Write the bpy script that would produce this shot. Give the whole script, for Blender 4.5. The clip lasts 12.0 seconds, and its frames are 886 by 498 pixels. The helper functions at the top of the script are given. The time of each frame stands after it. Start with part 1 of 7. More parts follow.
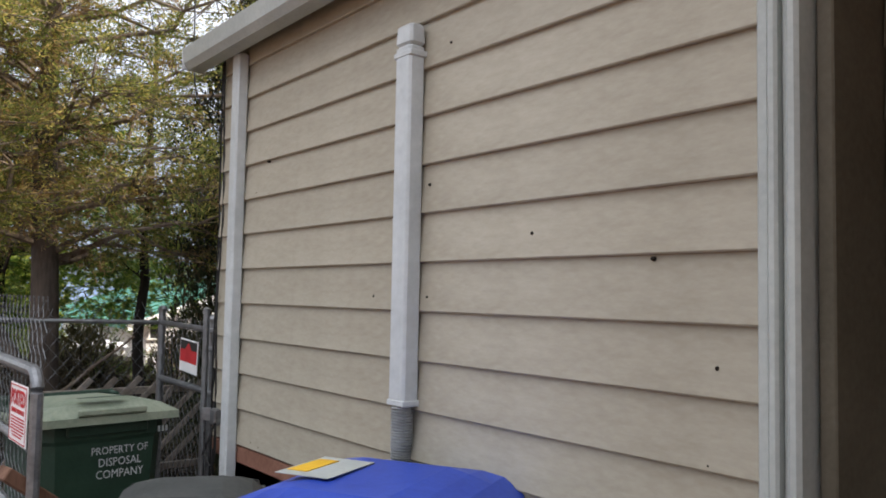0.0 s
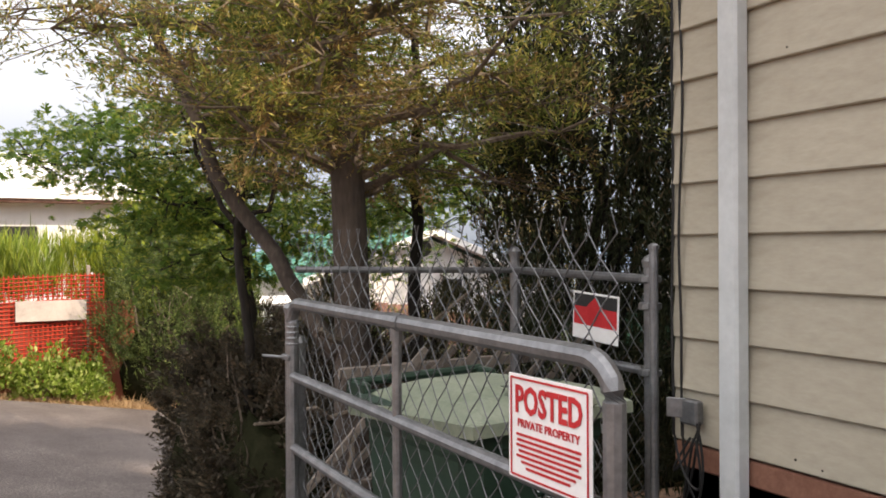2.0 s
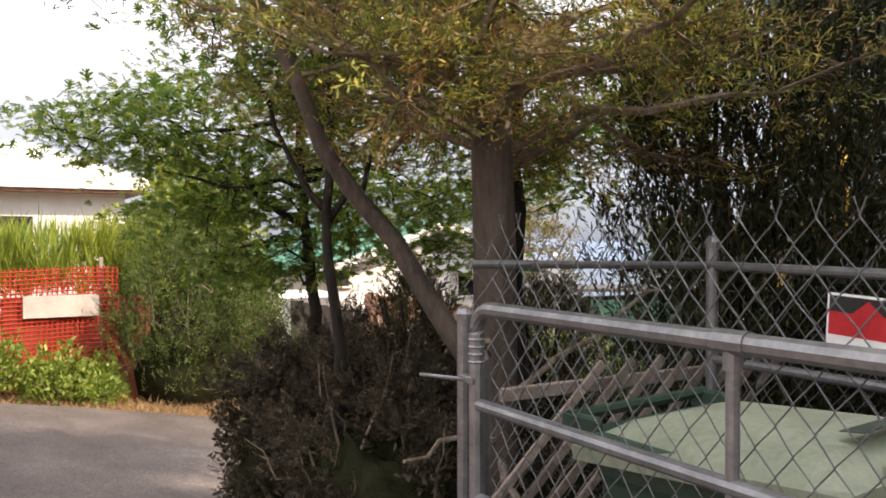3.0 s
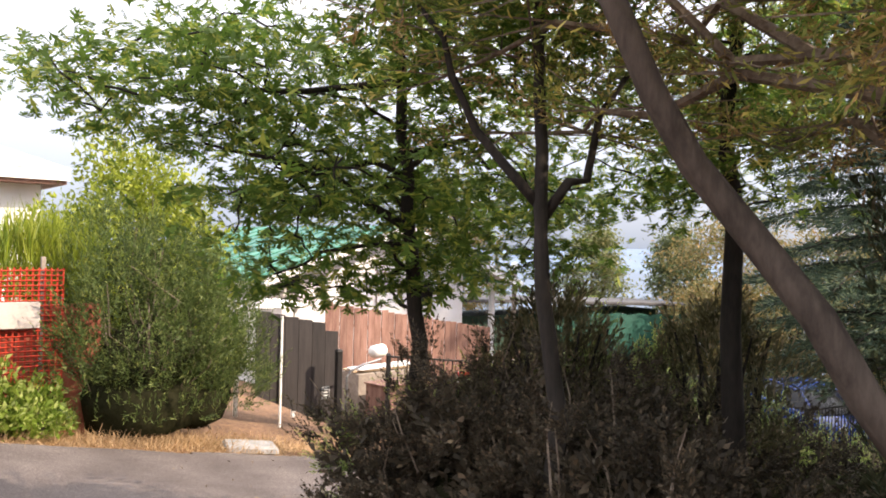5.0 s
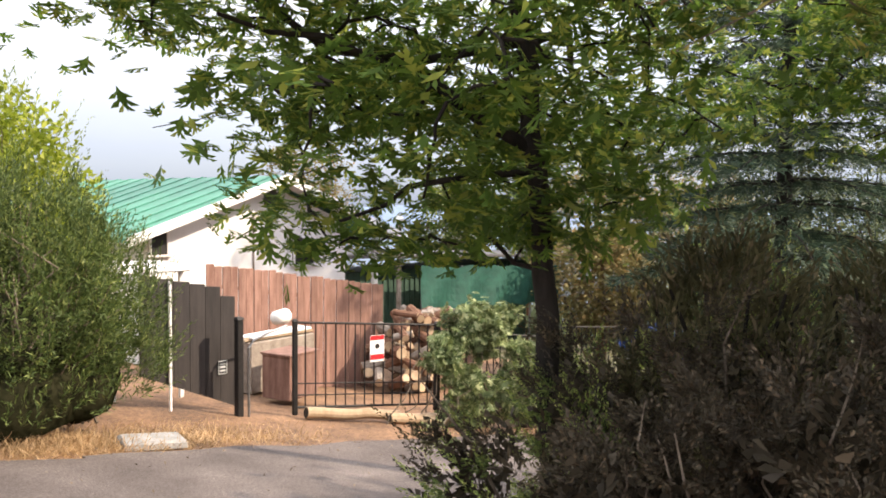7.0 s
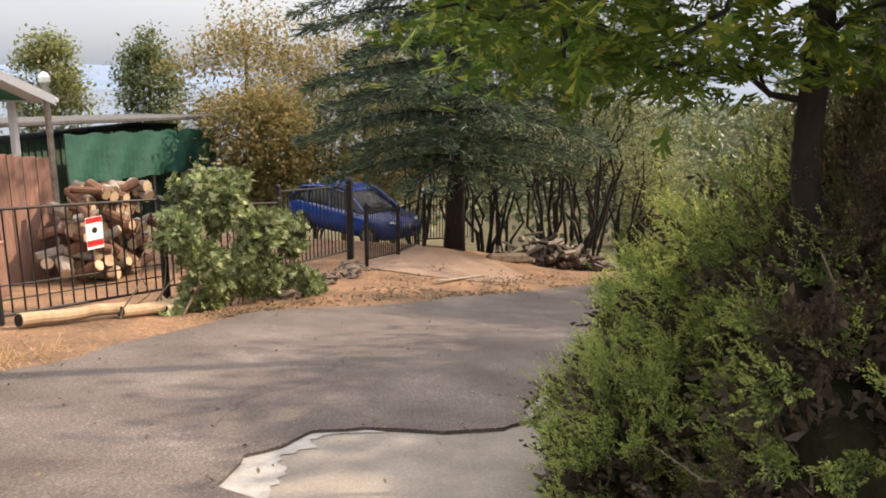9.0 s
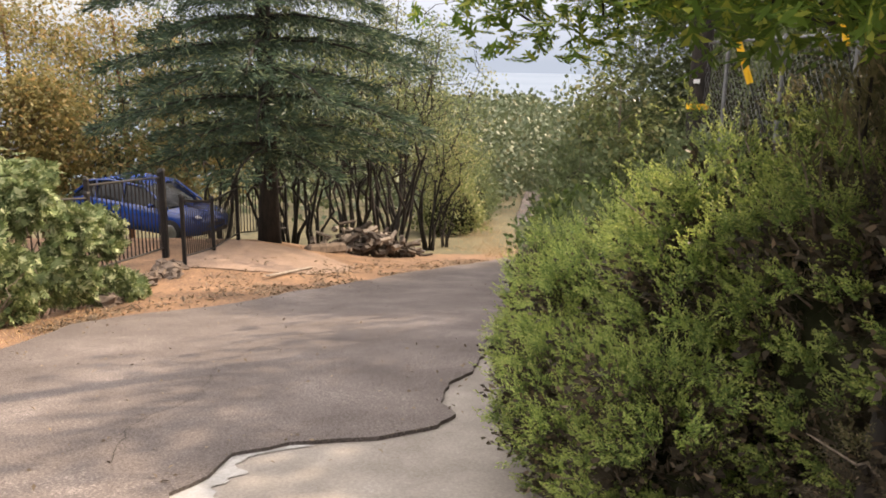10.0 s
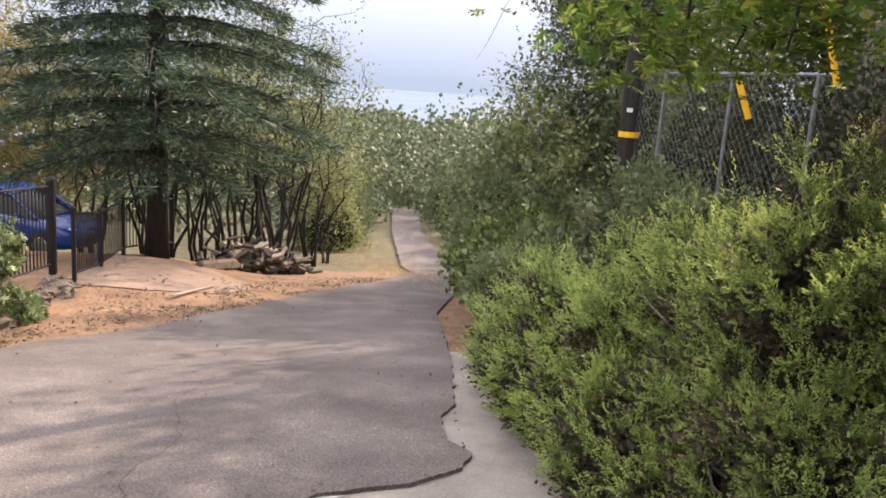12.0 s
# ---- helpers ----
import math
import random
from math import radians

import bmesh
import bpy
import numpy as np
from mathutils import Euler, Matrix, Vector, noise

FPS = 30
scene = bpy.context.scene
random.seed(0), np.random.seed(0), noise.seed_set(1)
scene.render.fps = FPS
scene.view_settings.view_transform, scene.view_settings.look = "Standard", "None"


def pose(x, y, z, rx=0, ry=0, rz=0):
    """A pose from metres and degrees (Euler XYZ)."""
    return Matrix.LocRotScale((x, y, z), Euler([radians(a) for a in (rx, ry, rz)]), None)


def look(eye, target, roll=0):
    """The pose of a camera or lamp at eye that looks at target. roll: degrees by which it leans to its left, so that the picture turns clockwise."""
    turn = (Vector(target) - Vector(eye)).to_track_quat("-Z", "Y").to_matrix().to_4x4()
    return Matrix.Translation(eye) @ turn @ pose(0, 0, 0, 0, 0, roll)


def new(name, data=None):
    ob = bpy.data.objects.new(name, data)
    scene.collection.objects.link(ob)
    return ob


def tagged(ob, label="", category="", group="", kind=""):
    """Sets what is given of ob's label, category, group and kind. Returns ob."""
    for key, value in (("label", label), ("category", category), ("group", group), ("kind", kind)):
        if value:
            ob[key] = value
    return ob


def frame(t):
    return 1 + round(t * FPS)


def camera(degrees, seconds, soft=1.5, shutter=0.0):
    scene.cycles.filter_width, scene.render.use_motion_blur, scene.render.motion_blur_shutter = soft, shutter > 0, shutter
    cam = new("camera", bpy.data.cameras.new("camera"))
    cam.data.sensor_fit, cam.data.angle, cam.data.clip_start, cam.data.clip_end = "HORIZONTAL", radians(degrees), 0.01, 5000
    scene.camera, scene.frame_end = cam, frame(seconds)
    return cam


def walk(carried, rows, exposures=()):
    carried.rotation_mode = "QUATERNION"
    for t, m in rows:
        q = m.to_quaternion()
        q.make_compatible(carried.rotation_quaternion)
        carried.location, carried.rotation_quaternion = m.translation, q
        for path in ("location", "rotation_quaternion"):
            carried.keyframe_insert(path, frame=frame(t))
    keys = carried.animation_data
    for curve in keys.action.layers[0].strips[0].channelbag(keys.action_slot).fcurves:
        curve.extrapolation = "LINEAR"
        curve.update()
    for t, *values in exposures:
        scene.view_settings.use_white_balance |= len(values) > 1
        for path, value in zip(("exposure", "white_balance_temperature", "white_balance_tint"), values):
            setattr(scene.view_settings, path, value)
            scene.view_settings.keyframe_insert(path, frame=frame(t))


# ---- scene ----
cam = camera(58.0, 12.0, soft=1.8)
PATH = [
    (0.0, -0.005, -0.016, 1.623, 93.40, -1.08, -38.02),
    (0.5, -0.022, 0.468, 1.636, 92.49, -0.30, -34.21),
    (1.0, -0.110, 0.900, 1.633, 92.51, 0.26, -30.98),
    (1.5, -0.238, 1.419, 1.596, 90.98, 0.45, -27.69),
    (2.0, -0.328, 1.883, 1.542, 89.83, 0.33, -29.18),
    (2.5, -0.434, 2.381, 1.531, 89.60, 0.18, -29.74),
    (2.7, -0.496, 2.555, 1.528, 89.22, 0.07, -29.69),
    (4.3, -0.790, 3.923, 1.551, 90.93, -0.10, -35.85),
    (4.5, -0.828, 4.102, 1.553, 90.86, -0.49, -35.90),
    (5.0, -0.892, 4.543, 1.525, 89.87, -1.50, -36.95),
    (5.5, -0.899, 4.961, 1.495, 88.45, -1.49, -41.39),
    (6.0, -0.905, 5.397, 1.480, 87.73, -2.11, -44.01),
    (6.5, -0.865, 5.780, 1.431, 86.82, -1.23, -46.73),
    (6.7, -0.849, 5.922, 1.432, 86.89, -0.95, -47.19),
    (8.3, -1.141, 7.379, 1.390, 81.42, 0.19, -63.79),
    (8.5, -1.128, 7.590, 1.368, 79.77, 0.16, -66.65),
    (9.0, -1.034, 8.037, 1.307, 77.29, -0.30, -76.47),
    (9.5, -0.907, 8.480, 1.228, 76.10, -0.44, -86.95),
    (10.0, -0.738, 8.909, 1.192, 76.73, -1.01, -92.18),
    (10.5, -0.618, 9.251, 1.190, 77.67, -1.21, -96.21),
    (11.0, -0.483, 9.538, 1.164, 78.80, -1.93, -98.87),
    (11.5, -0.362, 9.772, 1.149, 77.65, -2.80, -101.04),
    (12.0, -0.344, 9.835, 1.176, 78.22, -4.05, -101.93),
]
walk(cam, [(t, pose(*p)) for t, *p in PATH],
     exposures=[(0.0, 0.75, 6950, 13), (1.0, 0.88, 7200, 14), (2.5, 0.95, 7900, 17), (4.5, 1.22, 7500, 19), (6.5, 1.22, 7500, 17), (8.5, 0.93, 7500, 16), (9.0, 1.02, 8100, 17), (9.5, 1.20, 8700, 18), (10.0, 1.28, 8300, 18), (10.5, 1.33, 7800, 19), (12.0, 1.36, 7400, 20)])

# ---- sky and sun ----
SUN_TO = Vector((0.50, -0.62, 0.56)).normalized()
sky_world = bpy.data.worlds.new("sky")
scene.world = sky_world
sky_world.use_nodes = True
wn, wl = sky_world.node_tree.nodes, sky_world.node_tree.links
wn.clear()
w_out = wn.new("ShaderNodeOutputWorld")
w_bg = wn.new("ShaderNodeBackground")
w_sky = wn.new("ShaderNodeTexSky")
w_sky.sky_type = "NISHITA"
w_sky.sun_disc = False
w_sky.sun_elevation = math.asin(SUN_TO.z)
w_sky.sun_rotation = math.atan2(SUN_TO.x, SUN_TO.y)
w_sky.air_density, w_sky.dust_density, w_sky.ozone_density = 1.0, 2.0, 1.0
w_tc = wn.new("ShaderNodeTexCoord")
w_map = wn.new("ShaderNodeMapping")
w_map.inputs["Scale"].default_value = (1.0, 1.0, 3.0)
w_noise = wn.new("ShaderNodeTexNoise")
w_noise.inputs["Scale"].default_value = 1.6
w_noise.inputs["Detail"].default_value = 7.0
w_noise.inputs["Roughness"].default_value = 0.55
w_ramp = wn.new("ShaderNodeValToRGB")
w_ramp.color_ramp.elements[0].position = 0.34
w_ramp.color_ramp.elements[0].color = (0.7, 0.7, 0.7, 1)
w_ramp.color_ramp.elements[1].position = 0.62
w_mix = wn.new("ShaderNodeMix")
w_mix.data_type = "RGBA"
w_sep = wn.new("ShaderNodeSeparateXYZ")
w_haze = wn.new("ShaderNodeValToRGB")
w_haze.color_ramp.elements[0].position, w_haze.color_ramp.elements[1].position = 0.0, 0.75
w_haze.color_ramp.elements[0].color, w_haze.color_ramp.elements[1].color = (1.35, 1.8, 2.5, 1), (9.6, 10.4, 11.8, 1)
wl.new(w_tc.outputs["Generated"], w_sep.inputs["Vector"])
wl.new(w_sep.outputs["Z"], w_haze.inputs["Fac"])
wl.new(w_haze.outputs["Color"], w_mix.inputs["B"])
wl.new(w_tc.outputs["Generated"], w_map.inputs["Vector"])
wl.new(w_map.outputs["Vector"], w_noise.inputs["Vector"])
wl.new(w_noise.outputs["Fac"], w_ramp.inputs["Fac"])
wl.new(w_ramp.outputs["Color"], w_mix.inputs["Factor"])
wl.new(w_sky.outputs["Color"], w_mix.inputs["A"])
wl.new(w_mix.outputs["Result"], w_bg.inputs["Color"])
w_bg.inputs["Strength"].default_value = 0.15
wl.new(w_bg.outputs["Background"], w_out.inputs["Surface"])
sun_data = bpy.data.lights.new("sun", "SUN")
sun_data.energy, sun_data.angle, sun_data.color = 3.4, radians(0.6), (1.0, 0.90, 0.76)
sun = new("sun", sun_data)
sun.matrix_world = look((0, 0, 30), Vector((0, 0, 30)) - SUN_TO)

rng = np.random.default_rng(7)


# ---- materials ----
def mat(name, c1, c2, rough=0.8, scale=6.0, bump=0.3, metal=0.0, c3=None, fine=60.0, stretch=(1, 1, 1), spec=0.35, island=0.0, obj=0.0, grit=0.35, band=0.12):
    """Two-scale noise colour with a fine relief."""
    m = bpy.data.materials.new(name)
    m.use_nodes = True
    n, l = m.node_tree.nodes, m.node_tree.links
    b = n["Principled BSDF"]
    tc, mp = n.new("ShaderNodeTexCoord"), n.new("ShaderNodeMapping")
    mp.inputs["Scale"].default_value = stretch
    l.new(tc.outputs["Object"], mp.inputs["Vector"])
    big, small = n.new("ShaderNodeTexNoise"), n.new("ShaderNodeTexNoise")
    for t, s, d in ((big, scale, 5), (small, fine, 4)):
        t.inputs["Scale"].default_value = s
        t.inputs["Detail"].default_value = d
        t.inputs["Roughness"].default_value = 0.62
        l.new(mp.outputs["Vector"], t.inputs["Vector"])
    mixf = n.new("ShaderNodeMath")
    mixf.operation = "MULTIPLY_ADD"
    mixf.inputs[1].default_value = grit
    l.new(small.outputs["Fac"], mixf.inputs[0])
    sc = n.new("ShaderNodeMath")
    sc.operation = "MULTIPLY"
    sc.inputs[1].default_value = 1 - grit
    l.new(big.outputs["Fac"], sc.inputs[0])
    l.new(sc.outputs[0], mixf.inputs[2])
    ramp = n.new("ShaderNodeValToRGB")
    ramp.color_ramp.elements[0].position, ramp.color_ramp.elements[1].position = 0.5 - band, 0.5 + band
    ramp.color_ramp.elements[0].color, ramp.color_ramp.elements[1].color = (*c1, 1), (*c2, 1)
    if c3:
        e = ramp.color_ramp.elements.new(0.5 + band * 1.6)
        e.color = (*c3, 1)
    l.new(mixf.outputs[0], ramp.inputs["Fac"])
    out = ramp.outputs["Color"]
    if island or obj:
        src = n.new("ShaderNodeNewGeometry").outputs["Random Per Island"] if island else n.new("ShaderNodeObjectInfo").outputs["Random"]
        rr = n.new("ShaderNodeMapRange")
        amt = island or obj
        rr.inputs["To Min"].default_value, rr.inputs["To Max"].default_value = 1 - amt, 1 + amt
        l.new(src, rr.inputs["Value"])
        hs = n.new("ShaderNodeHueSaturation")
        l.new(rr.outputs["Result"], hs.inputs["Value"])
        l.new(out, hs.inputs["Color"])
        out = hs.outputs["Color"]
    l.new(out, b.inputs["Base Color"])
    b.inputs["Roughness"].default_value, b.inputs["Metallic"].default_value = rough, metal
    b.inputs["Specular IOR Level"].default_value = spec
    if bump:
        bp = n.new("ShaderNodeBump")
        bp.inputs["Strength"].default_value, bp.inputs["Distance"].default_value = bump, 0.01
        l.new(mixf.outputs[0], bp.inputs["Height"])
        l.new(bp.outputs["Normal"], b.inputs["Normal"])
    return m


def leaf_mat(name, dark, light, accent=None, accent_share=0.1, glow=0.35, patch=2.2, swing=(0.72, 1.25)):
    """Thin foliage: colour varies from leaf to leaf, light passes through."""
    m = bpy.data.materials.new(name)
    m.use_nodes = True
    n, l = m.node_tree.nodes, m.node_tree.links
    b, out = n["Principled BSDF"], n["Material Output"]
    g = n.new("ShaderNodeNewGeometry")
    ramp = n.new("ShaderNodeValToRGB")
    ramp.color_ramp.elements[0].color, ramp.color_ramp.elements[1].color = (*dark, 1), (*light, 1)
    if accent:
        ramp.color_ramp.elements[1].position = 1 - accent_share - 0.02
        e = ramp.color_ramp.elements.new(1 - accent_share)
        e.color = (*accent, 1)
    l.new(g.outputs["Random Per Island"], ramp.inputs["Fac"])
    tc, nz = n.new("ShaderNodeTexCoord"), n.new("ShaderNodeTexNoise")
    nz.inputs["Scale"].default_value = patch
    nz.inputs["Detail"].default_value = 3
    l.new(tc.outputs["Object"], nz.inputs["Vector"])
    rr = n.new("ShaderNodeMapRange")
    rr.inputs["From Min"].default_value, rr.inputs["From Max"].default_value = 0.3, 0.7
    rr.inputs["To Min"].default_value, rr.inputs["To Max"].default_value = swing
    l.new(nz.outputs["Fac"], rr.inputs["Value"])
    hs = n.new("ShaderNodeHueSaturation")
    l.new(rr.outputs["Result"], hs.inputs["Value"])
    l.new(ramp.outputs["Color"], hs.inputs["Color"])
    l.new(hs.outputs["Color"], b.inputs["Base Color"])
    b.inputs["Roughness"].default_value = 0.55
    b.inputs["Specular IOR Level"].default_value = 0.25
    tr, mix = n.new("ShaderNodeBsdfTranslucent"), n.new("ShaderNodeMixShader")
    l.new(hs.outputs["Color"], tr.inputs["Color"])
    mix.inputs["Fac"].default_value = glow
    l.new(b.outputs["BSDF"], mix.inputs[1])
    l.new(tr.outputs["BSDF"], mix.inputs[2])
    l.new(mix.outputs["Shader"], out.inputs["Surface"])
    return m


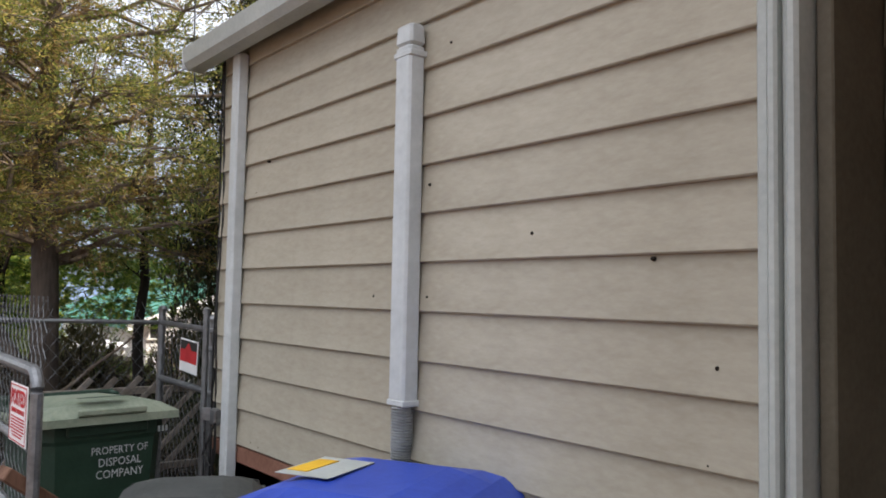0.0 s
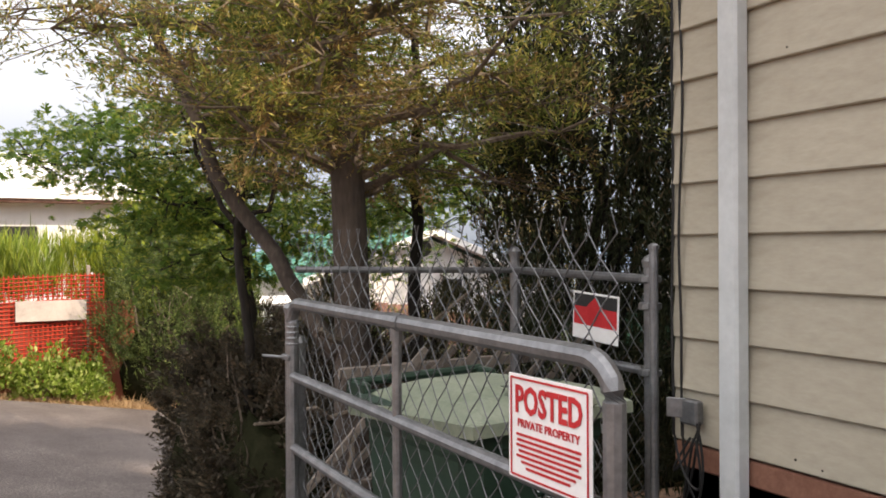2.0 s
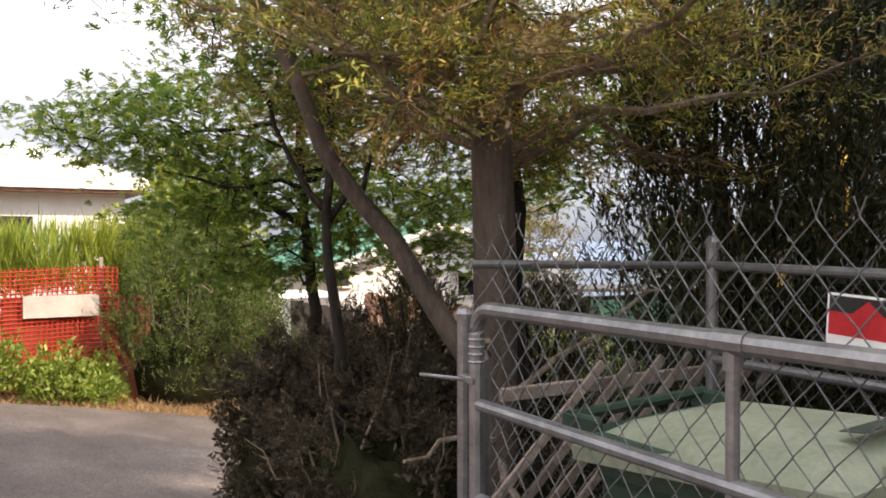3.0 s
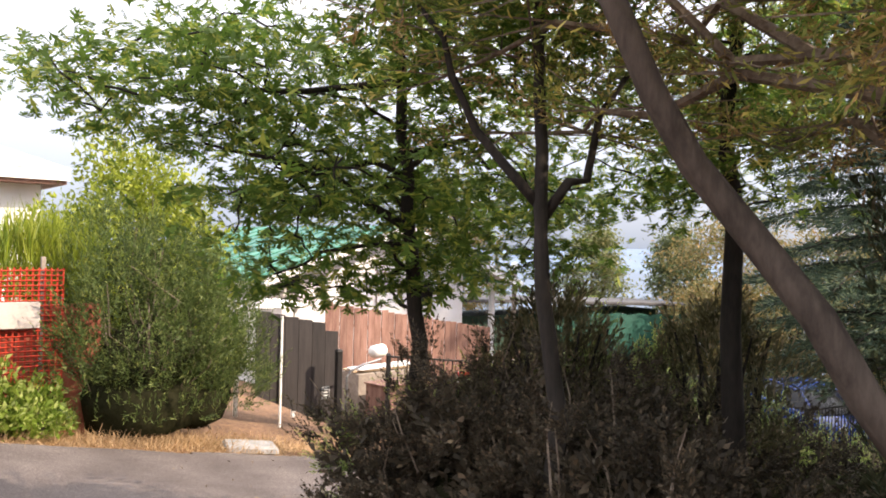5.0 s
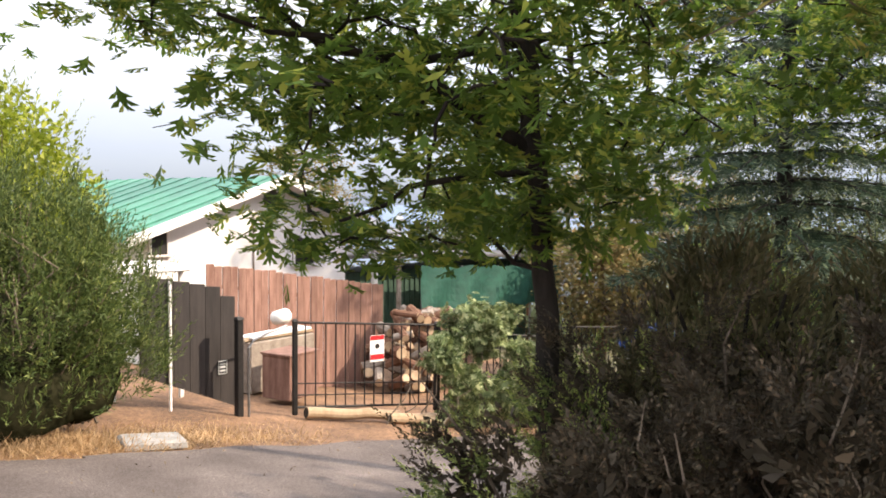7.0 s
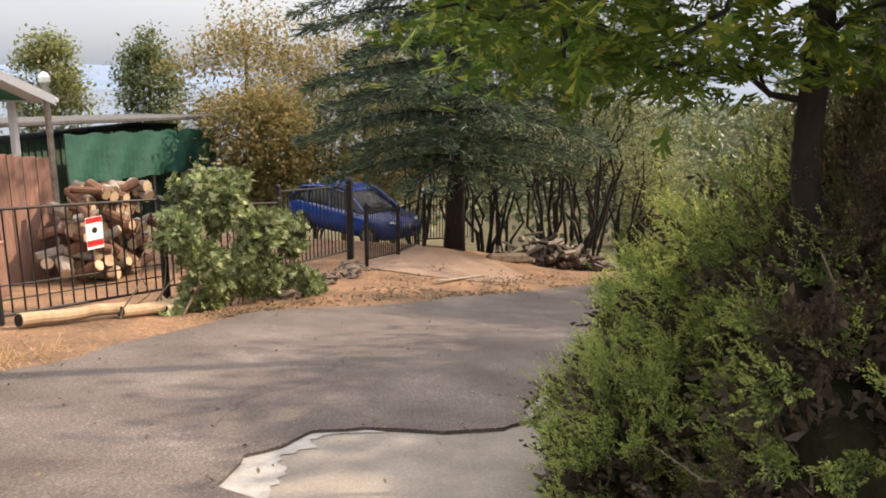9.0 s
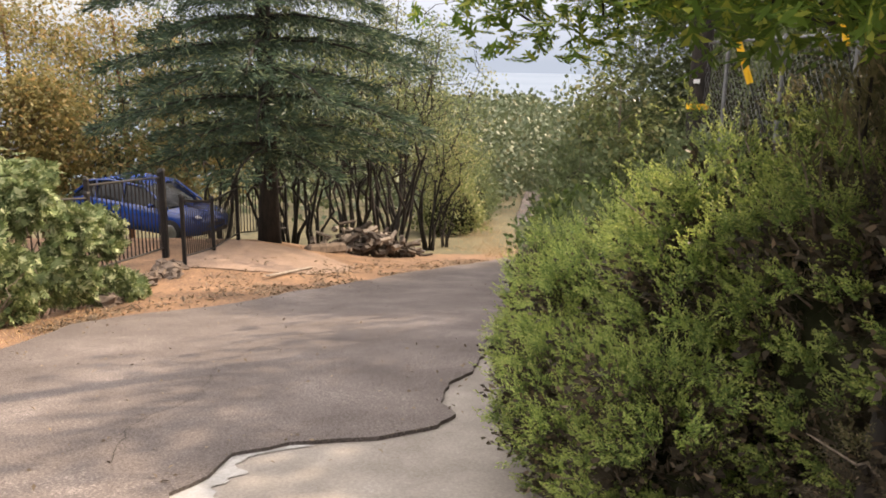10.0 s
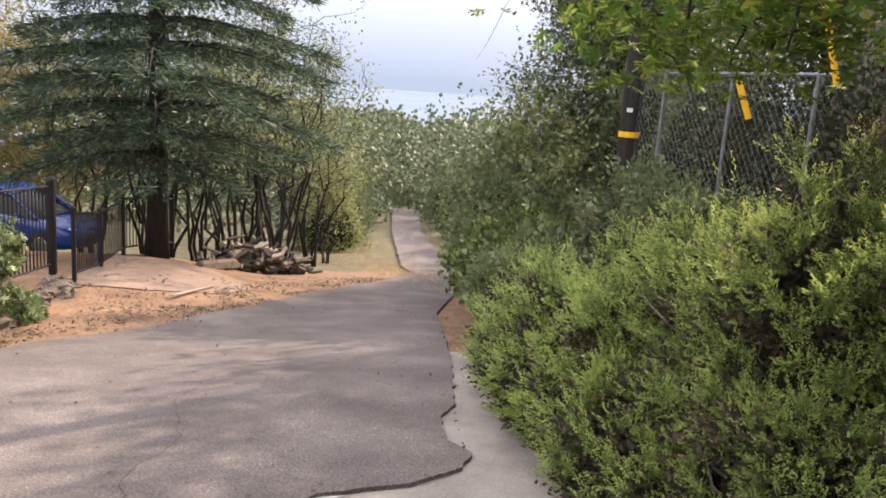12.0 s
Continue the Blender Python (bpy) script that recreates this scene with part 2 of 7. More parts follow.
M = {
    "dirt": mat("dirt", (0.090, 0.054, 0.034), (0.245, 0.140, 0.080), 0.95, 1.6, 1.0, c3=(0.38, 0.240, 0.140), fine=22, grit=0.55, band=0.10),
    "packed": mat("packed", (0.15, 0.105, 0.08), (0.26, 0.18, 0.135), 0.95, 1.4, 0.8, c3=(0.31, 0.23, 0.175), fine=24, grit=0.5),
    "scrub": mat("scrub", (0.050, 0.048, 0.024), (0.125, 0.105, 0.055), 1.0, 0.9, 1.0, c3=(0.20, 0.155, 0.085), fine=9, grit=0.5, band=0.13),
    "asphalt": mat("asphalt", (0.060, 0.049, 0.045), (0.140, 0.118, 0.109), 0.92, 1.1, 0.9, fine=70, c3=(0.225, 0.196, 0.183), grit=0.62, band=0.085),
    "concrete": mat("concrete", (0.15, 0.132, 0.115), (0.255, 0.230, 0.205), 0.92, 2.0, 0.7, c3=(0.33, 0.305, 0.28), fine=60, grit=0.45),
    "pale_mortar": mat("pale_mortar", (0.22, 0.215, 0.205), (0.34, 0.335, 0.325), 0.9, 9, 0.4),
    "siding": mat("siding", (0.33, 0.295, 0.225), (0.465, 0.43, 0.345), 0.62, 2.6, 0.15, c3=(0.50, 0.47, 0.39), fine=45, stretch=(1, 0.45, 1.4), obj=0.05, band=0.16),
    "trim": mat("trim", (0.37, 0.395, 0.375), (0.47, 0.50, 0.47), 0.5, 3, 0.08),
    "spout": mat("spout", (0.45, 0.48, 0.48), (0.57, 0.60, 0.60), 0.4, 4, 0.05, fine=30),
    "hose": mat("hose", (0.22, 0.23, 0.225), (0.36, 0.37, 0.36), 0.6, 6, 0.1),
    "roof": mat("roof", (0.05, 0.05, 0.055), (0.10, 0.10, 0.10), 0.9, 8, 0.5),
    "brickbase": mat("brickbase", (0.20, 0.09, 0.06), (0.30, 0.15, 0.10), 0.9, 5, 0.5),
    "shaded_base": mat("shaded_base", (0.045, 0.026, 0.020), (0.085, 0.05, 0.038), 0.9, 8, 0.6),
    # darker copy of the tan siding, with the recess's shade in its colour
    "shaded_siding": mat("shaded_siding", (0.085, 0.074, 0.052), (0.135, 0.118, 0.086), 0.7, 1.6, 0.15),
    "galv": mat("galv", (0.165, 0.17, 0.178), (0.265, 0.272, 0.28), 0.45, 12, 0.1, metal=0.75, spec=0.5),
    "mesh_wire": mat("mesh_wire", (0.10, 0.105, 0.11), (0.19, 0.195, 0.20), 0.5, 12, 0.1, metal=0.6, spec=0.4),
    "black_iron": mat("black_iron", (0.010, 0.010, 0.011), (0.022, 0.020, 0.019), 0.55, 20, 0.1, spec=0.2),
    "bark": mat("bark", (0.042, 0.033, 0.027), (0.110, 0.088, 0.072), 0.95, 9, 0.9, stretch=(1, 1, 0.25), fine=50),
    "bark_dark": mat("bark_dark", (0.012, 0.0105, 0.009), (0.034, 0.028, 0.023), 0.95, 10, 0.9, stretch=(1, 1, 0.25)),
    "bark_red": mat("bark_red", (0.10, 0.05, 0.03), (0.19, 0.10, 0.065), 0.95, 10, 0.8, stretch=(1, 1, 0.2)),
    "twig": mat("twig", (0.10, 0.075, 0.055), (0.22, 0.18, 0.14), 0.95, 15, 0.3),
    # near-black colour for the shade deep inside shrubs and bushes
    "shade_core": mat("shade_core", (0.014, 0.016, 0.008), (0.032, 0.032, 0.018), 1.0, 9, 0.8, spec=0.0),
    "green_plastic": mat("green_plastic", (0.016, 0.040, 0.026), (0.026, 0.058, 0.038), 0.5, 5, 0.1),
    "green_lid": mat("green_lid", (0.16, 0.20, 0.145), (0.27, 0.30, 0.225), 0.55, 4, 0.1),
    "blue_plastic": mat("blue_plastic", (0.018, 0.055, 0.36), (0.03, 0.08, 0.46), 0.42, 5, 0.08),
    "grey_plastic": mat("grey_plastic", (0.045, 0.05, 0.048), (0.08, 0.085, 0.082), 0.55, 5, 0.1),
    "black_plastic": mat("black_plastic", (0.012, 0.012, 0.013), (0.02, 0.02, 0.02), 0.55, 5, 0.1),
    "white": mat("white", (0.72, 0.72, 0.71), (0.82, 0.82, 0.81), 0.6, 6, 0.06),
    "white_wall": mat("white_wall", (0.68, 0.68, 0.68), (0.80, 0.80, 0.80), 0.7, 2, 0.15),
    "red": mat("red", (0.42, 0.015, 0.02), (0.55, 0.03, 0.035), 0.55, 8, 0.05),
    "black": mat("black", (0.015, 0.015, 0.015), (0.03, 0.03, 0.03), 0.6, 8, 0.05),
    "green_roof": mat("green_roof", (0.03, 0.17, 0.11), (0.05, 0.24, 0.16), 0.5, 3, 0.1),
    "fence_wood": mat("fence_wood", (0.16, 0.085, 0.065), (0.30, 0.175, 0.14), 0.9, 4, 0.5, stretch=(3, 3, 0.5), obj=0.18),
    "weathered": mat("weathered", (0.16, 0.13, 0.105), (0.30, 0.26, 0.22), 0.95, 6, 0.5, stretch=(1, 1, 1), obj=0.2),
    "cut_wood": mat("cut_wood", (0.31, 0.215, 0.135), (0.46, 0.35, 0.235), 0.9, 7, 0.4, obj=0.2),
    "net_board": mat("net_board", (0.38, 0.33, 0.30), (0.52, 0.46, 0.42), 0.8, 3, 0.2),
    "panel": mat("panel", (0.018, 0.016, 0.016), (0.036, 0.031, 0.030), 0.65, 5, 0.25, stretch=(4, 4, 0.4), obj=0.2),
    "orange": mat("orange", (0.34, 0.026, 0.014), (0.46, 0.045, 0.02), 0.6, 4, 0.1),
    "clay_wall": mat("clay_wall", (0.20, 0.055, 0.035), (0.30, 0.095, 0.06), 0.9, 2.5, 0.4),
    "tarp": mat("tarp", (0.008, 0.055, 0.042), (0.016, 0.095, 0.07), 0.6, 3, 0.3),
    "shed": mat("shed", (0.02, 0.05, 0.035), (0.035, 0.08, 0.055), 0.7, 5, 0.2),
    "car_paint": mat("car_paint", (0.005, 0.034, 0.18), (0.007, 0.042, 0.21), 0.15, 2, 0.0, spec=0.6),
    "car_glass": mat("car_glass", (0.008, 0.010, 0.012), (0.012, 0.014, 0.016), 0.10, 5, 0.0, spec=0.18),
    "tyre": mat("tyre", (0.012, 0.012, 0.012), (0.025, 0.025, 0.025), 0.9, 20, 0.2),
    "rim": mat("rim", (0.35, 0.36, 0.37), (0.5, 0.5, 0.5), 0.3, 10, 0.05, metal=0.9),
    "lamp_glass": mat("lamp_glass", (0.62, 0.64, 0.66), (0.75, 0.76, 0.78), 0.12, 10, 0.0, spec=0.7),
    "rubble": mat("rubble", (0.065, 0.048, 0.037), (0.165, 0.125, 0.098), 0.95, 8, 0.6, island=0.35),
    "stone": mat("stone", (0.20, 0.20, 0.195), (0.34, 0.335, 0.325), 0.9, 7, 0.5),
    "straw": leaf_mat("straw", (0.32, 0.205, 0.105), (0.54, 0.385, 0.225), glow=0.25),
    "yellow": mat("yellow", (0.70, 0.38, 0.015), (0.82, 0.48, 0.03), 0.5, 6, 0.05),
    "cable": mat("cable", (0.012, 0.012, 0.012), (0.022, 0.022, 0.022), 0.6, 10, 0.0),
    # lake and hill blues are paled in the colour to give distance haze
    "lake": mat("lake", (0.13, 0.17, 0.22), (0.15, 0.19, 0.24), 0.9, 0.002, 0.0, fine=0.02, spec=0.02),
    "hazed_hill": mat("hazed_hill", (0.13, 0.19, 0.28), (0.16, 0.22, 0.31), 1.0, 0.004, 0.0, fine=0.03),
    "oak_leaf": leaf_mat("oak_leaf", (0.070, 0.135, 0.024), (0.165, 0.270, 0.050), (0.36, 0.41, 0.08), 0.20, 0.50),
    # gold accent, strewn at random, puts sunlit needle tips into the colour
    "pine_green": leaf_mat("pine_green", (0.095, 0.130, 0.034), (0.270, 0.300, 0.075), (0.50, 0.43, 0.12), 0.26, 0.50, 3.5, (0.45, 1.55)),
    "pine_brown": leaf_mat("pine_brown", (0.20, 0.120, 0.050), (0.38, 0.255, 0.10), (0.46, 0.36, 0.16), 0.2, 0.35, 3.0, (0.5, 1.4)),
    "dead": leaf_mat("dead", (0.085, 0.06, 0.04), (0.20, 0.15, 0.10), glow=0.15),
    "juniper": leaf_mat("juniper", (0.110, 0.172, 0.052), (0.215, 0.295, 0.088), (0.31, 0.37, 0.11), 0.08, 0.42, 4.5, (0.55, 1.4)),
    # tip green carries both new growth and the highlights on the outer sprays
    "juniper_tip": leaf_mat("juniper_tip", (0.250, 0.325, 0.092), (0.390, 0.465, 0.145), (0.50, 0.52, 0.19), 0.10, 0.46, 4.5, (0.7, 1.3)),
    # brown and dull olive sprays, both darkened to carry the hedge's shade
    "juniper_brown_shade": leaf_mat("juniper_brown_shade", (0.034, 0.028, 0.018), (0.068, 0.054, 0.035), (0.13, 0.095, 0.06), 0.10, 0.15, 5.0, (0.55, 1.5)),
    "juniper_dull_shade": leaf_mat("juniper_dull_shade", (0.066, 0.066, 0.031), (0.132, 0.120, 0.060), (0.22, 0.175, 0.105), 0.12, 0.32, 4.5, (0.55, 1.5)),
    "cypress": leaf_mat("cypress", (0.020, 0.028, 0.013), (0.055, 0.065, 0.030), (0.10, 0.08, 0.045), 0.12, 0.2),
    "redwood": leaf_mat("redwood", (0.020, 0.043, 0.027), (0.060, 0.098, 0.058), (0.16, 0.20, 0.10), 0.10, 0.25),
    "bush": leaf_mat("bush", (0.040, 0.068, 0.018), (0.110, 0.155, 0.045), (0.21, 0.25, 0.08), 0.12, 0.35),
    "yellow_bush": leaf_mat("yellow_bush", (0.12, 0.17, 0.015), (0.28, 0.34, 0.04), (0.38, 0.42, 0.08), 0.2, 0.45),
    "weed": leaf_mat("weed", (0.10, 0.17, 0.02), (0.24, 0.32, 0.06), (0.36, 0.42, 0.14), 0.15, 0.4),
    "ivy": leaf_mat("ivy", (0.080, 0.120, 0.045), (0.230, 0.290, 0.125), (0.40, 0.44, 0.24), 0.20, 0.3, 3.0, (0.45, 1.35)),
    "shrub": leaf_mat("shrub", (0.080, 0.108, 0.050), (0.140, 0.175, 0.080), (0.21, 0.225, 0.10), 0.08, 0.38),
    "autumn": leaf_mat("autumn", (0.125, 0.118, 0.046), (0.270, 0.225, 0.092), (0.34, 0.225, 0.09), 0.12, 0.45),
    "pale_leaf": leaf_mat("pale_leaf", (0.115, 0.140, 0.052), (0.235, 0.260, 0.105), (0.33, 0.31, 0.15), 0.14, 0.4),
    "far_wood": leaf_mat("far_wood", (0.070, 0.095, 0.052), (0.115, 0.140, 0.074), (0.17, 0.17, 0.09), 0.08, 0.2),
}


# ---- building helpers ----
def tube(pts, radii, seg=6, cap=True):
    """Vertices and faces of a tube along pts."""
    pts = [Vector(p) for p in pts]
    if not hasattr(radii, "__len__"):
        radii = [radii] * len(pts)
    vs, fs = [], []
    up = Vector((0.13, 0.07, 1)).normalized()
    for i, p in enumerate(pts):
        d = (pts[min(i + 1, len(pts) - 1)] - pts[max(i - 1, 0)])
        d = d.normalized() if d.length > 1e-9 else Vector((0, 0, 1))
        a = d.cross(up)
        a = a.normalized() if a.length > 0.05 else d.cross(Vector((1, 0, 0))).normalized()
        b = d.cross(a)
        for k in range(seg):
            ang = 2 * math.pi * k / seg
            vs.append(tuple(p + (a * math.cos(ang) + b * math.sin(ang)) * radii[i]))
    for i in range(len(pts) - 1):
        for k in range(seg):
            k2 = (k + 1) % seg
            fs.append((i * seg + k, i * seg + k2, (i + 1) * seg + k2, (i + 1) * seg + k))
    if cap:
        fs.append(tuple(range(seg))[::-1])
        fs.append(tuple((len(pts) - 1) * seg + k for k in range(seg)))
    return vs, fs


def box(c, s, rz=0.0, taper=1.0, bevel=0.0):
    """Vertices and faces of a box with centre c and size s, turned rz degrees, its top scaled by taper; bevel chamfers the upright edges and rims."""
    hx, hy, hz = s[0] / 2, s[1] / 2, s[2] / 2
    ca, sa = math.cos(radians(rz)), math.sin(radians(rz))
    vs, fs = [], []
    b = min(bevel, hx * 0.9, hy * 0.9, hz * 0.9)
    if b <= 0:
        rings = [(-hz, 1.0, 0), (hz, taper, 0)]
    else:
        rings = [(-hz, 1.0, b), (-hz + b, 1.0, 0), (hz - b, taper, 0), (hz, taper, b)]
    for z, k, inn in rings:
        x, y = hx * k - inn, hy * k - inn
        if b > 0:
            ring = [(-x + b, -y), (x - b, -y), (x, -y + b), (x, y - b), (x - b, y), (-x + b, y), (-x, y - b), (-x, -y + b)]
        else:
            ring = [(-x, -y), (x, -y), (x, y), (-x, y)]
        for px, py in ring:
            vs.append((c[0] + px * ca - py * sa, c[1] + px * sa + py * ca, c[2] + z))
    n = len(vs) // len(rings)
    for i in range(len(rings) - 1):
        for k in range(n):
            fs.append((i * n + k, i * n + (k + 1) % n, (i + 1) * n + (k + 1) % n, (i + 1) * n + k))
    fs.append(tuple(range(n))[::-1])
    fs.append(tuple(len(vs) - n + k for k in range(n)))
    return vs, fs


def join(*pieces):
    vs, fs = [], []
    for v, f in pieces:
        o = len(vs)
        vs.extend(v)
        fs.extend(tuple(i + o for i in q) for q in f)
    return vs, fs


def mesh(name, vf, material, smooth=False):
    me = bpy.data.meshes.new(name)
    me.from_pydata([tuple(v) for v in vf[0]], [], vf[1])
    me.materials.append(material if not isinstance(material, str) else M[material])
    if smooth:
        me.polygons.foreach_set("use_smooth", [True] * len(me.polygons))
    me.update()
    return me


def part(name, vf, material, parent, label="", smooth=False):
    """One mesh object under a thing or a part."""
    ob = new(name, mesh(name, vf, material, smooth) if isinstance(vf, tuple) else vf)
    if parent:
        ob.parent = parent
        ob.matrix_parent_inverse = parent.matrix_basis.inverted()
    if name in ("branchwork", "twig_mass", "stem_mass", "foliage", "highlit_growth", "dull_shade_foliage", "brown_shade_foliage", "inner_foliage", "shoot_mass"):
        tagged(ob, label, kind="stuff")
    elif label:
        tagged(ob, label)
    return ob


def thing(name, at, label, category, group="", kind=""):
    ob = new(name)
    ob.location = at
    ob.empty_display_size = 0.1
    return tagged(ob, label, category, group, kind)


def single(name, vf, material, label, category, group="", kind="", smooth=False):
    return tagged(part(name, vf, material, None, "", smooth), label, category, group, kind)


def lathe(profile, c, seg=16):
    """Turned body about the upright axis through c; profile of (radius, z)."""
    vs, fs = [], []
    for r, z in profile:
        for k in range(seg):
            a = 2 * math.pi * k / seg
            vs.append((c[0] + r * math.cos(a), c[1] + r * math.sin(a), c[2] + z))
    for i in range(len(profile) - 1):
        for k in range(seg):
            fs.append((i * seg + k, i * seg + (k + 1) % seg, (i + 1) * seg + (k + 1) % seg, (i + 1) * seg + k))
    fs.append(tuple(range(seg))[::-1])
    fs.append(tuple((len(profile) - 1) * seg + k for k in range(seg)))
    return vs, fs


def rotate(vf, m):
    return [tuple(m @ Vector(v)) for v in vf[0]], vf[1]


def quads_mesh(name, V, material):
    """A mesh of loose four-cornered leaves: V is (n, 4, 3)."""
    n = len(V)
    me = bpy.data.meshes.new(name)
    me.vertices.add(4 * n)
    me.vertices.foreach_set("co", np.asarray(V, dtype=np.float32).ravel())
    me.loops.add(4 * n)
    me.loops.foreach_set("vertex_index", np.arange(4 * n, dtype=np.int32))
    me.polygons.add(n)
    me.polygons.foreach_set("loop_start", np.arange(0, 4 * n, 4, dtype=np.int32))
    me.polygons.foreach_set("loop_total", np.full(n, 4, dtype=np.int32))
    me.materials.append(M[material])
    me.update(calc_edges=True)
    return me


def unit(a):
    return a / (np.linalg.norm(a, axis=-1, keepdims=True) + 1e-9)


def leaves(P, size, aspect=0.6, direction=None, jitter=1.0, flat=0.0, rnd=None):
    """Leaf-shaped quads (kite with a fold) rooted at P; direction: mean way each leaf points."""
    g = rnd or rng
    n = len(P)
    d = g.normal(size=(n, 3)) * jitter
    if direction is not None:
        d = d + direction
    d[:, 2] *= (1 - 0.6 * flat)
    d = unit(d)
    r = g.normal(size=(n, 3))
    r[:, 2] *= (1 - flat)
    s = unit(np.cross(d, r) if flat == 0 else np.cross(d, np.tile([0, 0, 1.0], (n, 1)) + g.normal(size=(n, 3)) * 0.35))
    up = np.cross(s, d)
    L = size * g.uniform(0.6, 1.3, size=(n, 1))
    W = L * aspect * 0.5
    a = P
    b = P + d * L * 0.5 + s * W + up * L * 0.10
    c = P + d * L - up * L * 0.06
    e = P + d * L * 0.5 - s * W + up * L * 0.10
    return np.stack([a, b, c, e], 1)


def lobed(V):
    """Deeply lobed leaves on the axes of the plain ones in V."""
    a, ax_, sd = V[:, 0], V[:, 2] - V[:, 0], V[:, 1] - V[:, 3]
    up = unit(np.cross(ax_, sd)) * (np.linalg.norm(ax_, axis=1, keepdims=True) * 0.08)
    at = lambda p, q, r=0.0: a + ax_ * p + sd * q + up * r
    quads = [np.stack([at(0, 0), at(0.45, -0.24), at(1.0, 0, -0.6), at(0.45, 0.24)], 1)]
    for sg in (-1, 1):
        for p0, p1, w in ((0.16, 0.42, 0.62), (0.40, 0.74, 0.72), (0.62, 0.92, 0.42)):
            quads.append(np.stack([at(p0, 0), at((p0 + p1) / 2 - 0.02, sg * w * 0.62, 1), at(p1, sg * w, 0.6), at(p1 - 0.02, sg * w * 0.42, 0.8)], 1))
    return np.concatenate(quads)


def ribbon_leaves(P, d, width, rnd=None):
    """Narrow blades from P along d (with length)."""
    g = rnd or rng
    n = len(P)
    s = unit(np.cross(d, g.normal(size=(n, 3)))) * width
    return np.stack([P - s * 0.5, P + d * 0.55 - s * 0.4 + 0, P + d, P + d * 0.55 + s * 0.4], 1)


# ---- the lie of the land ----
ROAD_X = [-80, -20, -6, -3, 0, 10, 17.5, 24, 30, 45, 70, 90, 120, 200, 300, 420, 600, 1000, 5000]
ROAD_Z = [6, 1.6, 0.55, 0.2, -0.3, -2.1, -3.44, -4.85, -6.1, -7.7, -11.3, -13.8, -18.6, -34, -47, -56, -64, -68, -68]


def smooth01(a, b, v):
    t = np.clip((v - a) / (b - a), 0, 1)
    return t * t * (3 - 2 * t)


def ground_z(x, y):
    x, y = np.asarray(x, float), np.asarray(y, float)
    zr = np.interp(x, ROAD_X, ROAD_Z)
    k = np.interp(x, [-6, 0, 3, 12, 28], [1.0, 0.5, 0.3, 0.36, 1.0])
    yard = np.where(x < 0, zr * np.interp(x, [-6, 0], [1, 0.0]), zr * k + np.interp(x, [0, 3], [0.15, 0.2]))
    yard = np.where((x > -3) & (x < 0), np.interp(x, [-3, 0], [0.12, 0.0]), yard)
    edge = np.interp(x, [0, 5, 8.7, 11, 14.5, 17.8, 24, 30, 45], [8.2, 8.2, 7.6, 7.2, 6.0, 5.2, 3.3, 2.5, 1.2])
    w = smooth01(edge - 2.6, edge - 0.1, y)
    z = yard * (1 - w) + zr * w
    z = z + np.interp(x, [9, 13, 16.5, 20, 26], [0, 0.34, 0.56, 0.45, 0]) * smooth01(9.2, 12.7, y)
    z = z - np.clip(y - 16, 0, 24) * 0.02 - np.clip(y - 40, 0, None) * 0.2
    z = z - np.clip(-y - 60, 0, None) * 0.02
    az = y / np.maximum(np.abs(x), 1.0)
    z = z + 23.0 * smooth01(130, 330, x) * (1 - smooth01(380, 620, x)) * smooth01(-0.62, -0.30, az) * (1 - smooth01(0.02, 0.16, az))
    return np.maximum(z, -68.0)


def gz(x, y):
    return float(ground_z(x, y))


def spaced(lo, mid_lo, mid_hi, hi, step, growth=1.18):
    a = list(np.arange(mid_lo, mid_hi + 1e-6, step))
    s, v = step, mid_hi
    while v < hi:
        s *= growth
        v += s
        a.append(v)
    s, v, front = step, mid_lo, []
    while v > lo:
        s *= growth
        v -= s
        front.append(v)
    return np.array(front[::-1] + a)


gxs, gys = spaced(-2500, -6, 24, 3500, 0.36, 1.07), spaced(-2500, 0, 18, 3500, 0.36, 1.09)
GX, GY = np.meshgrid(gxs, gys, indexing="ij")
GZ = ground_z(GX, GY)
bump = np.array([noise.noise((x * 0.9, y * 0.9, 0.0)) for x, y in zip(GX.ravel(), GY.ravel())]).reshape(GX.shape)
GZ = GZ + bump * 0.014 * np.exp(-((GX - 8) ** 2 + (GY - 10) ** 2) / 1500)
nx, ny = len(gxs), len(gys)
gverts = np.stack([GX, GY, GZ], -1).reshape(-1, 3)
gfaces = [(i * ny + j, (i + 1) * ny + j, (i + 1) * ny + j + 1, i * ny + j + 1) for i in range(nx - 1) for j in range(ny - 1)]
ground = single("ground", (gverts.tolist(), gfaces), "dirt", "dry orange-brown earth with fallen needles beside the road", "ground", kind="structure", smooth=True)
ground.data.materials.append(M["scrub"])
cx, cy = (GX[:-1, :-1] + GX[1:, 1:]) / 2, (GY[:-1, :-1] + GY[1:, 1:]) / 2
wild = bump[:-1, :-1] * 1.3
overgrown = ((cx + wild > 25) | (cy > 21) | (cy + wild < 4.4) & (cx > 5) | (cx > 17.8) & (cy + wild > 12.2 - (cx - 17.8) * 0.55))
ground.data.polygons.foreach_set("material_index", overgrown.astype(np.int32).ravel())


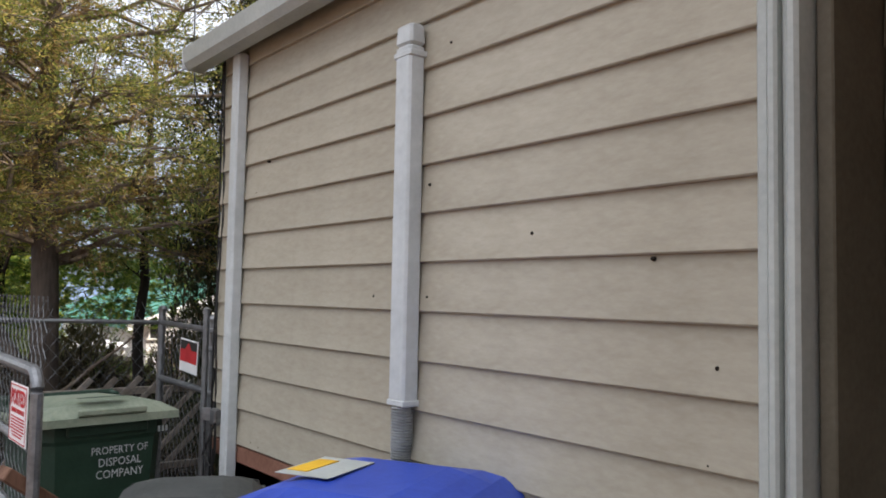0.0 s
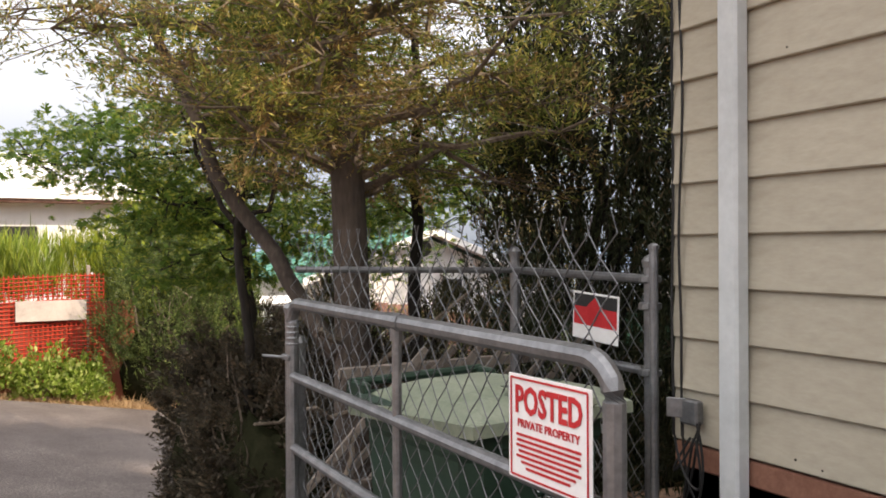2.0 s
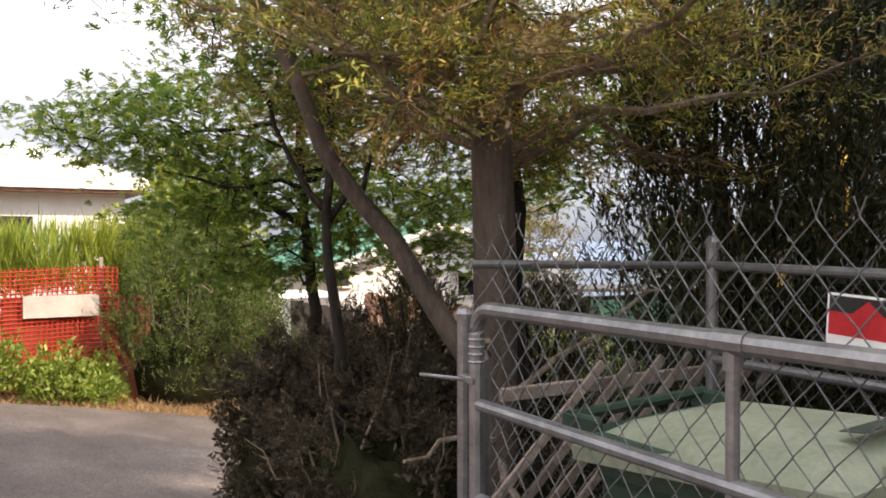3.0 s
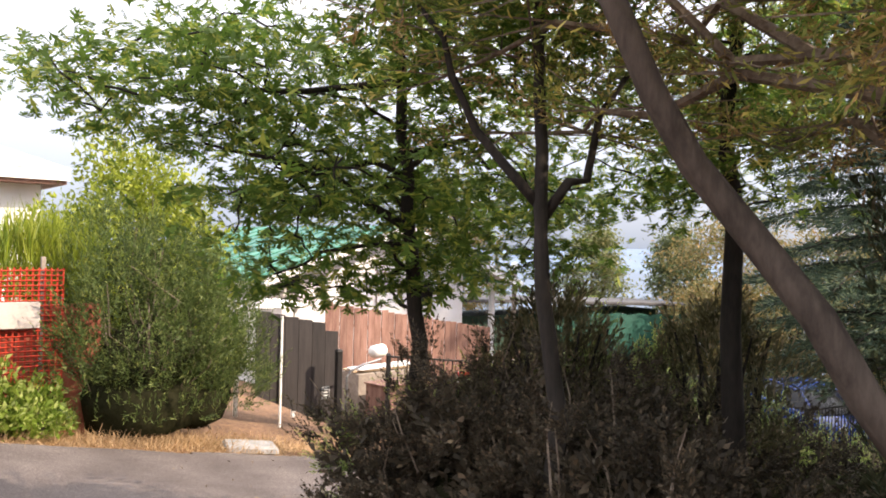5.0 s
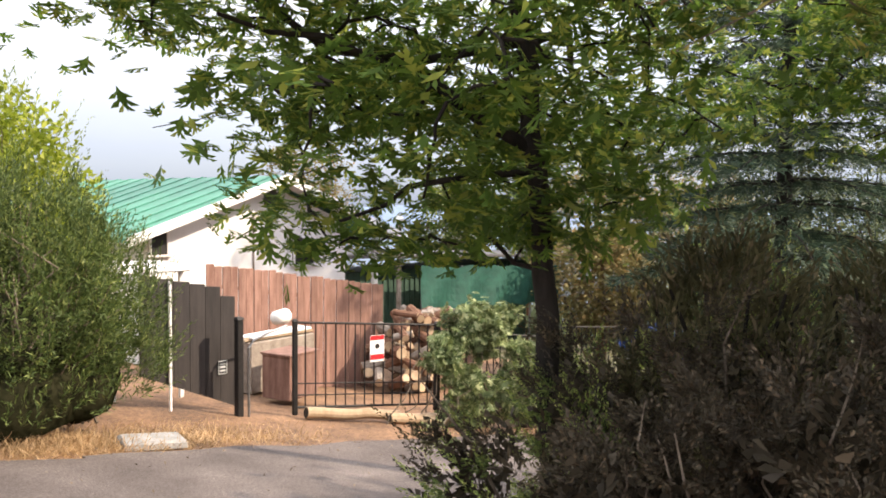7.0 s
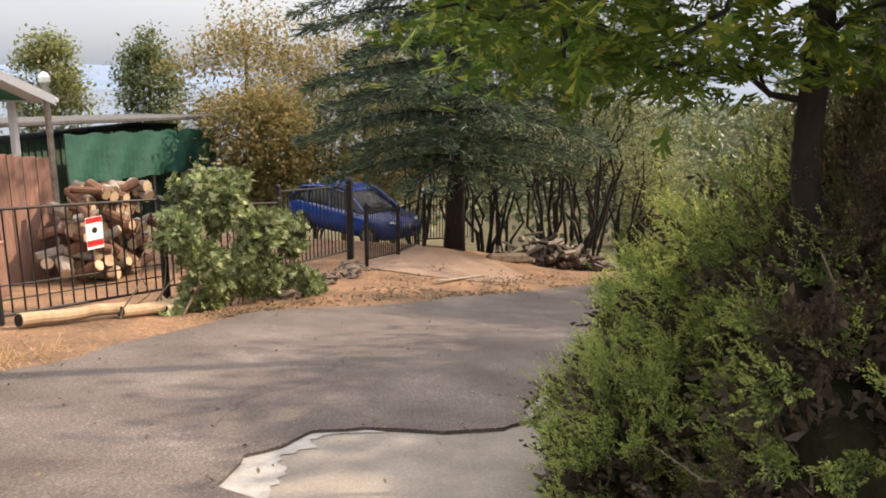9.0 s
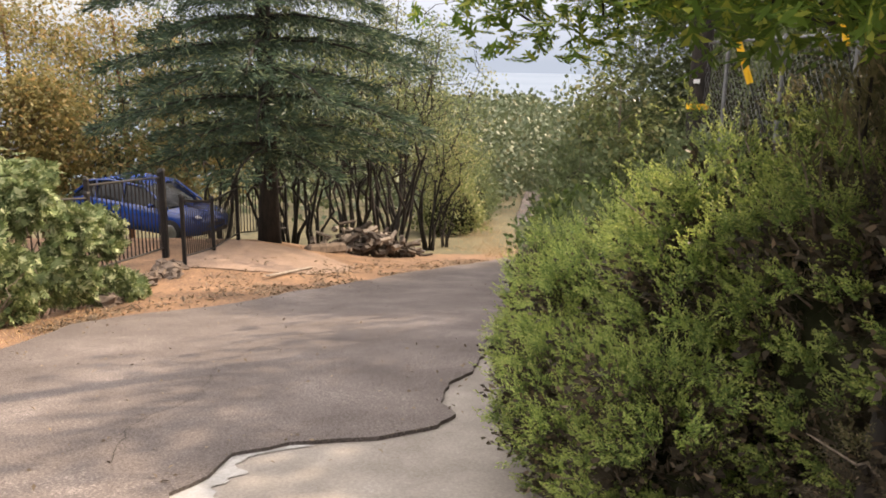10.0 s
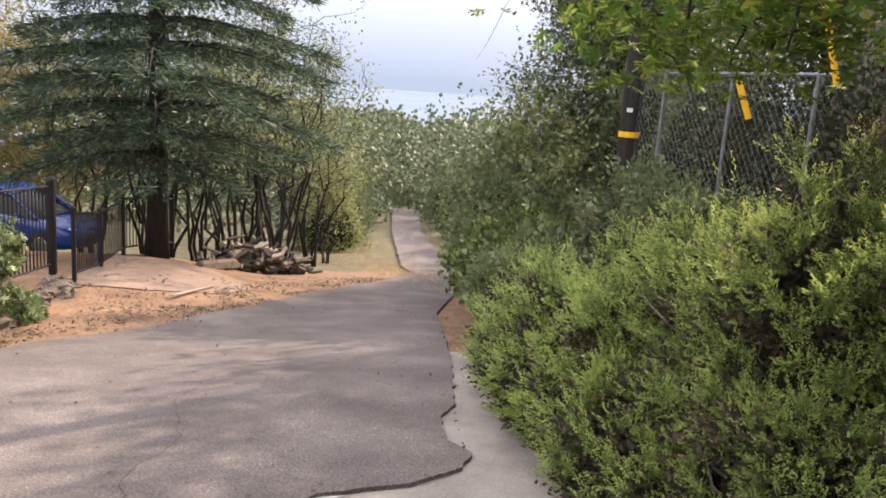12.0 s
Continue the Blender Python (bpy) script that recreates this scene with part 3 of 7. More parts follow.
# ---- road, driveway and apron ----
def strip(outline_left, outline_right, lift, material, name, label, nacross=10, thick=0.08, category="road", crown=0.0):
    """A paved strip between two edges that follows the ground, with its broken edge as a real step."""
    vs, fs = [], []
    n = len(outline_left)
    for (lx, ly), (rx, ry) in zip(outline_left, outline_right):
        for k in range(nacross + 1):
            t = k / nacross
            x, y = lx + (rx - lx) * t, ly + (ry - ly) * t
            vs.append((x, y, gz(x, y) + lift + max(0.0, x - 18) * 0.004 + crown * (1 - (2 * t - 1) ** 2)))
    m = nacross + 1
    for i in range(n - 1):
        for k in range(nacross):
            fs.append((i * m + k, i * m + k + 1, (i + 1) * m + k + 1, (i + 1) * m + k))
    base = len(vs)
    for i in range(n):
        for k in (0, nacross):
            x, y, z = vs[i * m + k]
            vs.append((x, y, z - thick))
    for i in range(n - 1):
        fs.append((i * m, (i + 1) * m, base + 2 * (i + 1), base + 2 * i))
        fs.append((i * m + nacross, base + 2 * i + 1, base + 2 * (i + 1) + 1, (i + 1) * m + nacross))
    return single(name, (vs, fs), material, label, category, kind="structure")


def resample(poly, step):
    out = []
    for (x0, y0), (x1, y1) in zip(poly[:-1], poly[1:]):
        k = max(1, int(math.hypot(x1 - x0, y1 - y0) / step))
        out += [(x0 + (x1 - x0) * i / k, y0 + (y1 - y0) * i / k) for i in range(k)]
    return out + [poly[-1]]


# the near edge of the asphalt, broken along the apron
SOUTH = [(1.95, 9.55), (2.06, 9.88), (2.30, 9.93), (2.52, 9.97), (2.75, 9.86), (3.08, 9.83), (3.18, 9.66), (3.27, 9.56), (3.33, 9.30),
         (3.37, 9.08), (3.60, 8.75), (3.86, 8.62), (4.15, 8.70), (4.72, 8.62), (5.10, 8.42), (5.60, 8.32), (6.68, 8.06), (8.68, 7.70),
         (10.95, 7.30), (14.5, 6.15), (17.8, 5.40), (24.0, 3.6), (30.0, 2.6), (45.0, 0.9), (70.0, -3.6), (100.0, -8.4), (150.0, -17.0)]
NORTH = [(1.95, 12.5), (4.35, 12.48), (7.46, 12.45), (8.1, 12.2), (9.3, 11.1), (11.0, 10.2), (13.8, 9.15), (17.5, 7.05), (24.0, 5.3), (30.0, 4.6), (45.0, 2.7), (70.0, -1.2), (100.0, -5.9), (150.0, -14.0)]
n_xs, n_ys = zip(*NORTH)
south_f = resample(SOUTH, 0.09)
edge_l, edge_r = [], []
last_x = -9
for x, y in south_f:
    if x <= last_x + 0.004:
        continue
    last_x = x
    jx = noise.noise((x * 7, y * 7, 3.0)) * 0.035 if x < 9 else 0
    edge_l.append((x, y + jx))
    edge_r.append((x, float(np.interp(x, n_xs, n_ys)) + noise.noise((x * 1.3, 0, 5)) * 0.12))
strip(edge_l, edge_r, 0.052, "asphalt", "road", "worn grey-brown asphalt road with a broken edge, running downhill", 11, 0.06)
dx = np.arange(-14, 1.96, 0.3)
strip([(x, 2.2 if x > -1.8 else 7.5) for x in list(dx) + [1.95]], [(x, 12.42 + noise.noise((x * 1.3, 0, 5)) * 0.12) for x in list(dx) + [1.95]],
      0.052, "asphalt", "driveway", "worn grey asphalt driveway meeting the road", 24, 0.06)
ax = np.arange(1.3, 7.61, 0.1)
strip([(x, 7.3) for x in ax], [(x, float(np.interp(x, [1.3, 2.6, 3.2, 3.5, 3.9, 5.0, 6.0, 7.6], [10.25, 10.25, 10.1, 9.4, 8.95, 8.6, 8.35, 8.0]))) for x in ax],
      0.026, "concrete", "apron", "pale worn concrete apron at the edge of the asphalt", 20, 0.03, category="apron")
g_ = np.random.default_rng(3)
pv, pf = [], []
for x in np.arange(2.02, 3.30, 0.035):
    e = float(np.interp(x, [2.0, 2.5, 3.1, 3.3], [9.93, 10.0, 9.88, 9.6]))
    w = 0.22 + 0.20 * noise.noise((x * 3, 0.3, 0)) + 0.08 * noise.noise((x * 13, 1.3, 0))
    pv += [(x, e, gz(x, e) + 0.032), (x, e - max(0.02, w), gz(x, e - w) + 0.032)]
pf = [(2 * k, 2 * k + 2, 2 * k + 3, 2 * k + 1) for k in range(len(pv) // 2 - 1)]
single("apron_patch", (pv, pf), "pale_mortar", "whitish worn mortar along the broken concrete", "mortar", kind="structure")

# cracks in the asphalt and litter along its edges
for pts in ([(2.9, 10.4), (3.6, 10.5), (4.4, 10.3), (5.3, 10.45), (6.4, 10.2)],):
    f_ = resample(pts, 0.06)
    cv = []
    for k, (x, y) in enumerate(f_):
        x, y = x + 0.03 * noise.noise((k * 0.5, x, 0)), y + 0.05 * noise.noise((k * 0.35, y, 7))
        w = 0.0015 + 0.003 * abs(noise.noise((k * 0.4, 1, 1)))
        cv += [(x, y - w, gz(x, y) + 0.0545), (x, y + w, gz(x, y) + 0.0545)]
    single("road_crack", (cv, [(2 * k, 2 * k + 2, 2 * k + 3, 2 * k + 1) for k in range(len(f_) - 1)]), "bark_dark", "thin dark crack in the asphalt", "crack", "cracks in the road", "structure")
g_ = np.random.default_rng(17)
n_ = 600
lx = g_.uniform(1.5, 12.5, n_)
side_ = g_.uniform(size=n_) < 0.45
ly = np.where(side_, np.interp(lx, *zip(*sorted(SOUTH[3:20]))) + np.abs(g_.normal(size=n_)) * 0.55 - 0.15, np.interp(lx, n_xs, n_ys) - np.abs(g_.normal(size=n_)) * 0.6 + 0.2)
ly[:220] = g_.uniform(8.9, 12.2, 220)
P_ = np.stack([lx, ly, ground_z(lx, ly) + 0.056], 1)
tagged(new("leaf_litter", quads_mesh("leaf_litter", leaves(P_, 0.035, 0.5, None, 1.0, 0.85, g_), "dead")), "dry leaves and straw blown along the road", "litter", kind="stuff")

g_ = np.random.default_rng(23)
n_ = 5200
lx = g_.uniform(7.2, 19.0, n_)
ly = np.interp(lx, n_xs, n_ys) + 0.05 + np.abs(g_.normal(size=n_)) * np.interp(lx, [7, 12, 19], [0.35, 1.1, 0.9])
dense = np.array([noise.noise((a * 0.9, b * 1.4, 4.0)) for a, b in zip(lx, ly)]) + g_.normal(size=n_) * 0.15 > -0.02
lx, ly = lx[dense], ly[dense]
P_ = np.stack([lx, ly, ground_z(lx, ly) + 0.022], 1)
tagged(new("needle_litter", quads_mesh("needle_litter", leaves(P_, 0.075, 0.32, None, 1.0, 0.92, g_), "dead")), "brown fallen needles and leaves on the dirt shoulder", "litter", kind="stuff")

# lake and the far shore, distance haze included in their blues
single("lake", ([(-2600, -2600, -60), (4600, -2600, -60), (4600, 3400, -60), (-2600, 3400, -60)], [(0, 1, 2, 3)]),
       "lake", "blue lake far below the houses, its colour paled for haze", "lake", kind="structure")
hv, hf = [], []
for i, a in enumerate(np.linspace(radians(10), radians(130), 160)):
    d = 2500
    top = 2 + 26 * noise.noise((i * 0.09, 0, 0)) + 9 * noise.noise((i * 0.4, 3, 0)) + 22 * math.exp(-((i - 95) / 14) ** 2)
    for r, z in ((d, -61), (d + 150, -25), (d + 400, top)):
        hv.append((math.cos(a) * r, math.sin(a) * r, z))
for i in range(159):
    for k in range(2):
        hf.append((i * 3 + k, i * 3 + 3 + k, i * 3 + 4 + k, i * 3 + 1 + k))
single("backdrop", (hv, hf), "hazed_hill", "hills on the far shore of the lake, blue haze put into their colour", "hills", kind="structure", smooth=True)


# ---- the house beside the driveway ----
WX, CORNER, PITCH, S0 = 1.54, 3.72, 0.158, 0.941
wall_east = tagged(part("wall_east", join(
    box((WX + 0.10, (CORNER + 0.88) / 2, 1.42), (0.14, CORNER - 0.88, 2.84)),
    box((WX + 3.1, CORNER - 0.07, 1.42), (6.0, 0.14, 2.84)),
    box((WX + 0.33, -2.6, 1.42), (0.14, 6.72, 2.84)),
    box((WX + 0.21, 0.81, 1.42), (0.30, 0.13, 2.84))), "shaded_siding", None),
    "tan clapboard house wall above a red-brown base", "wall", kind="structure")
roof = tagged(part("roof", join(
    ([(1.41, -6, 2.85), (1.41, 3.80, 2.85), (5.2, 3.80, 4.3), (5.2, -6, 4.3), (1.41, -6, 2.82), (1.41, 3.80, 2.82), (5.2, 3.80, 4.22), (5.2, -6, 4.22)],
     [(0, 3, 2, 1), (4, 5, 6, 7), (0, 1, 5, 4), (1, 2, 6, 5), (2, 3, 7, 6), (3, 0, 4, 7)]),
    ([(5.2, -6, 4.3), (5.2, 3.80, 4.3), (9.2, 3.80, 2.8), (9.2, -6, 2.8), (5.2, -6, 4.22), (5.2, 3.80, 4.22), (9.2, 3.80, 2.72), (9.2, -6, 2.72)],
     [(0, 3, 2, 1), (4, 5, 6, 7), (0, 1, 5, 4), (1, 2, 6, 5), (2, 3, 7, 6), (3, 0, 4, 7)]),
    ([(1.6, 3.70, 2.83), (7.6, 3.70, 2.83), (5.2, 3.70, 4.22), (1.6, 3.6, 2.83), (7.6, 3.6, 2.83), (5.2, 3.6, 4.22)],
     [(0, 1, 2), (5, 4, 3), (0, 3, 4, 1), (1, 4, 5, 2), (2, 5, 3, 0)]),
    box((7.6, -1.2, 1.4), (0.14, 9.7, 2.8)), box((4.6, -6.0, 1.4), (6.1, 0.14, 2.8)))
    , "roof", None), "dark shingled low roof of the tan house", "roof", kind="structure")
part("vent", join(box((1.42, 2.86, 2.98), (0.24, 0.5, 0.12), 0, 0.8, 0.02), box((1.42, 2.86, 3.06), (0.3, 0.56, 0.04), 0, 1, 0.01)), "black", roof, "dark flat roof vent")
# unseen slab, added to keep skylight off the recessed wall
tagged(part("added_shade_slab", box((0.70, -2.75, 2.70), (2.2, 6.3, 0.10), 0, 1, 0.01), "roof", None), "flat dark slab added out of view to shade the recessed wall", "roof", kind="structure")
# base under the boards, its brick coloured dark as the shaded gap
part("base", box((WX + 0.055, 2.3, 0.44), (0.05, 2.84, 0.885)), "shaded_base", wall_east, "brick base with its shade put into a dark colour")
part("sill_board", box((WX + 0.005, 2.3, 0.895), (0.04, 2.84, 0.075), 0, 1, 0.006), "brickbase", wall_east)


def clapboard(y0, y1, x):
    """A lap board: its lower rim stands proud of the board below."""
    prof = [(0.019, 0.0), (0.022, 0.004), (0.004, PITCH + 0.018), (-0.006, PITCH + 0.018), (-0.006, 0.0)]
    vs = [(x - px, y, pz) for y in (y0, y1) for px, pz in prof]
    n = len(prof)
    fs = [(k, (k + 1) % n, n + (k + 1) % n, n + k) for k in range(n)] + [tuple(range(n))[::-1], tuple(range(n, 2 * n))]
    return mesh("clapboard", (vs, fs), "siding")


gutter = thing("gutter", (1.36, 3.0, 2.74), "weathered pale metal eaves gutter under the roof edge", "gutter")
gp = [(0.00, 0.10), (0.00, 0.02), (0.02, 0.0), (0.09, 0.0), (0.115, 0.03), (0.125, 0.10), (0.118, 0.10), (0.108, 0.034), (0.086, 0.007), (0.024, 0.007), (0.008, 0.024), (0.008, 0.10)]
gv = [(1.475 - px, y, 2.715 + pz) for y in (-5.9, 3.84) for px, pz in gp]
gn = len(gp)
part("trough", (gv, [(k, (k + 1) % gn, gn + (k + 1) % gn, gn + k) for k in range(gn)]), "trim", gutter)
part("end_cap", box((1.415, 3.845, 2.765), (0.122, 0.008, 0.098), 0, 1, 0.004), "spout", gutter)


def downspout(y, z0, z1, w, d, top_bend, name="downspout"):
    o = thing(name, (WX - 0.06, y, z0), "white painted square metal downspout on the tan wall", "downspout", "downspouts on the wall")
    x = WX - 0.018 - d / 2
    part("pipe", box((x, y, (z0 + z1) / 2), (d, w, z1 - z0), 0, 1, 0.008), "spout", o)
    part("seam_band", box((x, y, z0 + 0.012), (d + 0.006, w + 0.006, 0.02), 0, 1, 0.003), "spout", o)
    if top_bend:
        part("elbow", join(box((x, y, z1 + 0.035), (d, w * 1.06, 0.07), 0, 0.92, 0.008), box((x + 0.004, y, z1 - 0.03), (d + 0.012, w + 0.014, 0.02), 0, 1, 0.003)), "spout", o)
    return o


near_spout = downspout(2.095, 1.27, 2.44, 0.085, 0.062, True)
prof = []
for i in range(27):
    prof += [(0.031, -0.0095 * i), (0.037, -0.0095 * i - 0.003), (0.037, -0.0095 * i - 0.006), (0.031, -0.0095 * i - 0.0085)]
hv_, hf_ = lathe(prof, (0, 0, 0), 14)
hv_ = [(WX - 0.052 + x + 0.7 * z * z, 2.095 + y + 0.9 * z * z, 1.27 + z) for x, y, z in hv_]
part("flex_hose", (hv_, hf_), "hose", near_spout, "ribbed flexible grey hose end")
part("outlet", box((WX - 0.03, 2.155, 0.51), (0.055, 0.075, 1.02), 0, 1, 0.01), "spout", near_spout)
downspout(3.46, 0.35, 2.73, 0.070, 0.055, False)
# small rust marks and nail heads on boards
nails = []
for y, z in ((2.02, 1.62), (2.02, 1.98), (1.92, 2.42), (2.33, 1.62), (3.2, 2.2), (1.55, 1.8), (1.15, 1.72), (0.98, 1.48), (1.0, 1.27), (3.28, 0.97), (3.2, 0.96), (1.4, 2.6), (3.3, 2.07)):
    nails.append(lathe([(0.006, 0), (0.005, 0.012), (0.002, 0.016)], (0, 0, 0), 6))
    nails[-1] = rotate(nails[-1], pose(WX - 0.006, y, z, 0, -90, 0))
part("nail_head", join(*nails), "bark_dark", wall_east, "rusty nail heads")
# the fluted door trim and a dark strip coloured as the shadowed gap beside it
trim = thing("door_trim", (1.5, 0.83, 0), "pale grey-green fluted door casing on the house wall", "trim", kind="structure")
part("casing", join(box((1.535, 0.865, 1.42), (0.05, 0.030, 2.8), 0, 1, 0.006), box((1.525, 0.838, 1.42), (0.06, 0.022, 2.8), 0, 1, 0.006),
                    box((1.54, 0.818, 1.42), (0.05, 0.016, 2.8), 0, 1, 0.004), box((1.522, 0.793, 1.42), (0.065, 0.028, 2.8), 0, 1, 0.008),
                    box((1.56, 0.83, 1.42), (0.05, 0.10, 2.8))), "trim", trim)
part("gap_shadow_strip", box((1.60, 0.755, 1.42), (0.10, 0.035, 2.8), 0, 1, 0.004), "shaded_siding", trim)

# cables, wall box
cab = thing("cable_run", (1.51, 3.70, 0.9), "two thin black cables stapled up the house corner", "cable")
for k, (y, seed) in enumerate(((3.68, 0.3), (3.715, 1.7))):
    pts = [(WX - 0.024 - 0.006 * math.sin(z * 5 + seed), y + 0.014 * noise.noise((z * 2.2, seed, 0)), z) for z in np.arange(0.95, 2.75, 0.06)]
    part("cable", tube(pts, 0.0045, 5), "cable", cab)
pts = [(WX - 0.02 - 0.05 * math.sin(t * math.pi), 3.70 + 0.45 * t, 2.7 + 0.5 * t - 0.35 * math.sin(t * math.pi)) for t in np.linspace(0, 1, 14)]
part("loose_cable", tube(pts, 0.0045, 5), "cable", cab)
wbox = thing("utility_box", (1.49, 3.60, 0.98), "small grey utility box with tangled wires", "utility box")
part("case", box((WX - 0.045, 3.62, 1.04), (0.035, 0.07, 0.075), 0, 1, 0.006), "galv", wbox)
part("cover", rotate(box((0, 0, 0), (0.006, 0.06, 0.06), 0, 1, 0.002), pose(WX - 0.07, 3.655, 1.05, 0, 0, 35)), "galv", wbox)
for s in range(4):
    pts = [(WX - 0.07 - 0.02 * math.sin(3 * t + s), 3.60 + 0.05 * math.sin(4.1 * t + 2 * s), 0.97 - 0.13 * math.sin(t * math.pi) * (1 + 0.3 * s) + 0.05 * t) for t in np.linspace(0, 1, 12)]
    part("wire", tube(pts, 0.004, 5), "cable", wbox)


# ---- chain-link enclosure for the bins ----
def chain_mesh(p0, p1, z0, z1, wire=0.0018, cell=0.038):
    """Zigzag wires that hook into one another as diamonds between two plan points, with twisted ends above the top."""
    p0, p1 = np.array(p0), np.array(p1)
    L = float(np.linalg.norm(p1 - p0))
    u = (p1 - p0) / L
    nrm = np.array([-u[1], u[0]])
    out = []
    for i in range(int(L / cell)):
        zs = np.arange(z0, z1 + 0.012 * math.sin(i * 1.7), cell * 1.18)
        pts = []
        for k, z in enumerate(zs):
            a = (i + 0.5) * cell + cell * 0.53 * (1 if (k + i) % 2 else -1)
            q = p0 + u * a + nrm * 0.0025 * (1 if k % 2 else -1)
            pts.append((q[0], q[1], z))
        e = Vector(pts[-1])
        pts.append(tuple(e + Vector((u[0] * 0.012 * (-1) ** i, u[1] * 0.012 * (-1) ** i, 0.032))))
        out.append(tube(pts, wire, 4, cap=False))
    return join(*out)


def pipe(a, b, r=0.021, seg=10):
    return tube([a, b], r, seg)


posts = {"post_mid": (1.60, 4.71, 1.50), "post_wall": (1.57, 3.87, 1.47), "post_end": (0.62, 4.74, 1.30)}
fence = thing("chain_link_fence", (1.1, 4.7, 0), "grey galvanised chain-link fence around the bins", "fence", "chain-link panels")
for x, y, z in posts.values():
    part("post", join(pipe((x, y, gz(x, y) - 0.05), (x, y, z), 0.021), lathe([(0.025, 0), (0.028, 0.02), (0.018, 0.035), (0.004, 0.042)], (x, y, z), 10)), "galv", fence)
part("post", join(pipe((1.50, 3.78, -0.02), (1.50, 3.78, 1.53), 0.015), lathe([(0.018, 0), (0.018, 0.012), (0.004, 0.02)], (1.50, 3.78, 1.53), 10)), "galv", fence)
part("top_rail", pipe((1.60, 4.71, 1.44), (0.64, 4.74, 1.46), 0.013), "galv", fence)
part("top_rail", pipe((1.58, 3.90, 1.43), (1.60, 4.71, 1.44), 0.016), "galv", fence)
part("mid_rail", pipe((1.58, 3.90, 1.12), (1.60, 4.71, 1.12), 0.016), "galv", fence)
part("chain_mesh", chain_mesh((0.62, 4.74), (1.60, 4.71), 0.05, 1.52), "mesh_wire", fence, "diamond wire mesh")
part("chain_mesh", chain_mesh((1.60, 4.71), (1.57, 3.87), 0.05, 1.46), "mesh_wire", fence, "diamond wire mesh")
for z in (1.43, 1.34, 1.12, 0.6):
    part("clamp", lathe([(0.034, -0.012), (0.038, -0.008), (0.038, 0.008), (0.034, 0.012)], (1.57, 3.87, z), 10), "galv", fence)

gate = thing("chain_link_gate", (0.59, 3.78, 0), "grey pipe-framed chain-link gate standing open beside the bins", "gate")
GXP, GY0, GY1, GT = 0.59, 2.93, 4.63, 1.345


def frame_pipe():
    pts = [(GXP, GY0, 0.12)]
    for k in range(7):
        a = math.pi / 2 * k / 6
        pts.append((GXP, GY0 + 0.07 * (1 - math.cos(a)), GT - 0.07 + 0.07 * math.sin(a)))
    for k in range(7):
        a = math.pi / 2 * (1 - k / 6)
        pts.append((GXP, GY1 - 0.07 * (1 - math.cos(a)), GT - 0.07 + 0.07 * math.sin(a)))
    pts.append((GXP, GY1, 0.12))
    return pts


part("frame", tube(frame_pipe(), 0.021, 10), "galv", gate)
for z in (1.085, 0.83, 0.12):
    part("rail", pipe((GXP, GY0, z), (GXP, GY1, z), 0.017), "galv", gate)
part("upright", pipe((GXP, 3.78, 0.12), (GXP, 3.78, GT), 0.013), "galv", gate)
part("joint", join(pipe((GXP, 3.745, GT), (GXP, 3.815, GT), 0.0245), pipe((GXP, 3.78, GT - 0.05), (GXP, 3.78, GT), 0.018)), "galv", gate)
part("chain_mesh", chain_mesh((GXP + 0.022, GY0 + 0.02), (GXP + 0.022, GY1 - 0.02), 0.13, 1.58), "mesh_wire", gate, "diamond wire mesh rising above the rail")
part("latch", join(box((GXP - 0.01, GY1 + 0.02, 1.15), (0.03, 0.07, 0.02), 0, 1, 0.003), pipe((GXP - 0.02, GY1 + 0.02, 1.15), (GXP - 0.03, GY1 + 0.26, 1.13), 0.006, 6)), "galv", gate)
for z in (1.20, 1.22, 1.24, 1.26):
    part("tie_wire", lathe([(0.022, -0.004), (0.0245, 0), (0.022, 0.004)], (GXP, GY1, z), 8), "galv", gate)
part("wheel_block", box((GXP, 3.0, 0.06), (0.08, 0.12, 0.12), 0, 1, 0.01), "black_plastic", gate)
# a post that carries the gate's far end
single("gate_post", join(pipe((0.62, 4.66, gz(0.62, 4.66) - 0.05), (0.62, 4.66, 1.2), 0.028), lathe([(0.03, 0), (0.02, 0.02), (0.004, 0.03)], (0.62, 4.66, 1.2), 10)), "galv",
       "grey galvanised post at the end of the chain-link gate", "post")


def text_mesh(s, size, material, m, parent, name="lettering", squeeze=1.0, label="", bold=0.0):
    cu = bpy.data.curves.new(name, "FONT")
    cu.body, cu.size, cu.extrude, cu.align_x, cu.align_y = s, size, 0.0006, "CENTER", "CENTER"
    cu.resolution_u = 2
    cu.offset = size * bold
    tmp = bpy.data.objects.new(name, cu)
    scene.collection.objects.link(tmp)
    me = bpy.data.meshes.new_from_object(tmp.evaluated_get(bpy.context.evaluated_depsgraph_get()))
    bpy.data.objects.remove(tmp)
    me.materials.clear()
    me.materials.append(M[material])
    me.transform(m @ Matrix.Diagonal((squeeze, 1, 1, 1)))
    ob = new(name, me)
    ob.parent = parent
    ob.matrix_parent_inverse = parent.matrix_basis.inverted()
    if label:
        tagged(ob, label)
    return ob


# signs
FACE = pose(0, 0, 0, 90, 0, -90)  # reads from the driveway side, facing -x
posted = thing("posted_sign", (0.56, 3.10, 1.2), "white plastic sign with red print wired to the gate", "sign")
SP = pose(0.565, 3.085, 1.19, 0, 0, 2) @ FACE
part("sheet", rotate(box((0, 0, 0), (0.245, 0.205, 0.003), 0, 1, 0.001), SP), "white", posted)
